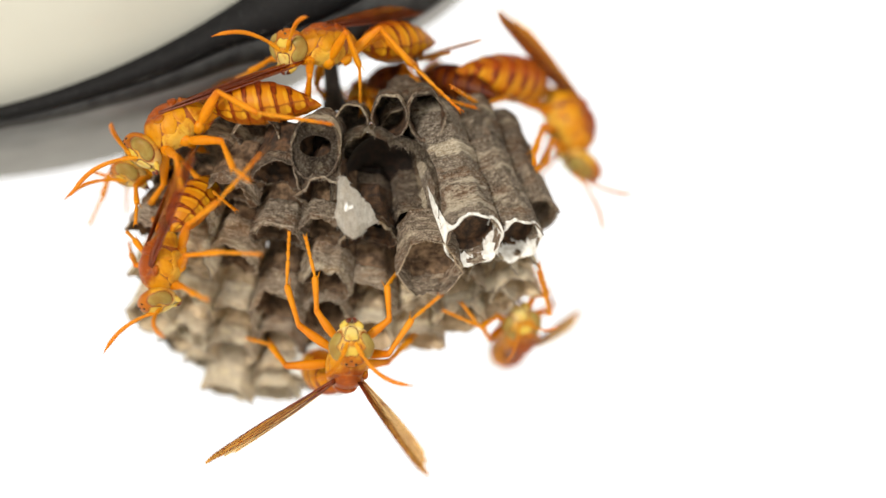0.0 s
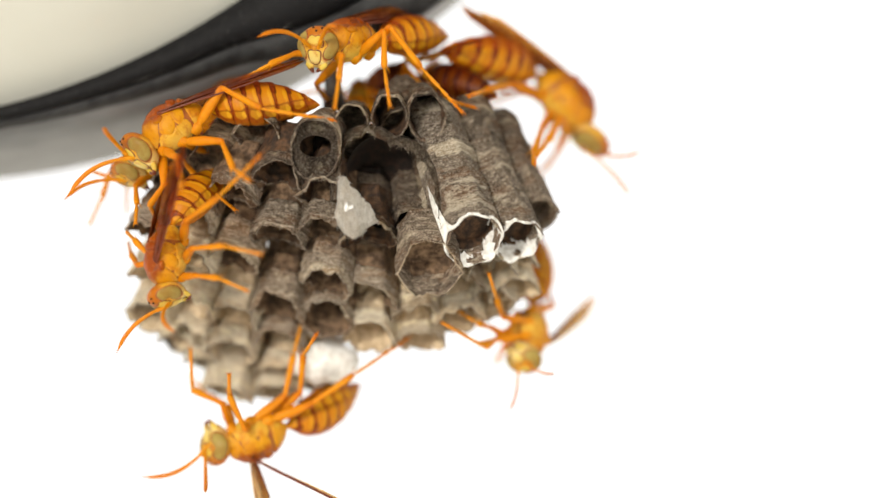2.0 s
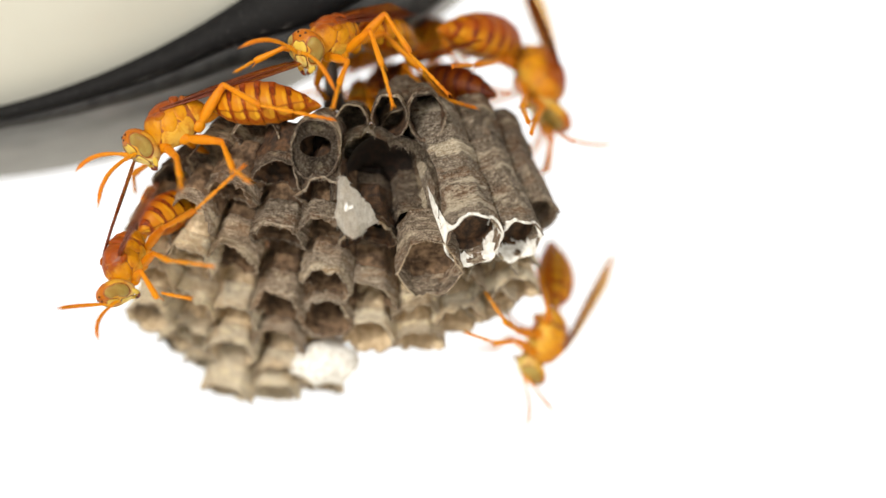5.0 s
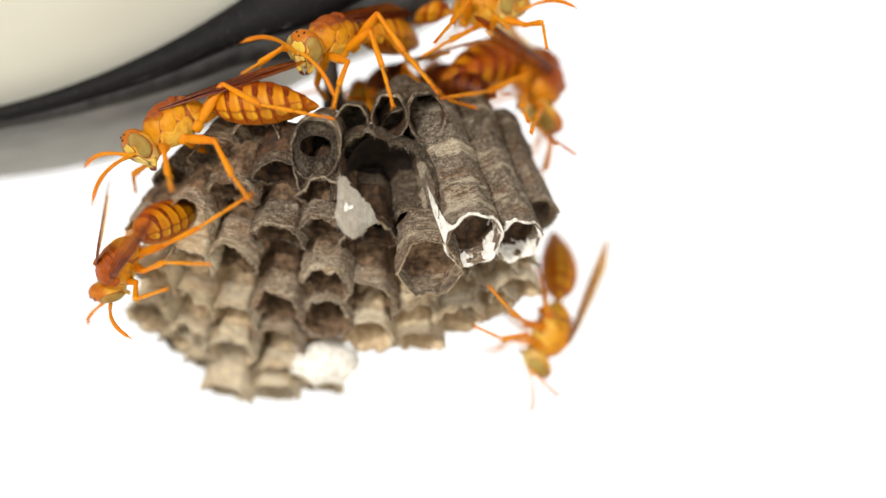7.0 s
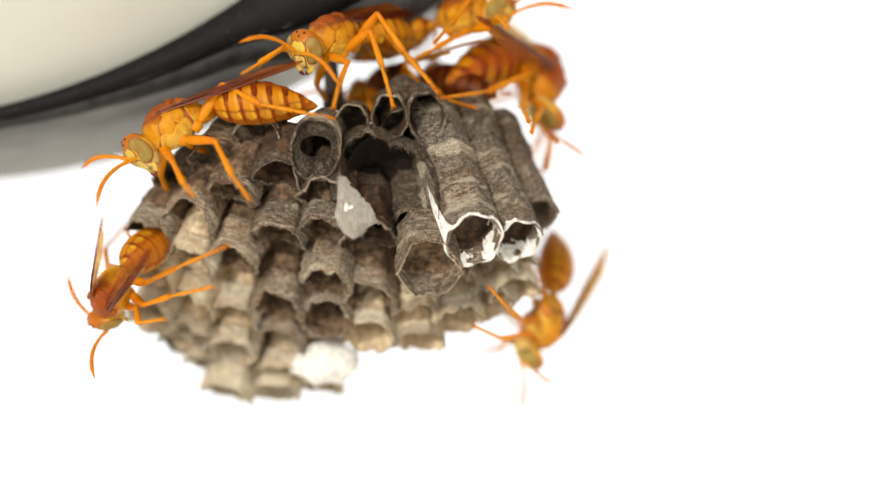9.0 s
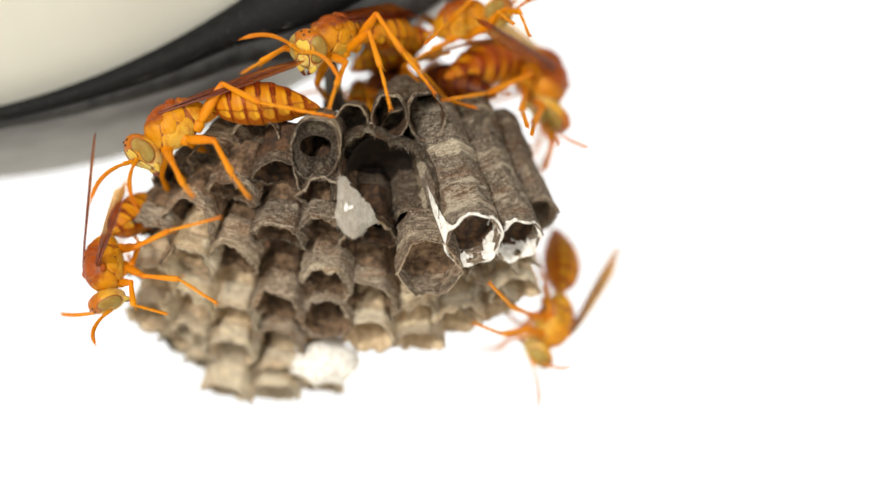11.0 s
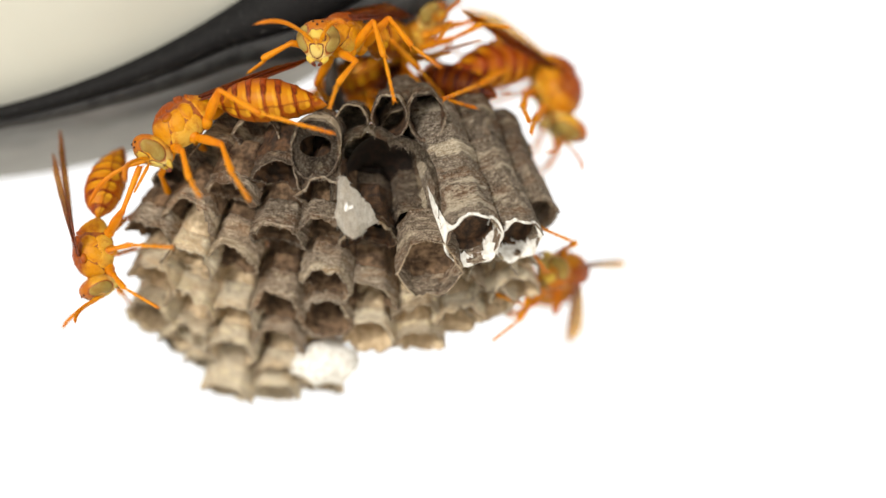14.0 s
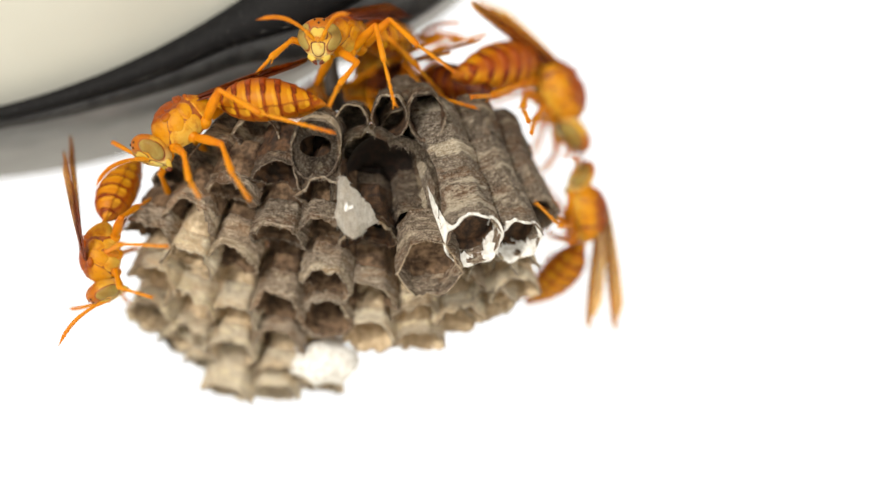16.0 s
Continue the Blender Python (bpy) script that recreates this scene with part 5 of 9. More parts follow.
    hold(top_wasp, 11.5, (-12.19, 1.63, 24.34), (-0.64, -0.67, -0.38, 0.05, -0.24, 0.97), (-0.43, -0.81, -0.4, 0, -0.38, 0.93), (0.57, 0.81, 0.14), (0.6, 0.76, 0.25, 0.71, 0.66, 0.25), (0.54, -0.7, -0.47, -0.77, -0.63, 0.06),
         (0.46, -0.82, -0.33, -0.23, -0.55, -0.8, -0.11, -0.7, -0.71, 0.6, -0.72, 0.36, 0.3, -0.24, -0.93, 0.22, -0.46, -0.86, 0.49, -0.67, 0.56, 0.54, -0.2, -0.82, 0.49, -0.52, -0.7, -0.81, -0.58, 0.05, -0.77, 0.56, -0.33, -0.52, 0.85, -0.11, -0.33, 0.72, -0.61, 0.18, 0.97, -0.17, 0.01, 1, 0.02, 0.91, 0.27, 0.32, 0.71, 0.15, -0.69, 0.49, 0.76, -0.43))
    hold(top_wasp, 12.5, (-12, 1.63, 24.34), (-0.58, -0.75, -0.32, 0.05, -0.24, 0.97), (-0.35, -0.86, -0.37, 0, -0.38, 0.93), (0.52, 0.84, 0.14), (0.58, 0.78, 0.25, 0.69, 0.68, 0.25), (0.6, -0.79, -0.13, -0.68, -0.73, 0.03),
         (0.55, -0.79, -0.28, -0.5, -0.39, -0.77, -0.1, -0.63, -0.77, 0.52, -0.55, 0.65, 0.35, -0.24, -0.9, 0.24, -0.3, -0.93, 0.74, -0.22, 0.64, 0.41, -0.52, -0.75, 0.49, -0.77, -0.41, -0.82, -0.58, 0.02, -0.77, 0.55, -0.32, -0.54, 0.84, -0.12, -0.33, 0.73, -0.6, 0.18, 0.97, -0.17, 0.01, 1, 0.02, 0.93, 0.16, 0.33, 0.71, 0.15, -0.69, 0.49, 0.76, -0.43))
    hold(top_wasp, 13.5, (-11.49, 1.62, 24.41), (-0.63, -0.74, -0.25, 0.05, -0.24, 0.97), (-0.19, -0.93, -0.32, 0, -0.38, 0.93), (0.47, 0.87, 0.16), (0.55, 0.8, 0.25, 0.65, 0.71, 0.25), (0.44, -0.9, 0.02, -0.72, -0.68, 0.12),
         (0.47, -0.82, -0.33, -0.5, -0.39, -0.77, -0.1, -0.63, -0.77, 0.48, -0.55, 0.68, 0.32, -0.24, -0.92, 0.22, -0.29, -0.93, 0.64, -0.48, 0.59, 0.41, -0.52, -0.75, 0.48, -0.77, -0.41, -0.82, -0.57, -0.01, -0.79, 0.55, -0.28, -0.6, 0.78, -0.16, -0.43, 0.65, -0.62, 0.18, 0.97, -0.17, 0.01, 1, 0.02, 0.81, 0.43, 0.4, 0.71, 0.15, -0.69, 0.49, 0.75, -0.44))
    hold(top_wasp, 14.5, (-11.3, 1.6, 24.53), (-0.58, -0.8, -0.17, 0.05, -0.24, 0.97), (-0.12, -0.95, -0.28, 0, -0.38, 0.93), (0.45, 0.87, 0.21), (0.53, 0.82, 0.24, 0.64, 0.73, 0.24), (0.38, -0.91, 0.15, -0.74, -0.66, 0.13),
         (0.52, -0.71, -0.47, -0.52, -0.42, -0.74, -0.22, -0.7, -0.68, 0.59, -0.65, 0.48, 0.21, -0.23, -0.95, 0.21, -0.36, -0.91, 0.64, -0.56, 0.53, 0.52, -0.56, -0.64, 0.36, -0.79, -0.49, -0.79, -0.6, 0.11, -0.62, -0.44, -0.65, -0.39, 0.9, -0.2, -0.43, 0.62, -0.65, 0.18, 0.97, -0.17, 0.01, 1, 0.02, 0.82, 0.4, 0.41, 0.71, 0.15, -0.69, 0.49, 0.75, -0.44))
    hold(top_wasp, 16.0, (-11.3, 1.6, 24.53), (-0.58, -0.8, -0.17, 0.05, -0.24, 0.97), (-0.12, -0.95, -0.28, 0, -0.38, 0.93), (0.45, 0.87, 0.21), (0.53, 0.82, 0.24, 0.64, 0.73, 0.24), (0.39, -0.9, 0.19, -0.73, -0.66, 0.18),
         (0.52, -0.71, -0.47, -0.52, -0.42, -0.74, -0.22, -0.7, -0.68, 0.59, -0.65, 0.48, 0.21, -0.23, -0.95, 0.21, -0.36, -0.91, 0.64, -0.56, 0.53, 0.57, -0.52, -0.63, 0.52, -0.67, -0.53, -0.79, -0.6, 0.11, -0.62, -0.44, -0.65, -0.39, 0.9, -0.2, -0.43, 0.62, -0.65, 0.18, 0.97, -0.17, 0.01, 1, 0.02, 0.82, 0.4, 0.41, 0.71, 0.15, -0.69, 0.49, 0.75, -0.44))
    play(top_wasp)
    long_wasp = make_wasp("orange and gold paper wasp stretched along the comb's shoulder", 1.1, spread=0.5)
    hold(long_wasp, 0.0, (-30.07, 0.06, 13.92), (-0.83, 0.01, -0.56, -0.29, -0.25, 0.93), (-0.55, -0.35, -0.76, -0.68, -0.2, 0.71), (0.99, -0.04, 0.11), (0.94, -0.02, 0.33, 0.94, -0.03, 0.33), (-0.88, -0.05, -0.47, -0.24, -0.91, 0.35),
         (0.32, -0.88, -0.34, 0.17, -0.72, -0.67, 0.12, -0.9, -0.42, 0.85, -0.52, -0.12, 0.32, -0.6, -0.74, 0.35, -0.86, -0.37, 0.45, -0.67, 0.59, 0.78, -0.41, -0.48, 0.99, 0.07, -0.14, -0.09, 0.64, -0.76, -0.5, 0.67, -0.55, 0.12, 0.97, -0.2, 0.43, 0.89, -0.14, -0.35, 0.9, -0.25, -0.24, 0.96, -0.16, 0.8, -0.06, 0.6, 0.62, 0.76, -0.17, 0.43, 0.87, 0.25))
    hold(long_wasp, 1.0, (-30.32, 0.08, 13.8), (-0.84, 0, -0.55, -0.29, -0.25, 0.93), (-0.55, -0.35, -0.76, -0.68, -0.2, 0.71), (0.99, 0.06, 0.15), (0.94, -0.02, 0.33, 0.94, -0.03, 0.33), (-0.88, -0.05, -0.47, -0.33, -0.91, 0.26),
         (0.39, -0.86, -0.32, 0.17, -0.72, -0.67, 0.12, -0.9, -0.42, 0.89, -0.44, -0.08, 0.32, -0.6, -0.74, 0.35, -0.86, -0.37, 0.49, -0.6, 0.64, 0.78, -0.41, -0.48, 0.99, 0.07, -0.14, 0.07, -0.37, -0.93, -0.49, 0.71, -0.51, 0.12, 0.97, -0.2, 0.48, 0.87, -0.11, -0.35, 0.9, -0.25, -0.24, 0.96, -0.16, 0.8, -0.06, 0.6, 0.67, 0.73, -0.14, 0.43, 0.87, 0.25))
    hold(long_wasp, 3.0, (-30.26, 0.06, 13.92), (-0.85, 0, -0.52, -0.29, -0.25, 0.93), (-0.55, -0.35, -0.76, -0.68, -0.2, 0.71), (0.99, 0, 0.14), (0.95, -0.02, 0.32, 0.94, -0.02, 0.33), (-0.88, -0.05, -0.48, -0.24, -0.91, 0.35),
         (0.39, -0.85, -0.34, 0.17, -0.72, -0.67, 0.12, -0.9, -0.42, 0.89, -0.44, -0.1, 0.32, -0.6, -0.74, 0.35, -0.86, -0.37, 0.53, -0.13, 0.84, 0.75, -0.48, -0.45, 0.98, 0.07, -0.18, 0.07, -0.37, -0.93, -0.48, 0.68, -0.55, 0.12, 0.97, -0.2, 0.48, 0.87, -0.13, -0.35, 0.9, -0.25, -0.24, 0.96, -0.16, 0.8, -0.06, 0.6, 0.66, 0.74, -0.15, 0.43, 0.87, 0.25))
    hold(long_wasp, 3.5, (-29.94, 0.05, 14.04), (-0.86, -0, -0.51, -0.29, -0.25, 0.93), (-0.55, -0.35, -0.76, -0.68, -0.2, 0.71), (0.99, -0.11, 0.11), (0.93, 0.11, 0.35, 0.95, -0.02, 0.32), (0.07, -0.65, -0.75, -0.61, 0.76, 0.24),
         (0.33, -0.86, -0.38, 0.17, -0.72, -0.67, 0.12, -0.9, -0.42, 0.84, -0.53, -0.13, 0.32, -0.6, -0.74, 0.35, -0.86, -0.37, 0.5, -0.25, 0.83, 0.73, -0.48, -0.48, 0.98, 0.07, -0.18, -0.09, 0.64, -0.76, -0.49, 0.62, -0.61, 0.12, 0.97, -0.2, 0.42, 0.89, -0.15, -0.35, 0.9, -0.25, -0.24, 0.96, -0.16, 0.78, -0.06, 0.62, 0.62, 0.77, -0.18, 0.43, 0.87, 0.25))
    hold(long_wasp, 4.0, (-29.94, 0.03, 14.17), (-0.86, 0, -0.51, -0.29, -0.25, 0.93), (-0.55, -0.35, -0.76, -0.68, -0.2, 0.71), (0.99, -0.11, 0.1), (0.93, 0.13, 0.34, 0.95, -0.02, 0.32), (-0.44, -0.47, -0.77, -0.9, 0.42, -0.13),
         (0.33, -0.85, -0.4, 0.17, -0.72, -0.67, 0.12, -0.9, -0.42, 0.84, -0.52, -0.16, 0.32, -0.6, -0.74, 0.35, -0.86, -0.37, 0.51, -0.36, 0.79, 0.73, -0.49, -0.48, 0.98, 0.07, -0.18, -0.5, 0.81, -0.3, -0.53, 0.82, -0.19, -0.03, 0.96, -0.27, 0.42, 0.89, -0.17, -0.35, 0.9, -0.25, -0.24, 0.96, -0.16, 0.79, -0.01, 0.61, 0.61, 0.77, -0.18, 0.43, 0.87, 0.25))
    hold(long_wasp, 6.3, (-30.19, 0.03, 14.17), (-0.85, 0, -0.52, -0.29, -0.25, 0.93), (-0.55, -0.35, -0.76, -0.68, -0.2, 0.71), (0.98, -0.17, 0.07), (0.95, -0.02, 0.31, 0.95, -0.02, 0.32), (-0.5, -0.42, -0.76, -0.76, 0.65, -0.02),
         (0.37, -0.84, -0.4, 0.17, -0.72, -0.67, 0.12, -0.9, -0.42, 0.88, -0.45, -0.14, 0.32, -0.6, -0.74, 0.35, -0.86, -0.37, 0.54, -0.26, 0.8, 0.73, -0.48, -0.48, 0.98, 0.07, -0.18, -0.46, 0.84, -0.3, -0.53, 0.82, -0.19, -0.03, 0.96, -0.27, 0.46, 0.87, -0.18, -0.35, 0.9, -0.25, -0.24, 0.96, -0.16, 0.81, -0.05, 0.58, 0.63, 0.76, -0.17, 0.43, 0.87, 0.25))
    hold(long_wasp, 7.0, (-30.19, 0.03, 14.17), (-0.85, 0, -0.52, -0.29, -0.25, 0.93), (-0.55, -0.35, -0.76, -0.68, -0.2, 0.71), (0.98, -0.17, 0.07), (0.95, -0.02, 0.31, 0.95, -0.02, 0.32), (-0.54, -0.42, -0.73, -0.75, 0.66, -0.02),
         (0.09, -0.96, -0.25, 0.18, -0.54, -0.82, 0.17, -0.86, -0.48, 0.75, -0.64, -0.18, 0.43, -0.31, -0.85, 0.36, -0.76, -0.55, 0.54, -0.26, 0.8, 0.73, -0.48, -0.48, 0.98, 0.07, -0.18, -0.46, 0.84, -0.3, -0.53, 0.82, -0.19, -0.03, 0.96, -0.27, 0.46, 0.87, -0.18, -0.35, 0.9, -0.25, -0.24, 0.96, -0.16, 0.81, -0.05, 0.58, 0.63, 0.76, -0.17, 0.43, 0.87, 0.25))
    hold(long_wasp, 8.0, (-30.32, 0.06, 13.92), (-0.81, 0.01, -0.59, -0.29, -0.25, 0.93), (-0.55, -0.35, -0.76, -0.68, -0.2, 0.71), (0.99, -0.11, 0.08), (0.94, -0.02, 0.33, 0.94, -0.02, 0.33), (-0.42, -0.53, -0.74, -0.77, 0.64, 0.01),
         (0.2, -0.91, -0.37, 0.45, -0.4, -0.8, 0.35, -0.83, -0.44, 0.75, -0.64, -0.15, 0.43, -0.31, -0.85, 0.36, -0.76, -0.55, 0.55, -0.12, 0.83, 0.74, -0.48, -0.47, 0.98, 0.07, -0.18, -0.16, 0.85, -0.5, 0.17, 0.88, -0.45, -0.14, 0.98, -0.13, 0.47, 0.87, -0.15, -0.35, 0.9, -0.25, -0.24, 0.96, -0.16, 0.82, -0.05, 0.57, 0.65, 0.75, -0.16, 0.43, 0.87, 0.25))
    hold(long_wasp, 9.0, (-30.32, 0.06, 13.92), (-0.81, 0.01, -0.59, -0.29, -0.25, 0.93), (-0.55, -0.35, -0.76, -0.68, -0.2, 0.71), (0.99, -0.11, 0.08), (0.94, -0.02, 0.33, 0.94, -0.02, 0.33), (-0.48, -0.53, -0.7, -0.78, 0.62, 0.03),
         (0.26, -0.86, -0.43, 0.38, -0.55, -0.74, 0.3, -0.86, -0.41, 0.75, -0.64, -0.15, 0.43, -0.31, -0.85, 0.36, -0.76, -0.55, 0.55, -0.12, 0.83, 0.74, -0.48, -0.47, 0.98, 0.07, -0.18, -0.16, 0.85, -0.5, 0.17, 0.88, -0.45, -0.14, 0.98, -0.13, 0.47, 0.87, -0.15, -0.35, 0.9, -0.25, -0.24, 0.96, -0.16, 0.82, -0.05, 0.57, 0.65, 0.75, -0.16, 0.43, 0.87, 0.25))
    hold(long_wasp, 11.5, (-29.94, 0.06, 13.92), (-0.8, 0.02, -0.59, -0.29, -0.25, 0.93), (-0.55, -0.35, -0.76, -0.68, -0.2, 0.71), (1, -0.04, 0.08), (0.94, -0.02, 0.33, 0.94, -0.03, 0.34), (0.25, -0.68, -0.69, -0.41, -0.72, -0.56),
         (0.19, -0.88, -0.43, 0.38, -0.55, -0.74, 0.3, -0.86, -0.41, 0.68, -0.72, -0.17, 0.43, -0.31, -0.85, 0.35, -0.76, -0.54, 0.5, -0.38, 0.78, 0.73, -0.49, -0.48, 0.98, 0.07, -0.18, -0.24, 0.83, -0.51, 0.17, 0.88, -0.44, -0.14, 0.98, -0.13, 0.39, 0.91, -0.14, -0.34, 0.9, -0.26, -0.24, 0.96, -0.16, 0.78, 0.05, 0.62, 0.61, 0.77, -0.18, 0.43, 0.87, 0.25))
    hold(long_wasp, 12.5, (-29.06, 0.03, 14.17), (-0.8, 0.02, -0.6, -0.29, -0.25, 0.93), (-0.45, -0.28, -0.85, -0.68, -0.2, 0.71), (0.98, -0.18, 0.06), (0.88, 0.27, 0.38, 0.92, 0.15, 0.37), (0.34, -0.91, -0.22, -0.52, -0.75, -0.41),
         (0.09, -0.95, -0.29, 0.2, -0.62, -0.76, 0.15, -0.83, -0.54, 0.65, -0.71, -0.28, 0.29, -0.58, -0.76, 0.35, -0.73, -0.59, 0.3, -0.79, 0.53, 0.79, -0.35, -0.5, 0.96, 0.08, -0.25, -0.42, 0.7, -0.58, 0.17, 0.88, -0.45, -0.14, 0.98, -0.13, 0.21, 0.96, -0.18, -0.34, 0.9, -0.26, -0.24, 0.96, -0.16, 0.59, 0.47, 0.65, 0.61, 0.77, -0.19, 0.43, 0.87, 0.25))
    hold(long_wasp, 13.5, (-29.06, 0.03, 14.17), (-0.78, 0.03, -0.62, -0.29, -0.25, 0.93), (-0.45, -0.28, -0.85, -0.68, -0.2, 0.71), (0.98, -0.17, 0.05), (0.88, 0.26, 0.39, 0.92, 0.13, 0.37), (0.19, -0.93, -0.3, -0.45, -0.7, -0.55),
         (0.15, -0.96, -0.22, 0.29, -0.35, -0.89, 0.33, -0.76, -0.56, 0.64, -0.71, -0.29, 0.29, -0.58, -0.76, 0.35, -0.73, -0.59, 0.3, -0.81, 0.51, 0.79, -0.35, -0.5, 0.96, 0.08, -0.25, -0.44, 0.69, -0.58, 0.17, 0.88, -0.45, -0.14, 0.98, -0.13, 0.2, 0.96, -0.19, -0.34, 0.9, -0.26, -0.24, 0.96, -0.16, 0.59, 0.49, 0.64, 0.61, 0.77, -0.19, 0.43, 0.87, 0.25))
    hold(long_wasp, 14.5, (-29.31, 0.02, 14.23), (-0.78, 0.03, -0.62, -0.29, -0.25, 0.93), (-0.39, -0.27, -0.88, -0.68, -0.2, 0.71), (0.99, -0.11, 0.06), (0.9, 0.22, 0.37, 0.94, -0.03, 0.33), (-0.58, -0.68, -0.45, -0.61, 0.74, 0.3),
         (0.29, -0.9, -0.32, 0.21, -0.47, -0.86, 0.31, -0.81, -0.51, 0.69, -0.67, -0.29, 0.29, -0.58, -0.76, 0.36, -0.72, -0.59, 0.35, -0.79, 0.5, 0.79, -0.35, -0.5, 0.96, 0.08, -0.25, -0.39, 0.71, -0.59, 0.17, 0.88, -0.45, -0.14, 0.98, -0.13, 0.26, 0.95, -0.2, -0.34, 0.9, -0.26, -0.24, 0.96, -0.16, 0.64, 0.45, 0.62, 0.61, 0.77, -0.19, 0.43, 0.87, 0.25))
    hold(long_wasp, 16.0, (-29.31, 0.02, 14.23), (-0.78, 0.03, -0.62, -0.29, -0.25, 0.93), (-0.39, -0.27, -0.88, -0.68, -0.2, 0.71), (0.99, -0.11, 0.06), (0.9, 0.22, 0.37, 0.94, -0.03, 0.33), (-0.64, -0.63, -0.45, -0.57, 0.72, 0.4),
         (0.29, -0.9, -0.32, 0.21, -0.47, -0.86, 0.31, -0.81, -0.51, 0.69, -0.67, -0.29, 0.29, -0.58, -0.76, 0.36, -0.72, -0.59, 0.35, -0.79, 0.5, 0.79, -0.35, -0.5, 0.96, 0.08, -0.25, -0.39, 0.71, -0.59, 0.17, 0.88, -0.45, -0.14, 0.98, -0.13, 0.26, 0.95, -0.2, -0.34, 0.9, -0.26, -0.24, 0.96, -0.16, 0.64, 0.45, 0.62, 0.61, 0.77, -0.19, 0.43, 0.87, 0.25))
    play(long_wasp)
    climbing_wasp = make_wasp("rust and gold paper wasp climbing head down over the comb", 1.0, spread=0.7)
    hold(climbing_wasp, 0.0, (-31.19, 0.23, -1.67), (-0.2, 0.1, -0.97, -0.82, -0.55, 0.12), (0.3, -0.22, -0.93, -0.8, -0.44, -0.41), (0.36, 0.6, 0.71), (0.35, -0.56, 0.75, 0.28, 0.37, 0.88), (0.1, -0.84, -0.53, -0.81, -0.04, -0.58),
         (0.31, -0.93, -0.18, 0.48, -0.81, -0.35, 0.4, -0.89, -0.24, 0.24, -0.96, 0.15, 0.9, -0.44, 0.02, 0.8, -0.58, -0.12, 0.23, -0.87, 0.43, 0.66, -0.65, 0.37, 0.64, -0.46, 0.62, -0.45, -0.65, 0.61, -0.48, 0.61, 0.63, -0.3, 0.9, 0.33, -0.89, 0.46, 0.07, -0.22, 0.88, 0.42, -0.15, 0.92, 0.36, -0.45, 0.6, 0.66, -0.25, 0.87, 0.41, 0.17, 0.87, 0.47))
    hold(climbing_wasp, 0.5, (-31.19, 0.23, -1.67), (-0.2, 0.1, -0.97, -0.82, -0.55, 0.12), (0.3, -0.22, -0.93, -0.8, -0.44, -0.41), (0.36, 0.6, 0.71), (0.35, -0.56, 0.75, 0.28, 0.37, 0.88), (0.1, -0.84, -0.53, -0.77, -0.22, -0.6),
         (0.31, -0.93, -0.18, 0.48, -0.81, -0.35, 0.4, -0.89, -0.24, 0.24, -0.96, 0.15, 0.9, -0.44, 0.02, 0.8, -0.58, -0.12, 0.23, -0.87, 0.43, 0.66, -0.65, 0.37, 0.64, -0.46, 0.62, -0.45, -0.65, 0.61, -0.48, 0.61, 0.63, -0.3, 0.9, 0.33, -0.89, 0.46, 0.07, -0.22, 0.88, 0.42, -0.15, 0.92, 0.36, -0.45, 0.6, 0.66, -0.25, 0.87, 0.41, 0.17, 0.87, 0.47))
    hold(climbing_wasp, 1.0, (-30.5, 0.15, -1.05), (-0.06, 0.12, -0.99, -0.82, -0.55, 0.12), (0.3, -0.22, -0.93, -0.8, -0.44, -0.41), (0.28, 0.61, 0.74), (0.21, -0.65, 0.73, 0.09, 0.6, 0.79), (0.1, -0.84, -0.53, -0.73, -0.02, -0.68),
         (0.4, -0.91, -0.09, 0.76, -0.63, -0.16, 0.82, -0.42, -0.39, 0.22, -0.97, 0.11, 0.83, -0.56, -0.02, 0.77, -0.59, -0.24, 0.12, -0.93, 0.34, 0.69, -0.63, 0.37, 0.65, -0.54, 0.53, -0.6, -0.65, 0.46, -0.57, 0.58, 0.59, -0.3, 0.9, 0.33, -0.94, 0.32, -0.11, -0.3, 0.86, 0.4, -0.16, 0.92, 0.36, -0.54, 0.67, 0.51, -0.25, 0.87, 0.41, 0.17, 0.87, 0.47))
    hold(climbing_wasp, 1.5, (-30.44, 0.17, -1.18), (-0.03, 0.12, -0.99, -0.82, -0.55, 0.12), (0.3, -0.22, -0.93, -0.8, -0.44, -0.41), (0.35, 0.6, 0.72), (0.24, -0.65, 0.72, 0.11, 0.59, 0.8), (0.1, -0.84, -0.53, -0.7, -0.17, -0.69),
         (0.37, -0.93, -0.07, 0.76, -0.63, -0.16, 0.82, -0.42, -0.39, 0.21, -0.97, 0.13, 0.83, -0.56, -0.02, 0.77, -0.59, -0.24, 0.12, -0.93, 0.35, 0.69, -0.63, 0.37, 0.65, -0.54, 0.53, -0.6, -0.65, 0.46, -0.6, 0.52, 0.61, -0.3, 0.9, 0.33, -0.86, -0.48, -0.2, -0.31, 0.86, 0.4, -0.15, 0.92, 0.36, -0.54, 0.66, 0.53, -0.25, 0.87, 0.41, 0.17, 0.87, 0.47))
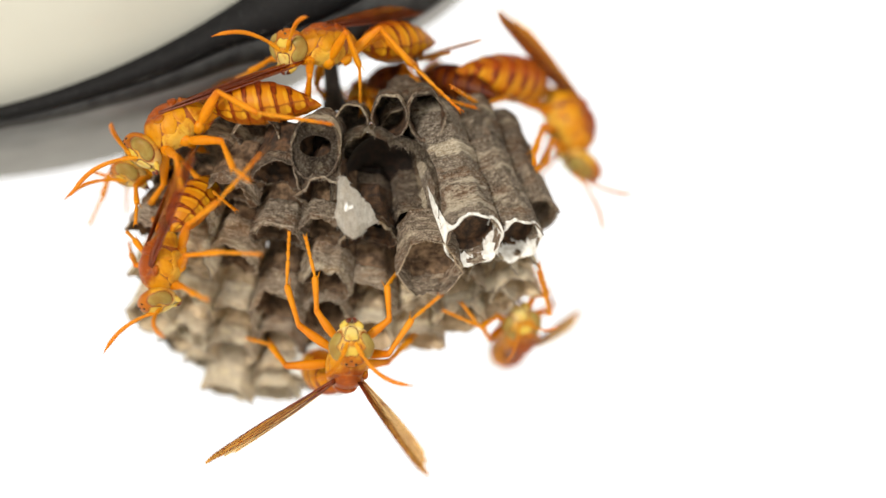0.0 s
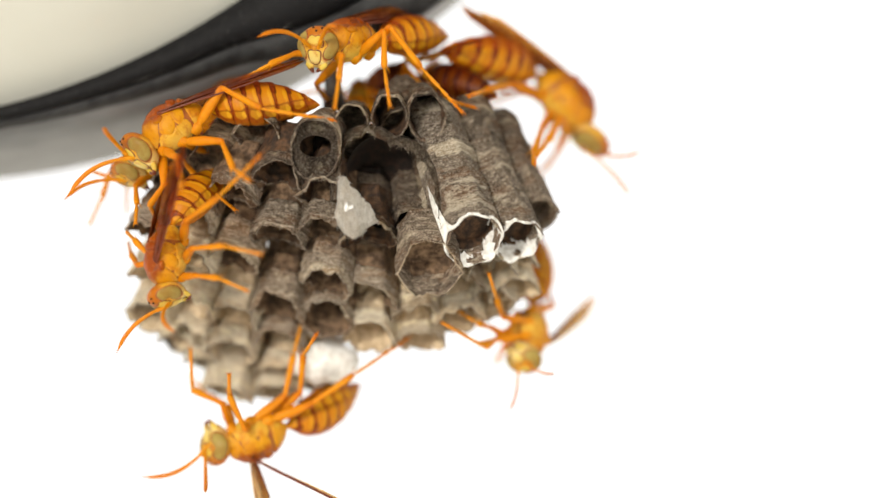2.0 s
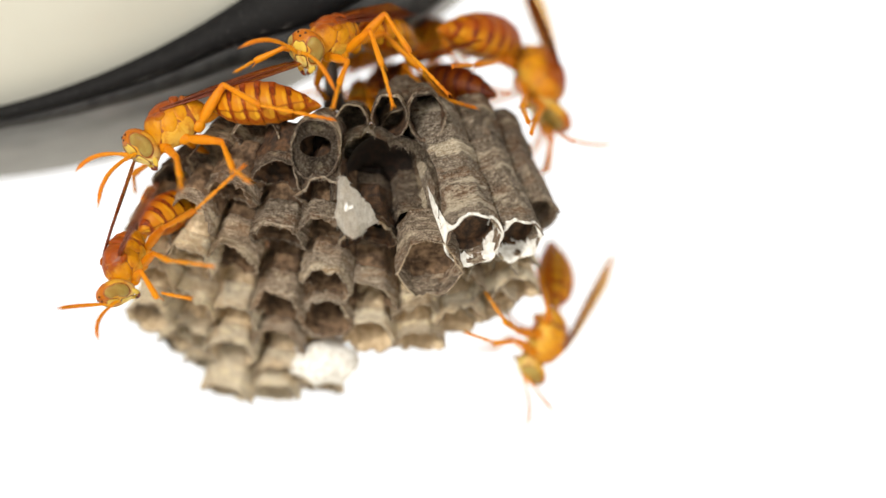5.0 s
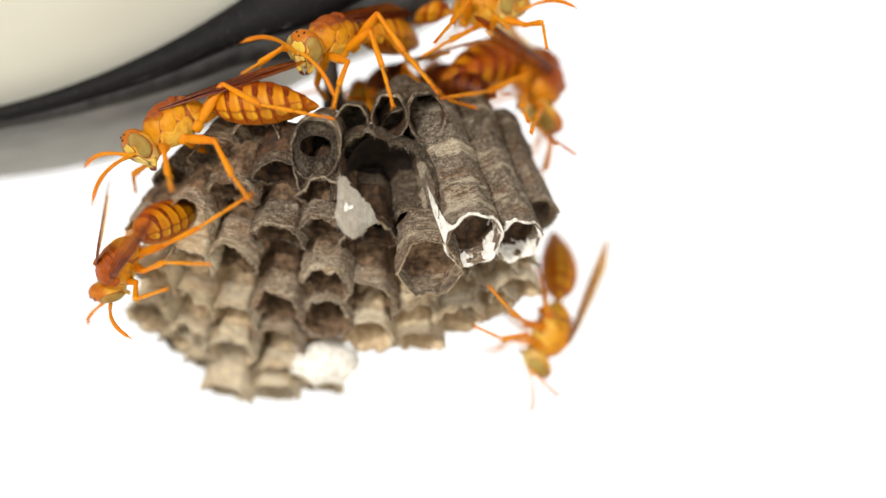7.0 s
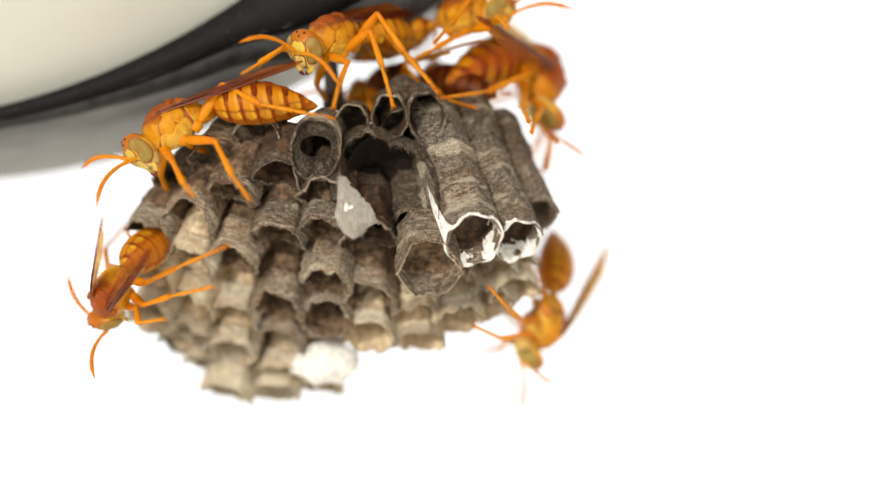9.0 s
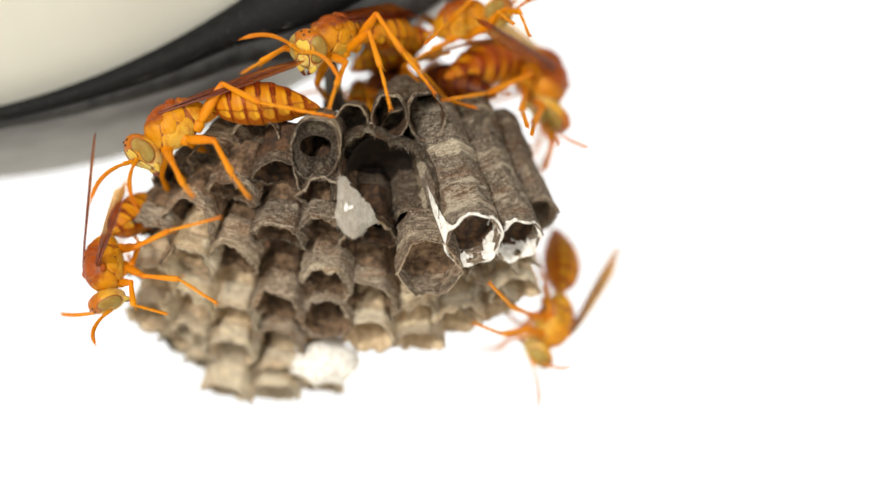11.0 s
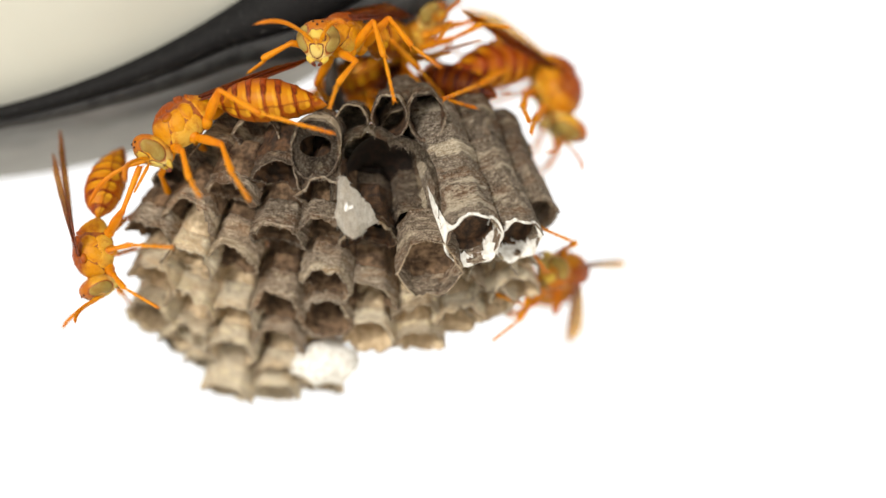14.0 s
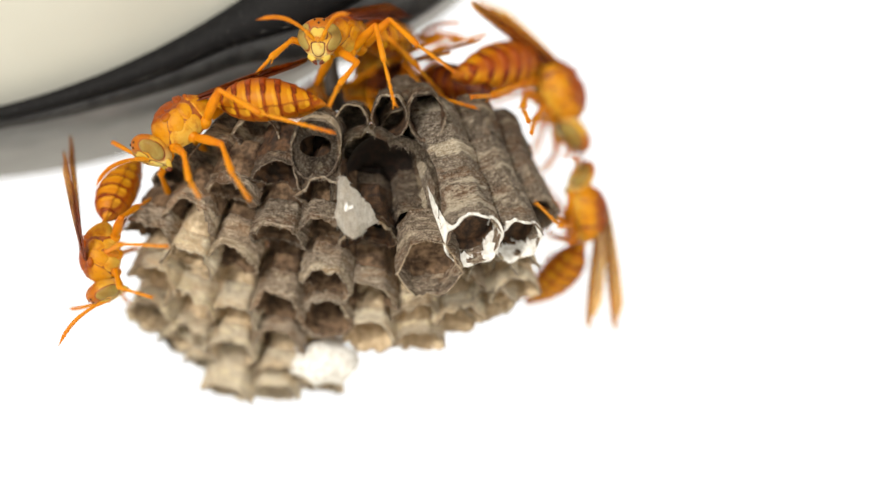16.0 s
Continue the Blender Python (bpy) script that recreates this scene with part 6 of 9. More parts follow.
    hold(climbing_wasp, 2.0, (-30.69, 0.15, -1.05), (-0.07, 0.11, -0.99, -0.82, -0.55, 0.12), (0.3, -0.22, -0.93, -0.8, -0.44, -0.41), (0.4, 0.59, 0.7), (0.25, -0.64, 0.73, 0.13, 0.55, 0.82), (0.1, -0.84, -0.53, -0.76, -0.03, -0.65),
         (0.45, -0.89, -0.08, 0.76, -0.63, -0.16, 0.82, -0.42, -0.39, 0.26, -0.96, 0.12, 0.83, -0.56, -0.02, 0.77, -0.59, -0.24, 0.15, -0.93, 0.34, 0.69, -0.63, 0.37, 0.65, -0.54, 0.53, -0.59, -0.65, 0.48, -0.53, 0.62, 0.57, -0.3, 0.9, 0.33, -0.94, 0.32, -0.11, -0.26, 0.87, 0.41, -0.16, 0.92, 0.36, -0.51, 0.69, 0.52, -0.25, 0.87, 0.41, 0.17, 0.87, 0.47))
    hold(climbing_wasp, 2.5, (-31.5, 0.15, -1.05), (-0.18, 0.1, -0.98, -0.82, -0.55, 0.12), (0.3, -0.22, -0.93, -0.8, -0.44, -0.41), (0.49, 0.55, 0.67), (0.36, -0.58, 0.73, 0.21, 0.48, 0.85), (-0.48, -0.83, -0.28, -0.81, -0.04, -0.58),
         (0.55, -0.83, -0.06, 0.76, -0.56, -0.34, 0.81, -0.42, -0.4, 0.3, -0.95, 0.11, 0.83, -0.56, -0.03, 0.83, -0.48, -0.29, 0.27, -0.88, 0.4, 0.69, -0.63, 0.37, 0.65, -0.54, 0.53, -0.47, -0.66, 0.59, -0.39, 0.78, 0.49, -0.3, 0.9, 0.33, -0.83, 0.55, -0.06, -0.22, 0.88, 0.42, -0.15, 0.92, 0.36, -0.39, 0.74, 0.55, -0.25, 0.87, 0.41, 0.17, 0.87, 0.47))
    hold(climbing_wasp, 3.0, (-32.62, 0.17, -1.18), (-0.21, -0.09, -0.97, -0.82, -0.55, 0.12), (0.3, -0.22, -0.93, -0.8, -0.44, -0.41), (0.57, 0.48, 0.67), (0.54, -0.44, 0.72, 0.28, 0.44, 0.85), (-0.03, -0.92, -0.38, -0.85, -0.28, -0.44),
         (0.48, -0.88, 0.05, 0.67, -0.46, -0.59, 0.82, -0.42, -0.39, 0.28, -0.95, 0.15, 0.9, -0.44, -0.08, 0.84, 0.53, -0.07, 0.47, -0.75, 0.46, 0.69, -0.62, 0.37, 0.65, -0.54, 0.54, -0.23, -0.65, 0.73, -0.33, 0.83, 0.45, -0.3, 0.9, 0.33, -0.6, 0.79, 0.09, -0.22, 0.88, 0.42, -0.15, 0.92, 0.36, -0.1, 0.56, 0.82, -0.31, 0.81, 0.49, 0.06, 0.94, 0.33))
    hold(climbing_wasp, 3.5, (-33.69, 0.15, -1.05), (-0.22, -0.35, -0.91, -0.82, -0.55, 0.12), (0.3, -0.22, -0.93, -0.8, -0.44, -0.41), (0.6, 0.46, 0.65), (0.53, -0.63, 0.56, 0.44, 0.32, 0.84), (-0.02, -0.87, -0.48, -0.85, -0.35, -0.4),
         (0.45, -0.89, 0.05, 0.66, -0.42, -0.62, 0.73, -0.49, -0.47, 0.37, -0.9, 0.22, 0.51, -0.81, -0.29, 0.92, -0.37, -0.12, 0.65, -0.56, 0.51, 0.69, -0.62, 0.38, 0.65, -0.53, 0.54, -0.07, 0.39, 0.92, -0.32, 0.85, 0.43, -0.3, 0.89, 0.33, -0.38, 0.91, 0.18, -0.22, 0.88, 0.42, -0.15, 0.92, 0.36, 0.12, 0.41, 0.9, -0.31, 0.81, 0.49, 0.06, 0.94, 0.33))
    hold(climbing_wasp, 4.0, (-34.74, 1.14, -0.92), (-0.24, -0.26, -0.93, -0.75, -0.64, 0.19), (0.3, -0.22, -0.93, -0.8, -0.44, -0.41), (0.58, 0.62, 0.53), (0.45, -0.79, 0.41, 0.32, 0.58, 0.75), (-0.11, -0.84, -0.53, -0.79, -0.46, -0.41),
         (0.32, -0.94, 0.12, 0.67, 0.64, -0.39, 0.8, -0.39, -0.46, 0.39, -0.89, 0.23, 0.58, -0.76, -0.28, 0.91, -0.37, -0.17, 0.49, -0.79, 0.36, 0.75, -0.58, 0.32, 0.81, -0.32, 0.49, 0.19, 0.42, 0.89, -0.3, 0.84, 0.45, -0.3, 0.89, 0.33, -0.15, 0.98, 0.15, -0.22, 0.88, 0.42, -0.15, 0.92, 0.36, 0.35, 0.38, 0.86, -0.31, 0.81, 0.49, 0.06, 0.94, 0.33))
    hold(climbing_wasp, 6.3, (-35.79, 2.15, -0.91), (-0.31, -0.35, -0.88, -0.58, -0.8, 0.13), (0.3, -0.22, -0.93, -0.8, -0.44, -0.41), (0.55, 0.63, 0.54), (0.42, -0.84, 0.34, 0.2, -0.6, 0.75), (-0.23, -0.62, -0.75, -0.69, -0.72, 0.05),
         (0.33, -0.94, 0.08, 0.25, -0.57, -0.78, 0.86, -0.47, 0.19, 0.37, -0.93, 0.03, 0.45, -0.89, -0.1, 0.92, -0.36, -0.14, 0.55, -0.76, 0.36, 0.76, -0.62, 0.2, 0.77, -0.06, 0.64, 0.43, 0.46, 0.77, -0.15, 0.77, 0.62, -0.3, 0.89, 0.33, 0.17, 0.96, 0.2, -0.22, 0.88, 0.42, -0.15, 0.92, 0.36, 0.6, -0.06, 0.8, -0.26, 0.79, 0.55, 0.06, 0.94, 0.33))
    hold(climbing_wasp, 7.0, (-36.35, 3.21, -1.27), (-0.41, 0.6, -0.69, -0.45, -0.9, -0.03), (0.11, 0.35, -0.93, -0.8, -0.44, -0.41), (0.57, 0.67, 0.47), (0.38, -0.86, 0.34, 0.2, -0.86, 0.46), (0.35, -0.68, -0.65, -0.41, 0.87, -0.29),
         (0.34, -0.92, -0.19, 0.1, -0.77, -0.64, 0.86, -0.47, 0.22, 0.31, -0.92, -0.22, 0.58, -0.8, 0.11, 0.92, -0.37, -0.08, 0.63, -0.77, 0.08, 0.75, -0.6, 0.27, 0.81, -0.37, 0.45, 0.59, 0.5, 0.64, -0.31, 0.86, 0.41, -0.3, 0.89, 0.33, 0.19, 0.97, -0.13, -0.22, 0.88, 0.42, -0.15, 0.92, 0.36, 0.64, 0.34, 0.69, -0.31, 0.81, 0.49, 0.06, 0.94, 0.33))
    hold(climbing_wasp, 8.0, (-36.59, 4.73, -4.9), (-0.24, 0.74, -0.63, -0.35, -0.93, -0.13), (0.11, 0.35, -0.93, -0.8, -0.44, -0.41), (0.41, 0.73, 0.55), (0.38, -0.86, 0.34, 0.2, -0.86, 0.46), (0.21, -0.49, -0.84, -0.41, 0.87, -0.29),
         (0.43, -0.84, -0.33, 0.24, -0.86, -0.45, 0.69, -0.7, 0.19, 0.41, -0.74, -0.53, 0.62, -0.74, 0.27, 0.87, -0.46, 0.19, 0.43, -0.79, -0.44, 0.58, -0.63, 0.51, 0.68, -0.5, 0.53, 0.42, -0.57, 0.7, 0.17, -0.62, 0.76, -0.28, 0.85, 0.44, 0.3, 0.76, 0.58, -0.22, 0.88, 0.42, -0.15, 0.92, 0.36, -0.41, 0.85, 0.32, -0.17, 0.86, 0.49, 0.3, 0.77, 0.56))
    hold(climbing_wasp, 9.0, (-37.34, 5.65, -4.27), (-0.27, 0.71, -0.65, -0.35, -0.93, -0.13), (0.11, 0.35, -0.93, -0.8, -0.44, -0.41), (0.49, 0.71, 0.5), (0.38, -0.86, 0.34, 0.2, -0.86, 0.46), (-0.18, -0.58, -0.8, -0.63, 0.09, 0.77),
         (0.46, -0.87, -0.2, 0.18, -0.79, -0.58, 0.74, -0.67, 0.03, 0.46, -0.78, -0.42, 0.72, -0.68, 0.14, 0.87, -0.47, 0.13, 0.48, -0.86, -0.17, 0.66, -0.73, 0.2, 0.81, -0.53, 0.26, 0.52, -0.55, 0.65, 0.13, 0.42, 0.9, -0.28, 0.86, 0.42, 0.44, 0.75, 0.48, -0.22, 0.88, 0.42, -0.15, 0.92, 0.36, -0.3, 0.92, 0.23, -0.17, 0.86, 0.49, 0.3, 0.77, 0.56))
    hold(climbing_wasp, 11.5, (-38.23, 5.14, -0.62), (0.04, -0.23, -0.97, -0.76, -0.65, -0.09), (0.4, 0.03, -0.91, -0.82, -0.35, -0.46), (0.52, 0.65, 0.56), (0.23, -0.84, 0.49, 0.06, 0.13, 0.99), (-0.16, -0.79, -0.59, -0.79, 0.57, -0.21),
         (0.39, -0.91, -0.11, 0.11, -0.6, -0.8, 0.76, 0.63, -0.18, 0.55, -0.75, -0.36, 0.91, -0.32, -0.26, 0.73, -0.38, -0.57, 0.47, -0.88, -0.07, 0.77, -0.6, 0.22, 0.82, -0.57, 0.08, 0.63, -0.53, 0.57, -0.02, 0.72, 0.69, -0.3, 0.9, 0.33, 0.49, 0.86, 0.13, -0.22, 0.88, 0.42, -0.15, 0.92, 0.36, -0.16, 0.96, -0.23, -0.17, 0.85, 0.49, 0.31, 0.77, 0.57))
    hold(climbing_wasp, 12.0, (-38.36, 5.1, -0.37), (-0.03, 0.12, -0.99, -0.89, -0.44, -0.06), (0.4, 0.03, -0.91, -0.82, -0.35, -0.46), (0.24, 0.74, 0.62), (0.1, -0.82, 0.56, -0.03, 0.28, 0.96), (-0.21, -0.8, -0.56, -0.73, 0.55, -0.39),
         (0.44, -0.89, -0.14, 0.11, -0.6, -0.8, 0.76, 0.63, -0.18, 0.27, -0.96, 0.1, 0.66, -0.75, 0.01, 0.83, -0.56, 0.05, 0.49, -0.86, -0.13, 0.76, -0.61, 0.22, 0.81, -0.57, 0.08, 0.67, -0.52, 0.52, -0.12, 0.81, 0.57, -0.31, 0.89, 0.33, 0.44, 0.9, -0.05, -0.22, 0.88, 0.42, -0.15, 0.92, 0.36, -0.2, 0.88, -0.43, -0.17, 0.85, 0.49, 0.31, 0.77, 0.56))
    hold(climbing_wasp, 12.5, (-38.36, 5.08, -0.18), (-0.03, 0.12, -0.99, -0.97, -0.24, -0.03), (0.4, 0.03, -0.91, -0.82, -0.35, -0.46), (0.12, 0.72, 0.68), (-0.03, -0.8, 0.6, -0.09, 0.29, 0.95), (-0.21, -0.85, -0.49, -0.69, 0.44, -0.58),
         (0.29, -0.94, -0.19, 0.46, -0.55, -0.7, 0.73, 0.63, -0.26, 0.17, -0.98, 0.05, 0.53, -0.85, -0.09, 0.76, -0.65, -0.08, 0.33, -0.89, 0.3, 0.56, -0.82, 0.11, 0.78, -0.62, 0.1, -0.15, 0.98, -0.09, 0.17, 0.95, -0.26, 0.13, 0.97, -0.2, -0.06, 0.98, 0.19, 0.35, 0.89, 0.28, 0.37, 0.92, 0.13, 0.12, 0.81, 0.57, 0.27, 0.88, 0.38, 0.26, 0.91, 0.32))
    hold(climbing_wasp, 13.5, (-38.99, 5.05, 0), (0.06, 0.13, -0.99, -0.97, -0.24, -0.03), (0.4, 0.03, -0.91, -0.82, -0.35, -0.46), (0.09, 0.53, 0.84), (-0.12, -0.74, 0.67, -0.17, 0.26, 0.95), (-0.26, -0.85, -0.46, -0.66, 0.47, -0.59),
         (0.21, -0.92, -0.34, 0.28, -0.84, -0.46, 0.77, 0.62, -0.13, -0.09, -0.98, -0.16, 0.66, -0.74, 0.08, 0.93, -0.37, -0.05, 0.49, -0.84, 0.24, 0.56, -0.82, 0.11, 0.78, -0.62, 0.1, -0.03, 0.99, -0.17, 0.17, 0.95, -0.26, 0.13, 0.97, -0.2, 0.07, 0.99, 0.13, 0.35, 0.89, 0.28, 0.37, 0.92, 0.13, 0.29, 0.81, 0.51, 0.27, 0.88, 0.38, 0.26, 0.91, 0.32))
    hold(climbing_wasp, 14.5, (-39.31, 4.94, 0.76), (-0.07, 0.12, -0.99, -0.97, -0.24, -0.03), (0.4, 0.03, -0.91, -0.82, -0.35, -0.46), (0.07, 0.63, 0.78), (-0.05, -0.84, 0.54, -0.14, 0.21, 0.97), (-0.44, -0.65, -0.62, -0.7, 0.69, -0.17),
         (0.27, -0.93, -0.25, 0.53, -0.62, -0.58, 0.86, -0.4, -0.33, 0.24, -0.97, -0.1, 0.6, -0.8, -0.04, 0.78, -0.61, -0.13, 0.3, -0.8, 0.52, 0.13, 0.94, 0.33, 0.11, 0.96, 0.24, 0.11, 0.94, -0.31, 0.17, 0.95, -0.26, 0.13, 0.97, -0.2, 0.14, 0.99, 0.01, 0.35, 0.89, 0.28, 0.37, 0.92, 0.13, 0.29, 0.87, 0.4, 0.27, 0.88, 0.38, 0.26, 0.91, 0.32))
    hold(climbing_wasp, 16.0, (-38.49, 5.05, 0), (0, 0.12, -0.99, -0.97, -0.24, -0.03), (0.4, 0.03, -0.91, -0.82, -0.35, -0.46), (0.19, 0.62, 0.76), (-0.06, -0.75, 0.66, -0.13, 0.25, 0.96), (-0.75, -0.04, -0.66, -0.69, 0.72, -0.04),
         (0.12, -0.99, -0.1, 0.22, -0.74, -0.64, 0.87, -0.4, -0.29, -0.14, -0.99, -0.07, 0.47, -0.88, 0.07, 0.93, -0.36, -0.1, 0.24, -0.92, 0.31, 0.25, 0.89, 0.38, 0.29, 0.89, 0.36, -0.13, 0.98, -0.15, 0.17, 0.95, -0.26, 0.13, 0.97, -0.2, -0.04, 0.99, 0.15, 0.35, 0.89, 0.28, 0.37, 0.92, 0.13, 0.16, 0.84, 0.52, 0.27, 0.88, 0.38, 0.26, 0.91, 0.32))
    play(climbing_wasp)
    leaving_wasp = make_wasp("golden paper wasp hanging under the comb with spread wings", 1.08, spread=0.4)
    hold(leaving_wasp, 0.0, (-10.73, 3.79, -12.73), (0.16, -0.91, 0.39, 0, -0.15, -0.99), (0.04, -1, 0.01, 0, -0.01, -1), (-0.36, 0.9, 0.23), (-0.84, -0.04, -0.54, 0.46, -0.61, -0.65), (-0.42, -0.7, -0.58, 0.74, -0.26, -0.63),
         (-0.57, -0.13, 0.81, -0.05, -0.13, 0.99, -0.23, -0.15, 0.96, -0.81, -0.11, 0.58, -0.29, -0.14, 0.95, 0.05, -0.15, 0.99, -1, -0.05, -0.06, -0.37, 0.78, 0.5, -0.61, 0.76, 0.23, 0.78, -0.06, 0.62, -0.06, -0.13, 0.99, 0.33, 0.76, 0.56, 0.72, -0.69, -0.1, 0.56, -0.09, 0.82, 0.5, -0.8, 0.32, 0.71, 0.7, 0.11, 0.47, 0.68, 0.56, 0.44, 0.78, 0.44))
    hold(leaving_wasp, 0.5, (-9.81, 3.9, -13.93), (0.1, -0.88, 0.46, 0, -0.15, -0.99), (0.04, -1, 0.01, 0, -0.01, -1), (-0.36, 0.9, 0.23), (-0.77, -0.02, -0.63, 0.52, -0.68, -0.52), (-0.62, -0.47, -0.63, 0.74, -0.19, -0.65),
         (-0.44, -0.13, 0.89, -0.13, -0.13, 0.98, -0.33, -0.15, 0.93, -0.99, -0.07, 0.13, -0.64, 0.03, 0.76, -0.46, -0.17, 0.87, -0.98, -0.04, -0.2, -0.79, 0.34, 0.5, -0.36, 0.8, 0.49, 0.64, -0.08, 0.76, -0.03, -0.13, 0.99, 0.29, 0.66, 0.69, 0.62, -0.78, 0.08, 0.5, -0.1, 0.86, 0.47, -0.81, 0.34, 0.45, 0.84, 0.31, 0.48, 0.68, 0.56, 0.44, 0.78, 0.44))
    hold(leaving_wasp, 1.0, (-13.23, 5.3, -16.63), (0.02, -0.97, 0.22, 0, -0.15, -0.99), (0.04, -1, 0.01, 0, -0.01, -1), (-0.05, 0.97, 0.24), (-0.55, -0.56, -0.62, 0.7, -0.48, -0.54), (-0.7, -0.41, -0.59, 0.66, -0.39, -0.65),
         (-0.38, -0.12, 0.92, -0.07, -0.13, 0.99, 0.03, -0.13, 0.99, -0.98, 0.18, 0.04, -0.48, -0.65, 0.59, -0.77, -0.14, 0.62, -0.54, 0.4, 0.74, -0.33, 0.92, -0.23, -0.35, 0.92, 0.2, 0.5, -0.08, 0.86, 0.15, -0.12, 0.98, 0.45, -0.11, 0.89, 0.84, -0.04, 0.55, 0.66, -0.07, 0.75, 0.37, 0.65, 0.67, 0.28, 0.58, 0.77, 0.22, 0.97, -0.13, 0.1, 0.81, 0.58))
    hold(leaving_wasp, 1.25, (-15.67, 8.49, -17.27), (-0.44, -0.89, 0.14, 0.05, -0.06, -1), (-0.41, -0.9, -0.13, 0, -0.01, -1), (0.56, 0.8, 0.22), (-0.24, -0.76, -0.6, 0.89, 0.02, -0.45), (-0.73, -0.32, -0.61, 0.43, -0.65, -0.63),
         (0.05, -0.11, 0.99, 0.09, -0.12, 0.99, 0.09, -0.13, 0.99, -0.58, -0.78, 0.24, -0.68, -0.13, 0.72, -0.73, -0.14, 0.67, -0.68, 0.73, -0.02, -0.31, 0.93, 0.2, -0.24, 0.96, 0.13, 0.67, -0.06, 0.74, 0.51, -0.09, 0.86, 0.5, -0.1, 0.86, 0.87, -0.03, 0.5, 0.76, -0.06, 0.65, 0.66, -0.08, 0.74, 0.92, 0.38, 0.03, 0.1, 0.94, 0.33, 0.08, 0.84, 0.53))
    hold(leaving_wasp, 1.5, (-18.27, 11.62, -18.05), (-0.78, -0.61, -0.15, 0.05, 0.09, -0.99), (-0.5, -0.86, -0.02, 0.1, 0.04, -0.99), (0.58, 0.79, 0.18), (0.05, -0.64, -0.76, 0.93, 0.02, -0.37), (0.31, -0.49, -0.82, -0.8, -0.04, -0.6),
         (-0.77, 0.53, 0.36, -0.9, 0.42, 0.14, -0.59, 0.54, 0.59, 0.28, -0.83, 0.47, 0.15, -0.8, 0.58, 0.2, -0.76, 0.62, 0.94, 0.01, 0.35, 0.2, -0.1, 0.98, 0.18, -0.86, 0.48, -0.94, 0.17, 0.31, -0.89, 0.43, 0.14, -0.63, 0.55, 0.55, 0.12, 0.88, 0.46, -0.2, 0.43, 0.88, 0.16, 0.51, 0.85, 0.96, 0.01, 0.27, 0.51, 0.59, 0.63, 0.44, 0.79, 0.42))
    hold(leaving_wasp, 2.0, (-21.75, 13.93, -20.07), (-0.96, -0.06, -0.26, 0.05, 0.09, -0.99), (-0.8, -0.59, -0.08, 0.1, 0.04, -0.99), (0.69, 0.63, 0.37), (0.25, -0.61, -0.75, 0.79, -0.48, -0.39), (0.08, -0.69, -0.72, -0.87, -0.07, -0.49),
         (-0.18, -0.78, 0.59, -0.91, -0.11, 0.4, -0.04, -0.1, 0.99, -0.04, -0.98, -0.22, -0.35, -0.52, 0.78, 0.07, -0.95, 0.3, 0.71, -0.4, 0.58, 0.09, -0.74, 0.66, 0.23, -0.95, 0.19, -0.12, 0.76, 0.63, -0.7, 0.6, 0.38, -0.52, 0.68, 0.52, 0.78, -0.01, 0.62, 0.21, -0.09, 0.97, 0.2, 0.26, 0.94, 0.93, -0.01, 0.38, 0.83, -0.04, 0.56, 0.78, 0.28, 0.56))
    hold(leaving_wasp, 2.5, (-25.41, 16.99, -20.3), (-0.99, -0.1, 0.07, 0.05, 0.09, -0.99), (-0.93, -0.34, 0.16, 0.1, 0.04, -0.99), (0.83, 0.5, 0.25), (0.2, -0.6, -0.77, 0.63, -0.66, -0.42), (-0.21, -0.67, -0.71, -0.93, -0.09, -0.35),
         (-0.09, -0.77, 0.63, -0.58, -0.82, 0.04, 0.15, -0.08, 0.99, 0.09, -0.99, 0.11, 0.07, -0.94, 0.34, 0.16, -0.86, 0.49, 0.65, -0.53, 0.54, 0.18, -0.94, 0.29, 0.14, -0.93, 0.34, -0.23, 0.89, 0.4, -0.51, 0.7, 0.5, -0.26, 0.74, 0.62, 0.87, 0, 0.49, 0.53, -0.06, 0.85, 0.36, -0.09, 0.93, 0.96, 0.02, 0.27, 0.91, 0, 0.41, 0.27, 0.86, 0.44))
    hold(leaving_wasp, 3.0, (-28.7, 20.9, -19.37), (-0.98, -0.11, 0.14, 0.1, 0.24, -0.97), (-0.98, -0.12, 0.18, 0.1, 0.04, -0.99), (0.98, 0.02, 0.19), (0.42, -0.49, -0.76, 0.48, -0.77, -0.42), (-0.39, -0.43, -0.81, -0.9, -0.38, -0.19),
         (0.14, -0.73, 0.67, -0.59, -0.77, 0.26, -0.14, -0.12, 0.98, -0, -1, 0.01, -0.02, -0.8, 0.6, 0.13, -0.81, 0.57, 0.9, 0.02, 0.44, 0.23, -0.96, 0.19, 0.19, -0.98, 0.09, 0.57, 0.79, 0.23, -0.51, 0.7, 0.5, -0.26, 0.74, 0.63, 0.94, 0.02, 0.35, 0.72, -0.03, 0.69, 0.52, -0.07, 0.85, 0.98, 0.02, 0.19, 0.95, 0.01, 0.31, 0.65, 0.57, 0.51))
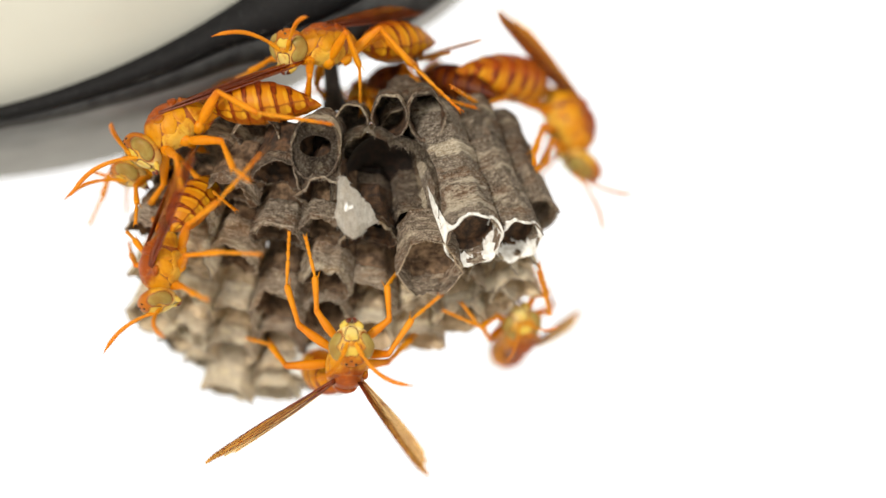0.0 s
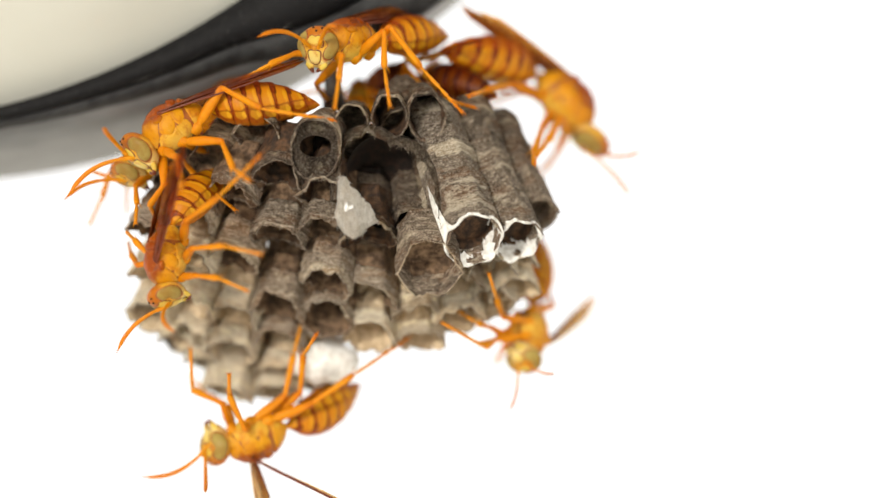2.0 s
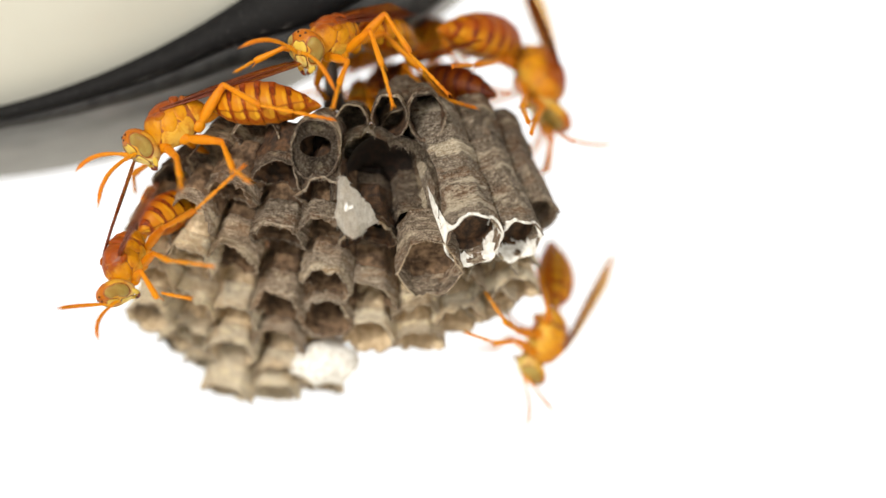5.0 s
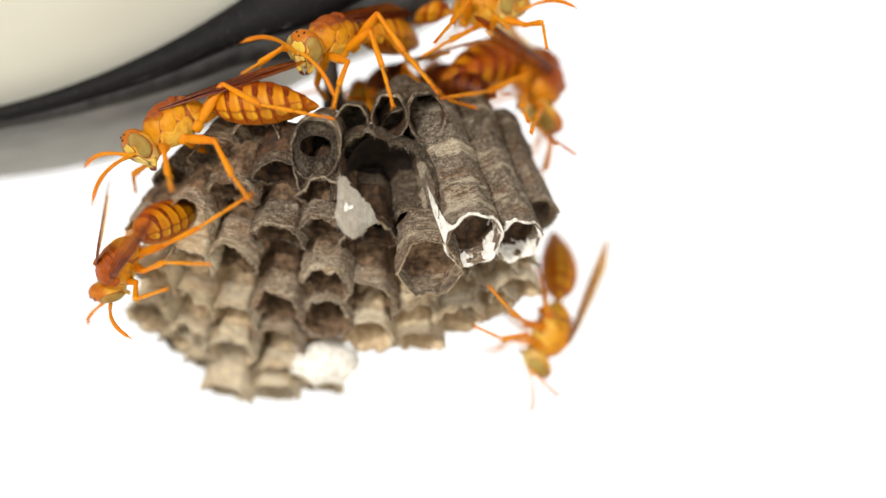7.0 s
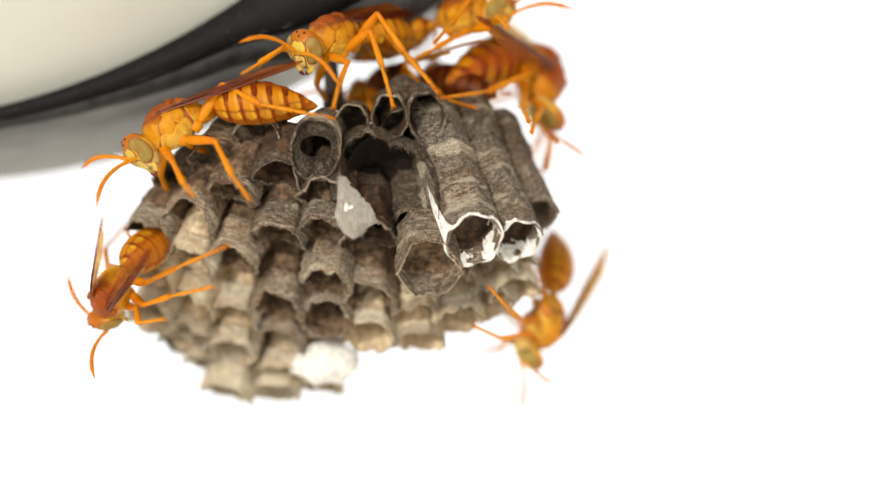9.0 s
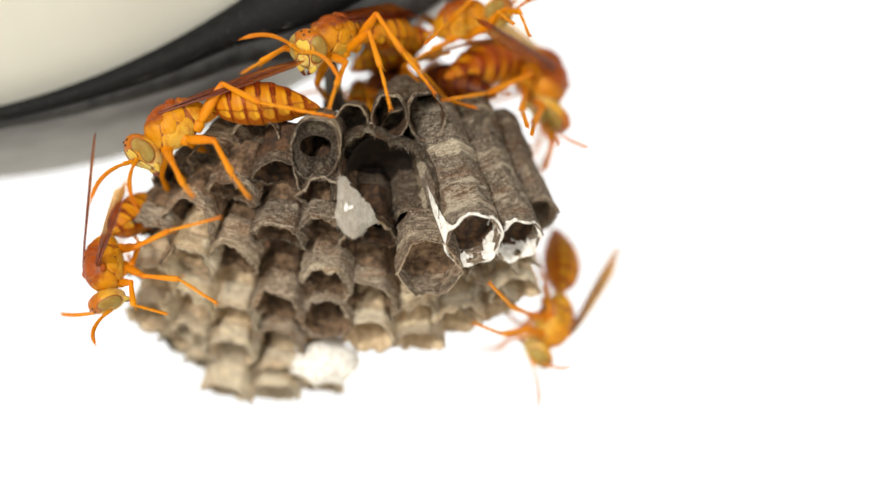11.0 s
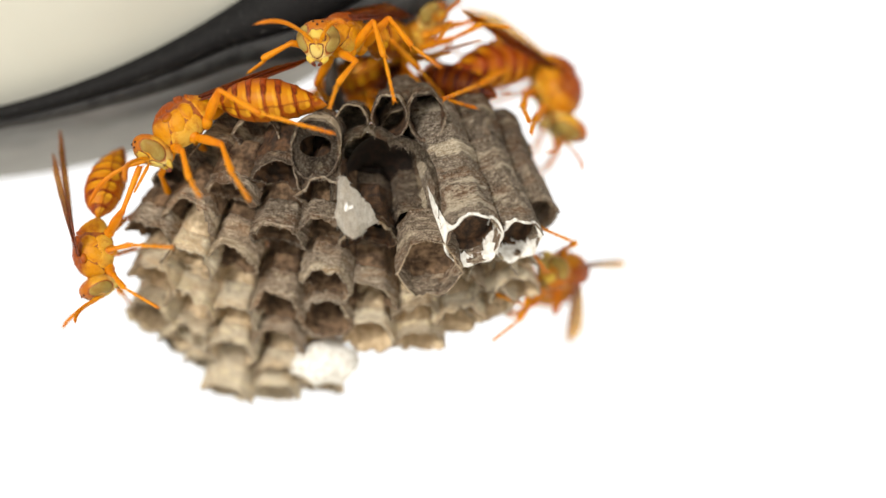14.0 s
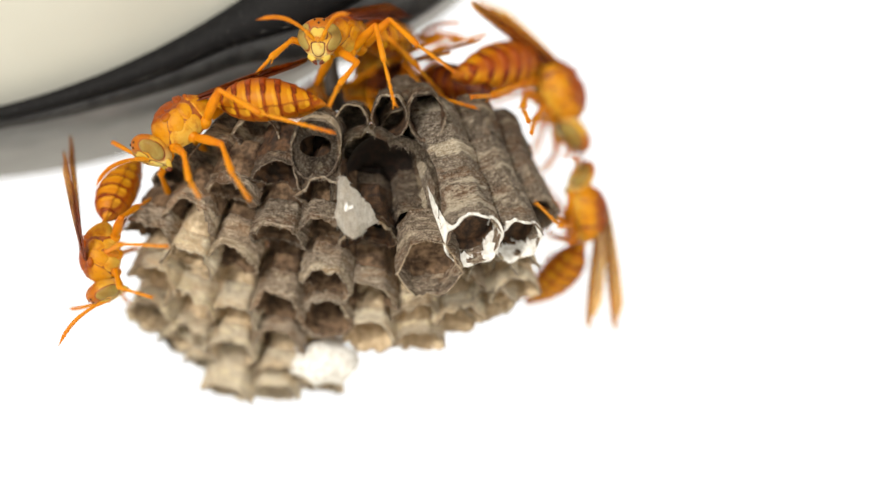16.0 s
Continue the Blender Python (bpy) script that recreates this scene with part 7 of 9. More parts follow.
    hold(leaving_wasp, 3.5, (-31.14, 35.3, -6.88), (-0.3, 0.26, 0.92, -0.72, 0.44, -0.54), (-0.21, 0.18, 0.96, -0.77, 0.45, -0.45), (0.87, 0.46, -0.16), (0.02, 0.06, -1, 0.08, 0.06, -0.99), (0.67, -0.74, 0.09, 0.99, 0.05, 0.16),
         (0.4, -0.88, 0.24, 0.73, -0.56, 0.4, 0.62, -0.73, 0.29, 0.17, -0.98, 0.09, 0.58, -0.77, 0.27, 0.6, -0.8, 0.04, 0.38, -0.92, 0.02, 0.45, -0.88, 0.16, 0.34, -0.94, -0.01, 0.7, -0.69, 0.18, 0.73, -0.56, 0.39, 0.62, -0.73, 0.29, 0.48, -0.88, 0.02, 0.58, -0.77, 0.26, 0.6, -0.8, 0.04, 0.62, -0.79, -0.03, 0.45, -0.88, 0.16, 0.34, -0.94, -0.01))
    hold(leaving_wasp, 4.0, (-25.83, 41.98, 3.1), (0.15, 0.27, 0.95, -0.1, 0.99, -0.06), (-0.21, 0.18, 0.96, -0.77, 0.45, -0.45), (0.35, 0.89, -0.3), (0.14, 0.9, -0.41, 0.49, 0.74, -0.46), (-0.21, -0.31, -0.93, 0.25, -0.25, -0.94),
         (-0.52, 0.05, -0.85, -0.24, 0.1, -0.97, 0.61, -0.77, 0.18, -0.5, 0.05, -0.87, -0.06, -0.54, -0.84, 0.61, -0.79, 0.05, -0.31, 0.07, -0.95, 0.23, -0.82, -0.52, 0.34, -0.94, -0.01, -0.35, 0.08, -0.93, 0.09, 0.13, -0.99, 0.65, -0.73, 0.2, -0.28, 0.08, -0.96, 0.25, -0.49, -0.84, 0.61, -0.79, 0.05, -0.09, 0.1, -0.99, 0.39, -0.75, -0.54, 0.34, -0.94, -0.01))
    hold(leaving_wasp, 5.0, (-18.74, 41.48, 6.62), (0.16, 0.26, 0.95, -0.1, 0.99, -0.06), (-0.21, 0.18, 0.96, -0.77, 0.45, -0.45), (-0.23, 0.76, -0.61), (-0.29, 0.7, -0.65, 0.05, 0.73, -0.68), (-0.63, 0.05, -0.77, -0.42, 0.08, -0.91),
         (-0.72, 0.02, -0.69, -0.69, 0.03, -0.72, -0.61, 0.05, -0.79, -0.71, 0.02, -0.71, -0.67, 0.03, -0.74, -0.18, -0.57, -0.8, -0.63, 0.03, -0.77, -0.56, 0.05, -0.83, 0.14, -0.94, -0.32, -0.65, 0.03, -0.76, -0.6, 0.05, -0.8, -0.43, 0.08, -0.9, -0.62, 0.03, -0.78, -0.55, 0.05, -0.83, 0.08, -0.66, -0.75, -0.54, 0.04, -0.84, -0.42, 0.07, -0.91, 0.23, -0.94, -0.27))
    hold(leaving_wasp, 16.0, (-18.74, 41.48, 6.62), (0.16, 0.26, 0.95, -0.1, 0.99, -0.06), (-0.21, 0.18, 0.96, -0.77, 0.45, -0.45), (-0.23, 0.76, -0.61), (-0.29, 0.7, -0.65, 0.05, 0.73, -0.68), (-0.63, 0.05, -0.77, -0.42, 0.08, -0.91),
         (-0.72, 0.02, -0.69, -0.69, 0.03, -0.72, -0.61, 0.05, -0.79, -0.71, 0.02, -0.71, -0.67, 0.03, -0.74, -0.18, -0.57, -0.8, -0.63, 0.03, -0.77, -0.56, 0.05, -0.83, 0.14, -0.94, -0.32, -0.65, 0.03, -0.76, -0.6, 0.05, -0.8, -0.43, 0.08, -0.9, -0.62, 0.03, -0.78, -0.55, 0.05, -0.83, 0.08, -0.66, -0.75, -0.54, 0.04, -0.84, -0.42, 0.07, -0.91, 0.23, -0.94, -0.27))
    play(leaving_wasp)
    side_wasp = make_wasp("orange paper wasp clinging to the comb's flank", 0.97, spread=8.0, away=1.02)
    hold(side_wasp, 0.0, (8.7, 13.25, -8.04), (0.11, -0.99, 0.13, 0.28, 0.4, -0.87), (0.1, -0.99, -0.14, 0.2, 0.23, -0.95), (-0.1, 0.98, -0.15), (-0.14, 0.99, 0.03, 0.39, 0.85, 0.35), (-0.23, -0.64, -0.73, 0.52, -0.83, -0.18),
         (-0.34, -0.94, 0.02, -0.58, -0.68, -0.45, -0.52, -0.6, 0.61, -0.4, -0.79, -0.47, -0.17, -0.97, 0.2, -0.82, -0.49, 0.3, -0.01, 0.92, -0.39, -0.11, 0.98, -0.16, -0.03, 0.99, 0.1, 0.29, -0.85, 0.44, 0.44, -0.9, -0.02, -0.27, -0.62, 0.74, 0.57, -0.82, 0.08, 0.11, -0.97, -0.19, -0.27, -0.55, 0.79, 0.83, 0.26, 0.49, -0.23, 0.76, 0.61, -0.16, 0.64, 0.75))
    hold(side_wasp, 0.5, (9.61, 13.32, -8.55), (0.14, -0.99, -0.04, 0.28, 0.4, -0.87), (0.1, -0.99, -0.14, 0.2, 0.23, -0.95), (-0.1, 0.98, -0.15), (-0.22, 0.97, -0.03, 0.4, 0.82, 0.41), (-0.13, -0.58, -0.8, 0.59, -0.78, -0.22),
         (-0.58, -0.81, 0.06, -0.39, -0.92, 0.08, -0.33, -0.61, 0.72, -0.41, -0.88, -0.24, -0.25, -0.85, -0.47, -0.63, -0.52, 0.57, -0.19, 0.91, -0.37, -0.11, 0.98, -0.16, -0.03, 0.99, 0.1, 0.04, -0.77, 0.64, 0.44, -0.9, -0.01, -0.27, -0.62, 0.74, 0.35, -0.92, 0.17, 0.11, -0.97, -0.19, -0.27, -0.55, 0.79, 0.65, 0.52, 0.55, -0.23, 0.76, 0.61, -0.16, 0.64, 0.75))
    hold(side_wasp, 1.0, (9.8, 13.3, -8.42), (0.14, -0.98, -0.17, 0.28, 0.4, -0.87), (0.1, -0.99, -0.14, 0.2, 0.23, -0.95), (-0.1, 0.98, -0.15), (-0.22, 0.97, -0.06, 0.47, 0.77, 0.43), (-0.11, -0.6, -0.8, 0.56, -0.8, -0.23),
         (-0.64, -0.74, 0.18, -0.58, -0.82, -0, -0.32, -0.88, 0.36, -0.46, -0.79, -0.41, -0.47, -0.87, -0.17, -0.84, -0.49, 0.24, -0.24, 0.86, -0.46, -0.11, 0.98, -0.16, -0.03, 0.99, 0.1, -0.03, -0.74, 0.67, 0.44, -0.9, -0.01, -0.27, -0.62, 0.74, 0.3, -0.94, 0.14, 0.11, -0.97, -0.19, -0.27, -0.55, 0.79, 0.61, 0.63, 0.48, -0.23, 0.76, 0.61, -0.16, 0.64, 0.75))
    hold(side_wasp, 1.5, (9.35, 13.16, -7.39), (0.08, -0.65, -0.75, 0.49, 0.83, -0.28), (-0.05, -0.76, -0.64, 0.42, 0.62, -0.66), (-0.15, 0.7, 0.7), (-0.09, 0.99, -0.06, 0.44, 0.81, 0.38), (-0.09, -0.5, -0.86, 0.58, -0.78, -0.26),
         (-0.6, -0.79, 0.12, -0.48, -0.87, 0.05, -0.72, 0.46, 0.52, -0.3, -0.82, -0.49, -0.47, -0.85, -0.25, -0.77, -0.5, 0.39, -0.13, 0.56, -0.82, -0.11, 0.98, -0.16, -0.03, 0.99, 0.1, 0.25, 0.43, 0.87, 0.5, 0.86, 0.11, -0.31, -0.6, 0.74, 0.79, -0.57, -0.24, 0.04, -0.94, 0.35, -0.45, -0.54, 0.71, 0.75, 0.65, 0.11, -0.23, 0.76, 0.61, -0.16, 0.64, 0.75))
    hold(side_wasp, 2.0, (10, 13.23, -7.91), (-0.15, -0.52, -0.84, 0.6, 0.78, -0.19), (-0.31, -0.63, -0.71, 0.54, 0.62, -0.57), (0.09, 0.54, 0.83), (0.13, 0.99, 0.09, 0.41, 0.8, 0.44), (-0.14, -0.51, -0.85, 0.51, -0.81, -0.28),
         (-0.64, -0.72, 0.27, -0.48, -0.87, 0.05, -0.71, 0.47, 0.52, -0.44, -0.8, -0.4, -0.47, -0.85, -0.25, -0.77, -0.5, 0.39, -0.36, 0.51, -0.78, -0.11, 0.98, -0.16, -0.03, 0.99, 0.1, -0.83, -0.54, -0.14, -0.39, -0.84, -0.38, -0.74, -0.56, 0.36, -0.68, -0.73, 0.04, -0.17, -0.92, 0.35, -0.18, -0.89, 0.42, 0.55, 0.81, 0.23, -0.23, 0.76, 0.61, -0.16, 0.64, 0.75))
    hold(side_wasp, 2.5, (10.26, 13.3, -8.42), (-0.26, -0.49, -0.83, 0.6, 0.78, -0.19), (-0.31, -0.63, -0.71, 0.54, 0.62, -0.57), (0.09, 0.43, 0.9), (0.23, 0.96, 0.16, 0.43, 0.77, 0.48), (-0.06, -0.44, -0.89, 0.56, -0.73, -0.38),
         (-0.67, -0.64, 0.37, -0.48, -0.87, 0.05, -0.71, 0.47, 0.52, -0.51, -0.79, -0.33, -0.47, -0.85, -0.25, -0.77, -0.5, 0.39, -0.46, 0.54, -0.7, -0.11, 0.98, -0.16, -0.03, 0.99, 0.1, -0.86, -0.51, -0, -0.39, -0.84, -0.37, -0.74, -0.56, 0.36, -0.75, -0.64, 0.18, -0.17, -0.92, 0.35, -0.18, -0.89, 0.42, 0.44, 0.83, 0.35, -0.23, 0.76, 0.61, -0.16, 0.64, 0.75))
    hold(side_wasp, 3.0, (10.39, 13.34, -8.68), (-0.31, -0.15, -0.94, 0.6, 0.78, -0.19), (-0.31, -0.63, -0.71, 0.54, 0.62, -0.57), (0.02, 0.95, 0.33), (0.22, 0.97, 0.14, 0.44, 0.73, 0.52), (-0.03, -0.52, -0.85, 0.5, -0.76, -0.42),
         (-0.63, 0.46, 0.63, -0.52, -0.85, 0.08, -0.72, 0.45, 0.53, -0.54, -0.8, -0.25, -0.47, -0.85, -0.25, -0.77, -0.5, 0.39, -0.52, 0.5, -0.69, -0.11, 0.98, -0.16, -0.03, 0.99, 0.1, -0.81, -0.53, 0.24, -0.43, -0.83, -0.36, -0.74, -0.57, 0.36, -0.76, -0.52, 0.39, -0.17, -0.92, 0.35, -0.18, -0.89, 0.43, 0.4, 0.8, 0.46, -0.23, 0.76, 0.61, -0.16, 0.65, 0.75))
    hold(side_wasp, 3.5, (10.78, 13.32, -8.55), (-0.41, 0.1, -0.91, 0.87, 0.44, -0.2), (-0.76, -0.12, -0.63, 0.59, 0.3, -0.75), (0.08, 0.82, 0.56), (0.2, 0.96, 0.21, 0.45, 0.65, 0.62), (0.09, -0.19, -0.98, 0.5, -0.71, -0.49),
         (-0.11, 0.94, 0.33, -0.47, 0.83, -0.31, -0.48, 0.87, 0.09, 0, 0.98, 0.19, -0.3, 0.86, 0.42, -0.48, 0.66, 0.57, 0.6, 0.8, -0.02, 0.17, 0.86, 0.49, -0.39, 0.65, 0.65, -0.33, -0.94, -0.03, -0.49, -0.84, -0.22, -0.85, -0.52, 0.03, -0.45, -0.89, -0.07, -0.25, -0.9, 0.36, -0.53, -0.64, 0.56, 0.23, -0.97, -0.02, -0.1, 0.7, 0.71, -0.11, 0.75, 0.65))
    hold(side_wasp, 4.2, (11.17, 13.39, -9.07), (-0.4, 0.1, -0.91, 0.87, 0.44, -0.2), (-0.76, -0.12, -0.63, 0.59, 0.3, -0.75), (0.06, 0.64, 0.77), (0.18, 0.95, 0.24, 0.46, 0.45, 0.76), (0.05, -0.38, -0.93, 0.43, -0.53, -0.73),
         (-0.21, 0.86, 0.46, -0.47, 0.83, -0.31, -0.48, 0.87, 0.09, -0.09, 0.95, 0.3, -0.3, 0.86, 0.42, -0.48, 0.66, 0.57, 0.52, 0.85, 0.1, 0.17, 0.86, 0.49, -0.39, 0.65, 0.65, -0.43, -0.86, 0.27, -0.86, -0.49, -0.13, -0.78, -0.56, 0.29, -0.53, -0.84, 0.02, -0.33, -0.92, 0.23, -0.45, 0.36, 0.82, 0.15, -0.99, 0.08, -0.1, 0.7, 0.71, -0.11, 0.75, 0.65))
    hold(side_wasp, 6.3, (12.85, 13.18, -7.59), (-0.29, 0.1, -0.95, 0.87, 0.44, -0.2), (-0.76, -0.12, -0.63, 0.59, 0.3, -0.75), (0.04, 0.65, 0.76), (0.13, 0.99, 0.1, 0.33, 0.47, 0.82), (0.15, -0.32, -0.94, 0.56, -0.59, -0.58),
         (-0.66, 0.73, 0.15, -0.47, 0.83, -0.3, -0.47, 0.88, 0.09, -0.44, 0.9, 0.02, -0.3, 0.86, 0.42, -0.48, 0.66, 0.57, 0.24, 0.95, -0.18, 0.17, 0.86, 0.49, -0.4, 0.65, 0.65, -0.41, -0.91, 0.03, -0.59, -0.79, -0.18, -0.84, -0.52, 0.11, -0.48, -0.88, -0.05, -0.4, -0.91, 0.12, -0.53, -0.7, 0.48, -0.14, -0.97, -0.22, -0.1, 0.7, 0.71, -0.11, 0.75, 0.65))
    hold(side_wasp, 7.0, (12.46, 13.21, -7.78), (-0.33, 0.1, -0.94, 0.87, 0.44, -0.2), (-0.76, -0.12, -0.63, 0.59, 0.3, -0.75), (0.04, 0.61, 0.79), (0.13, 0.98, 0.15, 0.34, 0.41, 0.85), (0.03, -0.55, -0.84, 0.49, -0.67, -0.56),
         (-0.55, 0.81, 0.18, -0.47, 0.83, -0.3, -0.47, 0.88, 0.09, -0.35, 0.93, 0.06, -0.3, 0.86, 0.42, -0.48, 0.66, 0.57, 0.3, 0.94, -0.15, 0.17, 0.86, 0.49, -0.4, 0.65, 0.65, -0.38, -0.91, 0.18, -0.77, -0.6, -0.22, -0.78, -0.55, 0.29, -0.46, -0.89, 0.05, -0.4, -0.9, 0.17, -0.47, -0.78, 0.42, -0.08, -0.98, -0.18, -0.1, 0.7, 0.71, -0.11, 0.75, 0.65))
    hold(side_wasp, 8.0, (12.08, 13.1, -7.01), (-0.38, 0.1, -0.92, 0.87, 0.44, -0.2), (-0.76, -0.12, -0.63, 0.59, 0.3, -0.75), (0.04, 0.67, 0.74), (0.12, 0.98, 0.15, 0.34, 0.53, 0.78), (-0.01, -0.44, -0.9, 0.58, -0.72, -0.38),
         (-0.44, 0.9, -0.03, -0.47, 0.83, -0.3, -0.48, 0.87, 0.09, -0.28, 0.95, -0.14, -0.3, 0.86, 0.42, -0.48, 0.66, 0.57, 0.35, 0.88, -0.33, 0.17, 0.86, 0.49, -0.39, 0.65, 0.65, -0.27, -0.96, -0.03, -0.77, -0.6, -0.22, -0.78, -0.55, 0.29, -0.39, -0.91, -0.13, -0.4, -0.9, 0.17, -0.47, -0.78, 0.42, -0.02, -0.94, -0.34, -0.1, 0.7, 0.71, -0.11, 0.75, 0.65))
    hold(side_wasp, 9.0, (11.69, 13.08, -6.88), (-0.37, 0.1, -0.92, 0.87, 0.44, -0.2), (-0.76, -0.12, -0.63, 0.59, 0.3, -0.75), (0.09, 0.68, 0.73), (0.12, 0.98, 0.14, 0.4, 0.53, 0.75), (0, -0.42, -0.91, 0.5, -0.72, -0.48),
         (-0.35, 0.94, -0.05, -0.47, 0.83, -0.31, -0.48, 0.87, 0.09, -0.19, 0.97, -0.16, -0.3, 0.86, 0.42, -0.48, 0.66, 0.57, 0.43, 0.83, -0.36, 0.17, 0.86, 0.49, -0.39, 0.65, 0.65, -0.18, -0.98, -0.07, -0.77, -0.6, -0.22, -0.78, -0.55, 0.29, -0.3, -0.94, -0.17, -0.4, -0.9, 0.17, -0.47, -0.78, 0.42, 0.06, -0.93, -0.36, -0.1, 0.7, 0.71, -0.11, 0.75, 0.65))
    hold(side_wasp, 11.5, (12.85, 13.05, -6.62), (-0.35, -0.09, -0.93, 0.87, 0.44, -0.2), (-0.76, -0.12, -0.63, 0.59, 0.3, -0.75), (-0.03, 0.66, 0.75), (0.11, 0.97, 0.23, 0.4, 0.56, 0.73), (0.19, -0.48, -0.86, 0.71, -0.69, -0.14),
         (-0.64, 0.75, -0.13, -0.47, 0.83, -0.3, -0.47, 0.88, 0.09, -0.44, 0.87, -0.22, -0.3, 0.86, 0.42, -0.48, 0.66, 0.57, 0.21, 0.9, -0.38, 0.17, 0.86, 0.49, -0.4, 0.65, 0.65, -0.41, -0.91, 0.08, -0.82, -0.47, -0.32, -0.82, -0.54, 0.18, -0.5, -0.87, 0.01, -0.48, -0.88, 0.05, -0.47, -0.84, 0.27, -0.18, -0.87, -0.46, -0.1, 0.69, 0.71, -0.11, 0.75, 0.65))
    hold(side_wasp, 12.0, (12.85, 12.91, -5.66), (-0.33, -0.42, -0.85, 0.87, 0.44, -0.2), (-0.76, -0.12, -0.63, 0.59, 0.3, -0.75), (0, 0.36, 0.93), (0.14, 0.95, 0.27, 0.44, 0.67, 0.6), (0.16, -0.6, -0.78, 0.73, -0.69, -0.05),
         (-0.66, 0.63, -0.42, -0.46, 0.83, -0.3, -0.47, 0.88, 0.09, -0.45, 0.8, -0.41, -0.3, 0.86, 0.42, -0.48, 0.66, 0.57, 0.22, 0.83, -0.52, 0.17, 0.86, 0.49, -0.4, 0.65, 0.65, -0.43, -0.9, -0.09, -0.76, -0.48, -0.44, -0.85, -0.53, 0.09, -0.58, -0.81, 0.03, -0.4, -0.91, -0.11, -0.51, -0.85, 0.09, -0.17, -0.7, -0.69, -0.1, 0.69, 0.72, -0.11, 0.75, 0.65))
    hold(side_wasp, 12.5, (13.24, 12.67, -3.92), (0.03, -0.74, -0.67, 0.78, 0.54, -0.32), (0, -0.6, -0.8, 0.64, 0.51, -0.57), (-0.29, 0.68, 0.68), (0.18, 0.95, 0.24, 0.4, 0.77, 0.5), (0.2, -0.5, -0.84, 0.56, -0.82, 0.07),
         (-0.62, -0.43, -0.66, -0.65, -0.45, -0.62, -0.63, 0.77, -0.07, -0.5, 0.5, -0.71, -0.31, 0.87, 0.39, -0.47, 0.67, 0.58, 0.3, 0.6, -0.74, 0.17, 0.86, 0.49, -0.39, 0.65, 0.65, -0.57, -0.66, -0.49, -0.59, -0.67, -0.45, -0.69, -0.57, 0.45, -0.28, -0.94, 0.21, 0.74, -0.6, 0.3, -0.44, -0.8, 0.42, -0.12, -0.22, -0.97, -0.1, 0.69, 0.72, -0.11, 0.75, 0.66))
    hold(side_wasp, 13.0, (13.24, 12.6, -3.41), (-0.03, -0.73, -0.69, 0.78, 0.54, -0.32), (0, -0.6, -0.8, 0.64, 0.51, -0.57), (-0.29, 0.68, 0.68), (0.18, 0.96, 0.21, 0.38, 0.79, 0.48), (0.28, -0.62, -0.73, 0.64, -0.75, 0.16),
         (-0.56, -0.42, -0.71, -0.62, -0.44, -0.65, -0.68, 0.72, -0.14, -0.47, -0.3, -0.83, -0.37, 0.89, 0.28, -0.47, 0.67, 0.57, 0.26, 0.34, -0.9, 0.17, 0.86, 0.49, -0.39, 0.65, 0.65, -0.62, -0.72, -0.31, -0.49, -0.5, -0.72, -0.67, -0.57, 0.48, -0.28, -0.96, 0.09, 0.74, -0.6, 0.3, -0.44, -0.8, 0.42, -0.13, 0.12, -0.98, -0.1, 0.73, 0.67, -0.11, 0.74, 0.66))
    hold(side_wasp, 13.5, (13.37, 12.46, -2.44), (-0.04, -0.79, -0.61, 0.78, 0.54, -0.32), (-0.21, -0.75, -0.63, 0.64, 0.51, -0.57), (-0.29, 0.68, 0.68), (0.21, 0.97, 0.11, 0.4, 0.75, 0.53), (0.36, -0.61, -0.71, 0.13, -0.95, -0.27),
         (-0.5, -0.42, -0.76, -0.57, -0.44, -0.69, -0.75, 0.58, -0.32, -0.41, -0.29, -0.86, -0.45, 0.89, 0.09, -0.47, 0.67, 0.57, 0.2, 0.1, -0.97, 0.19, 0.91, 0.38, -0.39, 0.66, 0.65, -0.57, -0.69, -0.44, -0.4, -0.44, -0.81, -0.74, -0.56, 0.38, 0.26, -0.97, -0, 0.38, -0.89, 0.26, -0.53, -0.65, 0.55, -0.13, 0.12, -0.98, -0.12, 0.85, 0.51, -0.11, 0.74, 0.66))
    hold(side_wasp, 14.0, (14.35, 12.22, -0.71), (-0.38, -0.91, -0.19, 0.88, -0.28, -0.37), (-0.6, -0.77, -0.21, 0.68, 0.36, -0.64), (-0.32, 0.9, -0.3), (-0.02, 0.94, -0.34, 0.38, 0.91, 0.15), (-0.22, -0.95, 0.22, -0.21, -0.98, 0.02),
         (-0.44, -0.41, -0.8, -0.51, -0.43, -0.75, -0.68, -0.46, -0.57, -0.48, -0.29, -0.83, -0.67, 0.7, -0.24, -0.47, 0.67, 0.57, -0.12, 0.12, -0.99, 0.15, 0.94, 0.32, -0.39, 0.65, 0.65, -0.54, -0.45, -0.71, -0.3, -0.48, -0.82, -0.81, -0.54, 0.23, 0.15, -0.99, 0.05, 0.26, -0.97, 0.02, -0.72, -0.66, 0.2, -0.27, 0.12, -0.96, -0.21, 0.92, 0.32, -0.11, 0.74, 0.66))
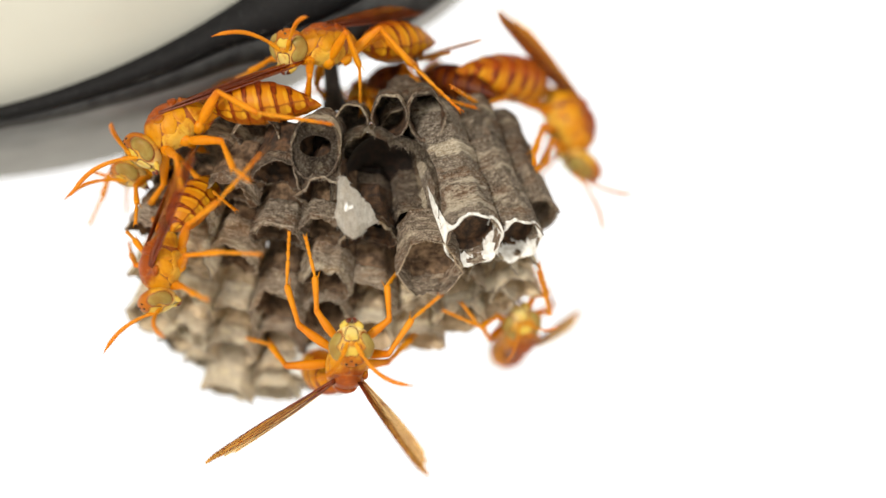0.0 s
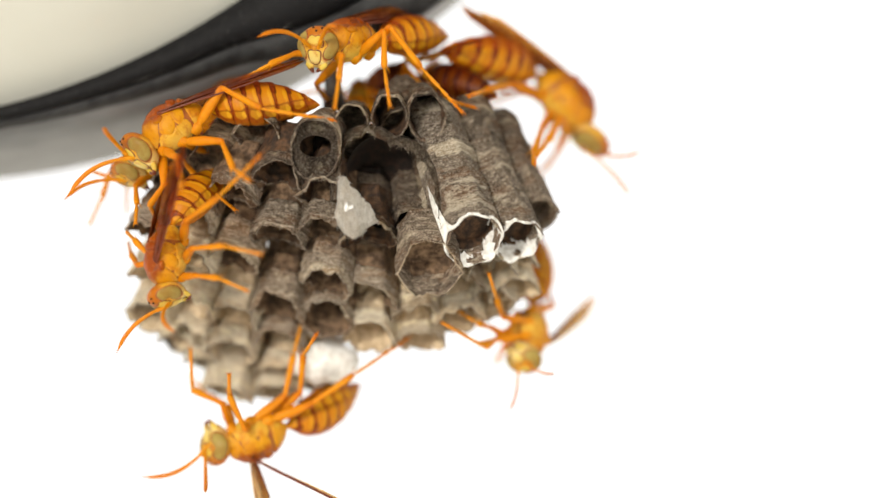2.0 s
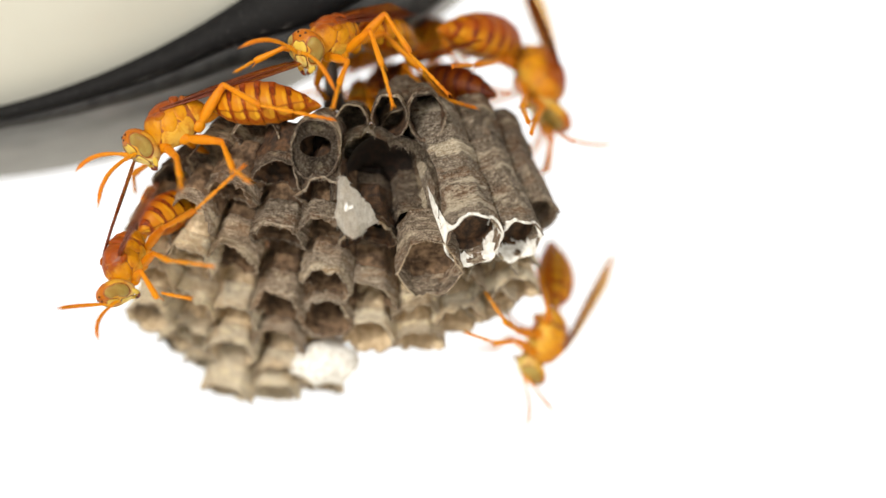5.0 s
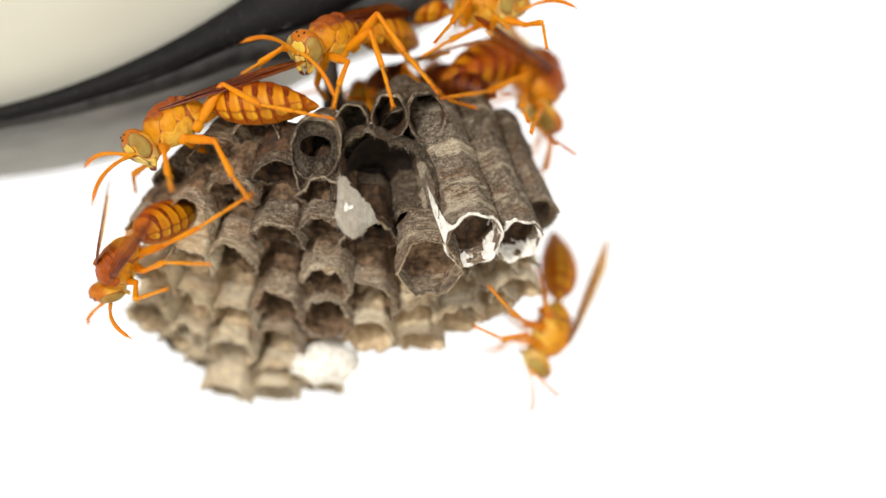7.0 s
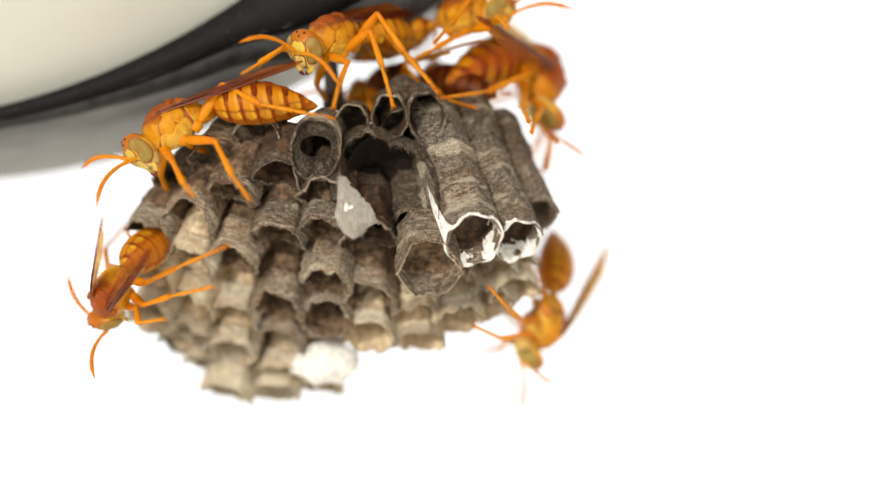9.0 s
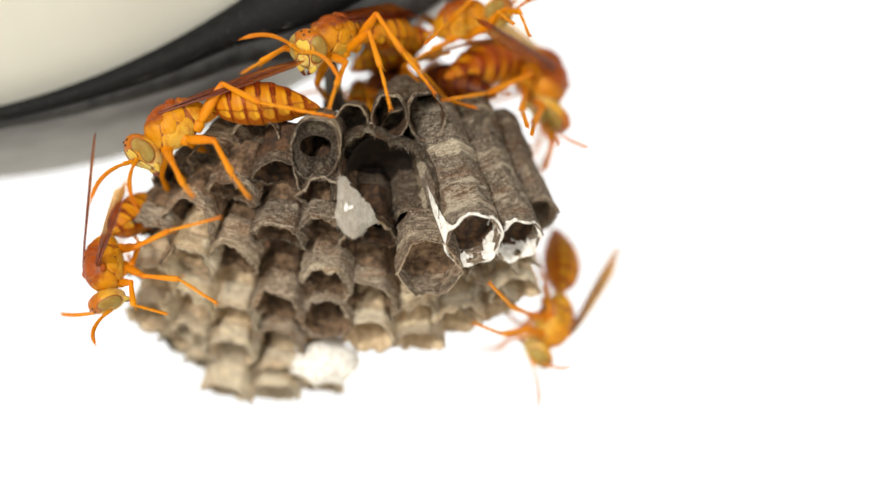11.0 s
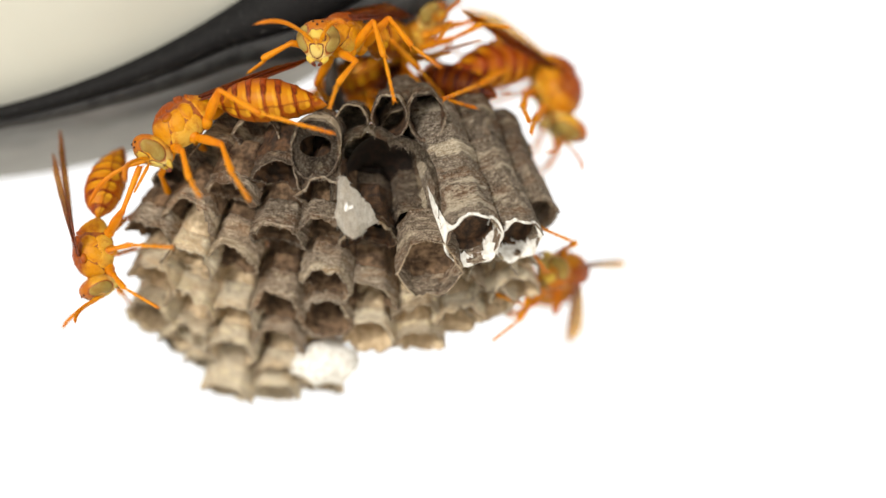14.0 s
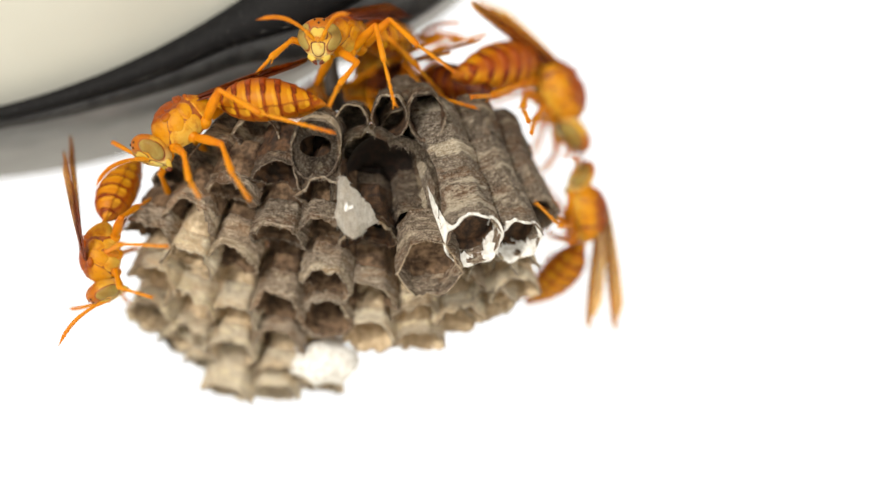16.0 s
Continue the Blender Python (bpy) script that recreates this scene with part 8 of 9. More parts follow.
    hold(side_wasp, 14.5, (15.65, 11.95, 1.22), (-0.26, -0.83, 0.5, 0.97, -0.2, -0.14), (-0.32, -0.93, 0.19, 0.95, -0.31, -0.04), (-0.42, 0.89, -0.15), (-0.09, 0.81, -0.58, 0.25, 0.96, -0.09), (-0.15, -0.85, 0.5, 0.05, -1, -0.03),
         (0.07, -0.64, 0.76, -0.29, -0.75, 0.6, -0.34, -0.9, 0.25, -0.13, -0.98, 0.17, -0.42, -0.3, -0.86, -0.64, -0.61, -0.46, -0.4, -0.9, -0.15, -0.4, -0.78, -0.48, -0.42, -0.87, -0.24, 0.07, 0.8, 0.6, -0.27, 0.45, 0.85, -0.24, 0.8, 0.54, 0, 0.93, 0.36, -0.28, 0.95, 0.14, -0.21, 0.97, 0.14, 0, 1, -0.09, -0.22, 0.9, 0.39, -0.25, 0.96, 0.13))
    hold(side_wasp, 15.0, (15.64, 11.56, 3.73), (0.13, -0.4, 0.91, 0.97, -0.25, -0.04), (-0.83, -0.28, 0.48, 0.6, -0.21, 0.77), (-0.4, 0.8, -0.45), (-0.12, 0.35, -0.93, 0.14, 0.79, -0.6), (0.39, -0.87, 0.3, 0.28, 0.8, 0.53),
         (0.07, -1, 0, -0.34, 0.79, 0.51, -0.2, 0.95, 0.23, -0.11, -0.82, -0.56, -0.42, -0.3, -0.86, -0.64, -0.61, -0.46, -0.25, -0.69, -0.68, -0.4, -0.78, -0.48, -0.42, -0.87, -0.24, -0.1, 0.99, -0.11, -0.27, 0.44, 0.86, -0.24, 0.8, 0.54, 0.01, 0.99, -0.12, -0.28, 0.95, 0.14, -0.21, 0.97, 0.14, 0.14, 0.9, -0.42, -0.22, 0.9, 0.38, -0.25, 0.96, 0.13))
    hold(side_wasp, 15.5, (16.38, 11.33, 5.31), (0.02, -0.15, 0.99, 0.97, -0.25, -0.04), (-0.83, -0.28, 0.48, 0.6, -0.21, 0.77), (-0.49, 0.66, -0.56), (-0.09, 0.45, -0.89, 0.11, 0.51, -0.86), (-0.1, -0.98, 0.2, 0.24, 0.83, 0.5),
         (-0.21, -0.64, -0.74, -0.32, -0.95, 0.04, -0.72, -0.58, 0.38, 0.01, -0.94, -0.35, -0.35, -0.93, -0.14, -0.49, -0.8, 0.34, -0.06, -0.94, -0.35, -0.27, 0.93, 0.26, -0.19, 0.93, 0.32, -0.22, 0.88, -0.42, -0.27, 0.44, 0.86, -0.24, 0.8, 0.54, -0.16, 0.92, -0.37, -0.28, 0.95, 0.14, -0.21, 0.97, 0.14, -0.07, 0.74, -0.66, -0.22, 0.9, 0.38, -0.24, 0.96, 0.13))
    hold(side_wasp, 16.0, (16.6, 11.24, 6), (-0.05, -0.16, 0.99, 0.97, -0.25, -0.04), (-0.83, -0.28, 0.48, 0.6, -0.21, 0.77), (-0.53, 0.58, -0.62), (-0.07, 0.46, -0.88, 0.1, 0.38, -0.92), (-0.1, -0.99, 0.11, 0.24, 0.85, 0.46),
         (-0.22, -0.47, -0.85, -0.32, -0.95, 0.04, -0.72, -0.58, 0.38, -0.04, -0.88, -0.46, -0.35, -0.93, -0.14, -0.49, -0.8, 0.34, -0.12, -0.88, -0.46, -0.27, 0.93, 0.26, -0.19, 0.93, 0.32, -0.26, 0.76, -0.59, -0.27, 0.44, 0.85, -0.24, 0.8, 0.54, -0.21, 0.83, -0.52, -0.28, 0.95, 0.14, -0.21, 0.97, 0.14, -0.14, 0.55, -0.82, -0.21, 0.9, 0.38, -0.24, 0.96, 0.13))
    play(side_wasp)
    far_wasp = make_wasp("orange paper wasp bent over the comb's far shoulder", 1.22, spread=2.6, away=1.028)
    hold(far_wasp, 0.0, (14.59, 10.85, 16.19), (0.4, 0.13, -0.91, 0.9, -0.16, 0.4), (-0.6, 0.01, -0.8, 0.78, -0.02, -0.63), (-0.7, -0.71, 0.07), (-0.57, -0.64, 0.52, -0.54, 0.36, 0.76), (0.79, -0.48, -0.38, 0.4, -0.28, -0.87),
         (-0.1, 0.99, 0.08, -0.28, 0.91, -0.32, -0.17, 0.99, 0.03, -0.16, 0.97, 0.17, -0.1, 0.97, -0.21, -0.01, 1, -0.03, -0.39, 0.75, 0.53, -0.6, 0.8, -0.05, -0.29, 0.93, 0.22, -0.27, -0.96, -0.01, -0.25, -0.65, -0.72, -0.16, -0.94, -0.29, -0.2, -0.97, -0.13, -0.21, -0.7, -0.68, -0.03, -0.94, -0.35, -0.67, -0.73, 0.12, -0.56, -0.78, -0.3, -0.35, -0.94, 0.03))
    hold(far_wasp, 1.0, (14.98, 10.83, 16.38), (0.42, 0.13, -0.9, 0.9, -0.16, 0.4), (-0.6, 0.01, -0.8, 0.78, -0.02, -0.63), (-0.72, -0.69, 0.07), (-0.64, -0.55, 0.54, -0.62, 0.3, 0.72), (0.8, -0.54, -0.25, 0.53, 0.08, -0.85),
         (-0.18, 0.98, 0.04, -0.28, 0.91, -0.32, -0.17, 0.99, 0.03, -0.24, 0.96, 0.14, -0.1, 0.97, -0.21, -0.01, 1, -0.03, -0.45, 0.74, 0.51, -0.6, 0.8, -0.05, -0.29, 0.93, 0.22, -0.37, -0.93, -0.04, -0.25, -0.65, -0.72, -0.16, -0.94, -0.29, -0.28, -0.95, -0.14, -0.21, -0.7, -0.68, -0.03, -0.94, -0.35, -0.73, -0.68, 0.11, -0.56, -0.77, -0.3, -0.35, -0.94, 0.03))
    hold(far_wasp, 1.5, (15.24, 10.76, 16.83), (0.46, 0.13, -0.88, 0.9, -0.16, 0.4), (-0.6, 0.01, -0.8, 0.78, -0.02, -0.63), (-0.76, -0.65, 0.08), (-0.71, -0.49, 0.51, -0.69, 0.25, 0.68), (0.82, -0.53, -0.2, 0.55, 0.08, -0.83),
         (-0.26, 0.96, -0.05, -0.28, 0.9, -0.32, -0.17, 0.99, 0.03, -0.29, 0.95, 0.08, -0.1, 0.97, -0.21, -0.01, 1, -0.03, -0.48, 0.75, 0.45, -0.6, 0.8, -0.05, -0.29, 0.93, 0.22, -0.43, -0.89, -0.11, -0.25, -0.65, -0.72, -0.16, -0.94, -0.29, -0.33, -0.92, -0.21, -0.21, -0.7, -0.68, -0.03, -0.94, -0.35, -0.76, -0.65, 0.06, -0.56, -0.77, -0.3, -0.35, -0.94, 0.03))
    hold(far_wasp, 2.0, (14.33, 10.53, 18.51), (0.64, 0.1, -0.77, 0.9, -0.16, 0.4), (-0.6, 0.01, -0.8, 0.78, -0.02, -0.63), (-0.76, -0.63, 0.15), (-0.75, -0.5, 0.42, -0.73, 0.31, 0.6), (0.78, -0.6, -0.17, 0.65, -0.26, -0.72),
         (-0.21, 0.9, -0.38, -0.28, 0.91, -0.32, -0.17, 0.99, 0.03, -0.17, 0.97, -0.15, -0.1, 0.97, -0.21, -0.01, 1, -0.03, -0.29, 0.91, 0.3, -0.6, 0.79, -0.05, -0.29, 0.93, 0.22, -0.2, -0.98, 0.06, -0.32, -0.62, -0.72, -0.28, -0.84, -0.46, -0.21, -0.88, -0.42, -0.21, -0.7, -0.68, -0.03, -0.94, -0.35, -0.58, -0.81, 0.07, -0.46, -0.85, -0.27, -0.22, -0.94, -0.26))
    hold(far_wasp, 2.5, (12.89, 10.22, 20.7), (0.6, 0.12, -0.79, 0.9, -0.16, 0.4), (-0.6, 0.01, -0.8, 0.78, -0.02, -0.63), (-0.73, -0.67, 0.12), (-0.64, -0.72, 0.29, -0.65, 0.49, 0.59), (0.83, -0.39, -0.4, 0.56, -0.66, -0.49),
         (0.04, -0.36, -0.93, -0.26, 0.85, -0.46, -0.16, 0.99, 0.03, 0.09, 0.8, -0.59, -0.1, 0.97, -0.21, -0.01, 1, -0.03, -0.06, 1, -0.08, -0.6, 0.79, -0.05, -0.29, 0.93, 0.22, -0.27, -0.95, -0.12, -0.25, -0.81, -0.53, -0.09, -0.9, -0.42, -0.29, -0.94, -0.16, -0.08, -0.87, -0.48, 0.06, -0.91, -0.4, -0.51, -0.86, 0.09, -0.41, -0.87, -0.28, -0.25, -0.94, -0.23))
    hold(far_wasp, 3.0, (11.98, 10.15, 21.22), (0.59, 0.12, -0.8, 0.9, -0.16, 0.4), (-0.6, 0.01, -0.8, 0.78, -0.02, -0.63), (-0.71, -0.68, 0.15), (-0.43, -0.85, 0.3, -0.43, 0.63, 0.65), (0.83, -0.43, -0.36, 0.47, -0.75, -0.47),
         (0.18, -0.37, -0.91, -0.22, 0.75, -0.62, -0.16, 0.99, 0.03, 0.24, 0.66, -0.71, -0.1, 0.97, -0.21, -0.01, 1, -0.03, 0.09, 0.98, -0.17, -0.6, 0.79, -0.05, -0.29, 0.93, 0.22, -0.09, -0.97, -0.22, -0.25, -0.81, -0.53, -0.09, -0.9, -0.42, -0.13, -0.96, -0.26, -0.08, -0.87, -0.48, 0.06, -0.91, -0.4, -0.36, -0.93, -0.01, -0.41, -0.87, -0.28, -0.25, -0.94, -0.23))
    hold(far_wasp, 3.5, (11.33, 10.05, 21.86), (0.53, 0.14, -0.84, 0.9, -0.16, 0.4), (-0.6, 0.01, -0.8, 0.78, -0.02, -0.63), (-0.61, -0.77, 0.2), (-0.27, -0.89, 0.36, -0.21, 0.62, 0.76), (0.88, -0.33, -0.35, 0.35, -0.8, -0.49),
         (0.26, -0.37, -0.89, -0.15, -0.37, -0.92, -0.16, 0.99, -0.03, 0.3, -0.25, -0.92, -0.06, 0.95, -0.31, -0.01, 1, -0.02, 0.18, 0.93, -0.33, -0.6, 0.8, -0.05, -0.29, 0.93, 0.22, 0.08, -0.93, -0.35, -0.25, -0.81, -0.53, -0.09, -0.9, -0.42, -0, -0.92, -0.39, -0.08, -0.87, -0.48, 0.06, -0.91, -0.4, -0.27, -0.95, -0.16, -0.41, -0.87, -0.28, -0.25, -0.94, -0.23))
    hold(far_wasp, 4.2, (11.14, 10.07, 21.74), (0.5, 0.02, -0.87, 0.9, -0.16, 0.4), (-0.6, 0.01, -0.8, 0.78, -0.02, -0.63), (-0.57, -0.78, 0.25), (-0.12, -0.87, 0.48, -0.04, 0.55, 0.83), (0.9, -0.23, -0.37, 0.35, -0.83, -0.43),
         (0.3, -0.38, -0.88, -0.15, -0.37, -0.92, -0.16, 0.99, 0, 0.33, -0.25, -0.91, -0.06, 0.96, -0.29, -0.01, 1, -0.02, 0.2, 0.94, -0.29, -0.6, 0.8, -0.05, -0.29, 0.93, 0.22, 0.15, -0.92, -0.35, -0.25, -0.81, -0.53, -0.09, -0.9, -0.42, 0.05, -0.91, -0.4, -0.08, -0.87, -0.48, 0.06, -0.91, -0.4, -0.23, -0.96, -0.17, -0.41, -0.87, -0.28, -0.25, -0.94, -0.23))
    hold(far_wasp, 5.2, (11.1, 9.15, 21.15), (0.32, -0.33, -0.89, 0.81, -0.28, 0.52), (-0.6, 0.01, -0.8, 0.78, -0.02, -0.63), (-0.62, -0.78, -0.04), (-0.35, -0.88, 0.33, -0.23, 0.72, 0.66), (0.95, -0.01, -0.3, 0.42, -0.81, -0.41),
         (0.33, -0.38, -0.86, -0.13, 0.74, -0.66, -0.16, 0.99, 0.03, 0.32, 0.65, -0.7, -0.1, 0.97, -0.21, -0.01, 1, -0.03, 0.07, 0.99, -0.16, -0.6, 0.79, -0.06, -0.29, 0.93, 0.22, 0.29, -0.89, -0.36, -0.25, -0.81, -0.53, -0.09, -0.91, -0.41, 0.12, -0.91, -0.4, -0.08, -0.87, -0.48, 0.06, -0.91, -0.4, -0.24, -0.96, -0.15, -0.41, -0.87, -0.28, -0.25, -0.94, -0.23))
    hold(far_wasp, 6.3, (11, 8.18, 20.82), (0.17, -0.4, -0.9, 0.68, -0.38, 0.63), (-0.6, 0.01, -0.8, 0.78, -0.02, -0.63), (-0.64, -0.69, -0.33), (-0.56, -0.81, 0.19, -0.41, 0.77, 0.49), (0.53, -0.63, -0.58, 0.28, -0.78, -0.56),
         (0.34, -0.38, -0.86, -0.14, 0.77, -0.62, -0.16, 0.99, 0.03, 0.25, 0.71, -0.65, -0.1, 0.97, -0.21, -0.01, 1, -0.03, -0.04, 0.99, -0.13, -0.6, 0.8, -0.05, -0.29, 0.93, 0.22, 0.38, -0.86, -0.33, -0.25, -0.81, -0.53, -0.09, -0.91, -0.41, 0.14, -0.91, -0.38, -0.08, -0.87, -0.48, 0.06, -0.91, -0.4, 0.2, -0.92, -0.34, -0.7, -0.57, -0.43, -0.63, -0.74, -0.24))
    hold(far_wasp, 7.0, (11, 8.18, 20.82), (0.17, -0.4, -0.9, 0.68, -0.38, 0.63), (-0.6, 0.01, -0.8, 0.78, -0.02, -0.63), (-0.64, -0.69, -0.33), (-0.56, -0.81, 0.19, -0.41, 0.77, 0.49), (0.56, -0.64, -0.53, 0.27, -0.85, -0.45),
         (0.34, -0.38, -0.86, -0.14, 0.77, -0.62, -0.16, 0.99, 0.03, 0.25, 0.71, -0.65, -0.1, 0.97, -0.21, -0.01, 1, -0.03, -0.04, 0.99, -0.13, -0.6, 0.8, -0.05, -0.29, 0.93, 0.22, 0.38, -0.86, -0.33, -0.25, -0.81, -0.53, -0.09, -0.91, -0.41, 0.14, -0.91, -0.38, -0.08, -0.87, -0.48, 0.06, -0.91, -0.4, 0.2, -0.92, -0.34, -0.7, -0.57, -0.43, -0.63, -0.74, -0.24))
    hold(far_wasp, 9.0, (11.13, 8.13, 21.21), (0.2, -0.37, -0.91, 0.68, -0.38, 0.63), (-0.6, 0.01, -0.8, 0.78, -0.02, -0.63), (-0.61, -0.69, -0.39), (-0.55, -0.82, 0.16, -0.4, 0.78, 0.48), (0.61, -0.58, -0.54, 0.25, -0.84, -0.48),
         (0.3, -0.38, -0.87, -0.13, 0.69, -0.71, -0.16, 0.99, 0.03, 0.24, 0.62, -0.75, -0.1, 0.97, -0.21, -0.01, 1, -0.03, -0.05, 0.98, -0.21, -0.6, 0.8, -0.05, -0.29, 0.93, 0.22, 0.35, -0.85, -0.39, -0.25, -0.81, -0.53, -0.09, -0.91, -0.41, 0.12, -0.89, -0.45, -0.08, -0.87, -0.48, 0.06, -0.91, -0.4, 0.19, -0.9, -0.4, -0.7, -0.57, -0.43, -0.63, -0.74, -0.24))
    hold(far_wasp, 11.5, (11.39, 8.18, 20.82), (0.3, -0.47, -0.83, 0.68, -0.38, 0.63), (-0.6, 0.01, -0.8, 0.78, -0.02, -0.63), (-0.61, -0.74, -0.28), (-0.58, -0.8, 0.15, -0.43, 0.77, 0.46), (0.59, -0.68, -0.43, 0.17, -0.86, -0.48),
         (0.25, -0.37, -0.89, -0.2, 0.81, -0.56, -0.16, 0.99, 0.03, 0.18, 0.79, -0.59, -0.1, 0.97, -0.21, -0.01, 1, -0.03, -0.06, 1, -0.06, -0.6, 0.8, -0.05, -0.29, 0.93, 0.22, 0.23, -0.92, -0.33, -0.25, -0.81, -0.53, -0.09, -0.91, -0.41, 0.06, -0.94, -0.34, -0.08, -0.87, -0.48, 0.06, -0.91, -0.4, 0.17, -0.95, -0.27, -0.7, -0.57, -0.43, -0.63, -0.74, -0.24))
    hold(far_wasp, 12.5, (11.13, 8.2, 20.69), (0.35, -0.57, -0.74, 0.68, -0.38, 0.63), (-0.6, 0.01, -0.8, 0.78, -0.02, -0.63), (-0.59, -0.78, -0.21), (-0.67, -0.74, 0.1, -0.52, 0.76, 0.38), (0.45, -0.78, -0.43, 0.17, -0.9, -0.4),
         (0.25, -0.37, -0.89, -0.2, 0.82, -0.53, -0.16, 0.99, 0.03, 0.2, 0.84, -0.51, -0.1, 0.97, -0.21, -0.01, 1, -0.03, -0.02, 1, 0.04, -0.6, 0.8, -0.05, -0.29, 0.93, 0.22, 0.24, -0.91, -0.33, -0.25, -0.81, -0.53, -0.09, -0.91, -0.41, 0.1, -0.95, -0.29, -0.08, -0.87, -0.48, 0.06, -0.91, -0.4, -0.14, -0.99, -0.09, -0.5, -0.74, -0.45, -0.45, -0.83, -0.34))
    hold(far_wasp, 13.5, (12.56, 8.25, 20.31), (0.28, -0.36, -0.89, 0.68, -0.38, 0.63), (-0.6, 0.01, -0.8, 0.78, -0.02, -0.63), (-0.69, -0.67, -0.27), (-0.75, -0.58, 0.33, -0.62, 0.56, 0.55), (0.36, -0.79, -0.49, 0.14, -0.9, -0.41),
         (0.15, 0.65, -0.75, -0.26, 0.88, -0.4, -0.16, 0.99, 0.03, -0, 0.84, -0.54, -0.1, 0.97, -0.21, -0.01, 1, -0.03, -0.24, 0.97, -0.05, -0.6, 0.8, -0.05, -0.29, 0.93, 0.22, 0.02, -0.98, -0.22, -0.25, -0.81, -0.53, -0.09, -0.91, -0.41, -0.14, -0.95, -0.27, -0.08, -0.87, -0.48, 0.06, -0.91, -0.4, -0.39, -0.91, -0.12, -0.5, -0.74, -0.45, -0.45, -0.83, -0.34))
    hold(far_wasp, 14.0, (12.98, 9.3, 20.06), (0.31, -0.19, -0.93, 0.68, -0.38, 0.63), (-0.4, 0.03, -0.91, 0.78, -0.02, -0.63), (-0.71, -0.66, -0.26), (-0.72, -0.61, 0.32, -0.6, 0.55, 0.57), (0.28, -0.77, -0.58, -0.23, -0.89, -0.38),
         (0.11, 0.65, -0.75, -0.28, 0.91, -0.32, -0.16, 0.99, 0.03, -0.03, 0.86, -0.51, -0.1, 0.97, -0.21, -0.01, 1, -0.03, -0.27, 0.96, -0.05, -0.6, 0.79, -0.05, -0.29, 0.93, 0.22, -0.07, -0.99, -0.1, -0.25, -0.81, -0.53, -0.09, -0.91, -0.41, -0.2, -0.96, -0.19, -0.08, -0.87, -0.48, 0.06, -0.91, -0.4, -0.45, -0.89, -0.06, -0.5, -0.74, -0.45, -0.45, -0.82, -0.34))
    hold(far_wasp, 14.5, (13.24, 9.34, 19.73), (0.37, -0.14, -0.92, 0.61, -0.31, 0.73), (-0.8, -0.02, -0.61, 0.6, 0.01, -0.8), (-0.7, -0.67, -0.24), (-0.72, -0.59, 0.37, -0.6, 0.51, 0.62), (0.25, -0.72, -0.65, 0.02, -0.74, -0.67),
         (0.05, 0.73, -0.68, -0.28, 0.91, -0.31, -0.16, 0.99, 0.03, -0.05, 0.89, -0.45, -0.1, 0.97, -0.21, -0.01, 1, -0.03, -0.27, 0.96, 0.01, -0.6, 0.79, -0.05, -0.29, 0.93, 0.22, -0.16, -0.99, -0.03, -0.25, -0.81, -0.53, -0.09, -0.91, -0.41, -0.26, -0.96, -0.12, -0.08, -0.87, -0.48, 0.06, -0.91, -0.4, -0.27, -0.91, -0.32, -0.51, -0.78, -0.36, -0.25, -0.95, -0.2))
    hold(far_wasp, 15.0, (13.63, 9.36, 19.61), (0.42, 0.14, -0.9, 0.61, -0.31, 0.73), (-0.8, -0.02, -0.61, 0.6, 0.01, -0.8), (-0.71, -0.66, -0.24), (-0.73, -0.58, 0.38, -0.65, 0.43, 0.63), (0.22, -0.79, -0.58, -0.04, -0.87, -0.49),
         (0.03, 0.71, -0.7, -0.28, 0.91, -0.31, -0.16, 0.99, 0.03, -0.04, 0.86, -0.5, -0.1, 0.97, -0.21, -0.01, 1, -0.03, -0.25, 0.97, -0.04, -0.6, 0.8, -0.05, -0.29, 0.93, 0.22, -0.28, -0.96, 0.05, -0.25, -0.81, -0.53, -0.09, -0.9, -0.42, -0.36, -0.93, -0.06, -0.08, -0.87, -0.48, 0.06, -0.91, -0.4, -0.35, -0.89, -0.28, -0.51, -0.79, -0.35, -0.25, -0.95, -0.2))
    hold(far_wasp, 16.0, (13.37, 9.38, 19.48), (0.44, 0.14, -0.89, 0.61, -0.31, 0.73), (-0.8, -0.02, -0.61, 0.6, 0.01, -0.8), (-0.64, -0.73, -0.24), (-0.67, -0.63, 0.38, -0.6, 0.46, 0.66), (0.22, -0.86, -0.46, -0.03, -0.91, -0.42),
         (0.07, 0.74, -0.67, -0.28, 0.91, -0.31, -0.16, 0.99, 0.03, 0, 0.89, -0.46, -0.1, 0.97, -0.21, -0.01, 1, -0.03, -0.2, 0.98, -0.01, -0.6, 0.8, -0.05, -0.29, 0.93, 0.22, -0.24, -0.97, 0.07, -0.25, -0.81, -0.53, -0.09, -0.9, -0.42, -0.32, -0.95, -0.04, -0.08, -0.87, -0.48, 0.06, -0.91, -0.4, -0.3, -0.92, -0.26, -0.51, -0.79, -0.35, -0.25, -0.95, -0.2))
    play(far_wasp)
    shaded_wasp = make_wasp("rust paper wasp sitting behind the comb, its plates darkened for the shade", 1.0, M_SHADED_RUST)
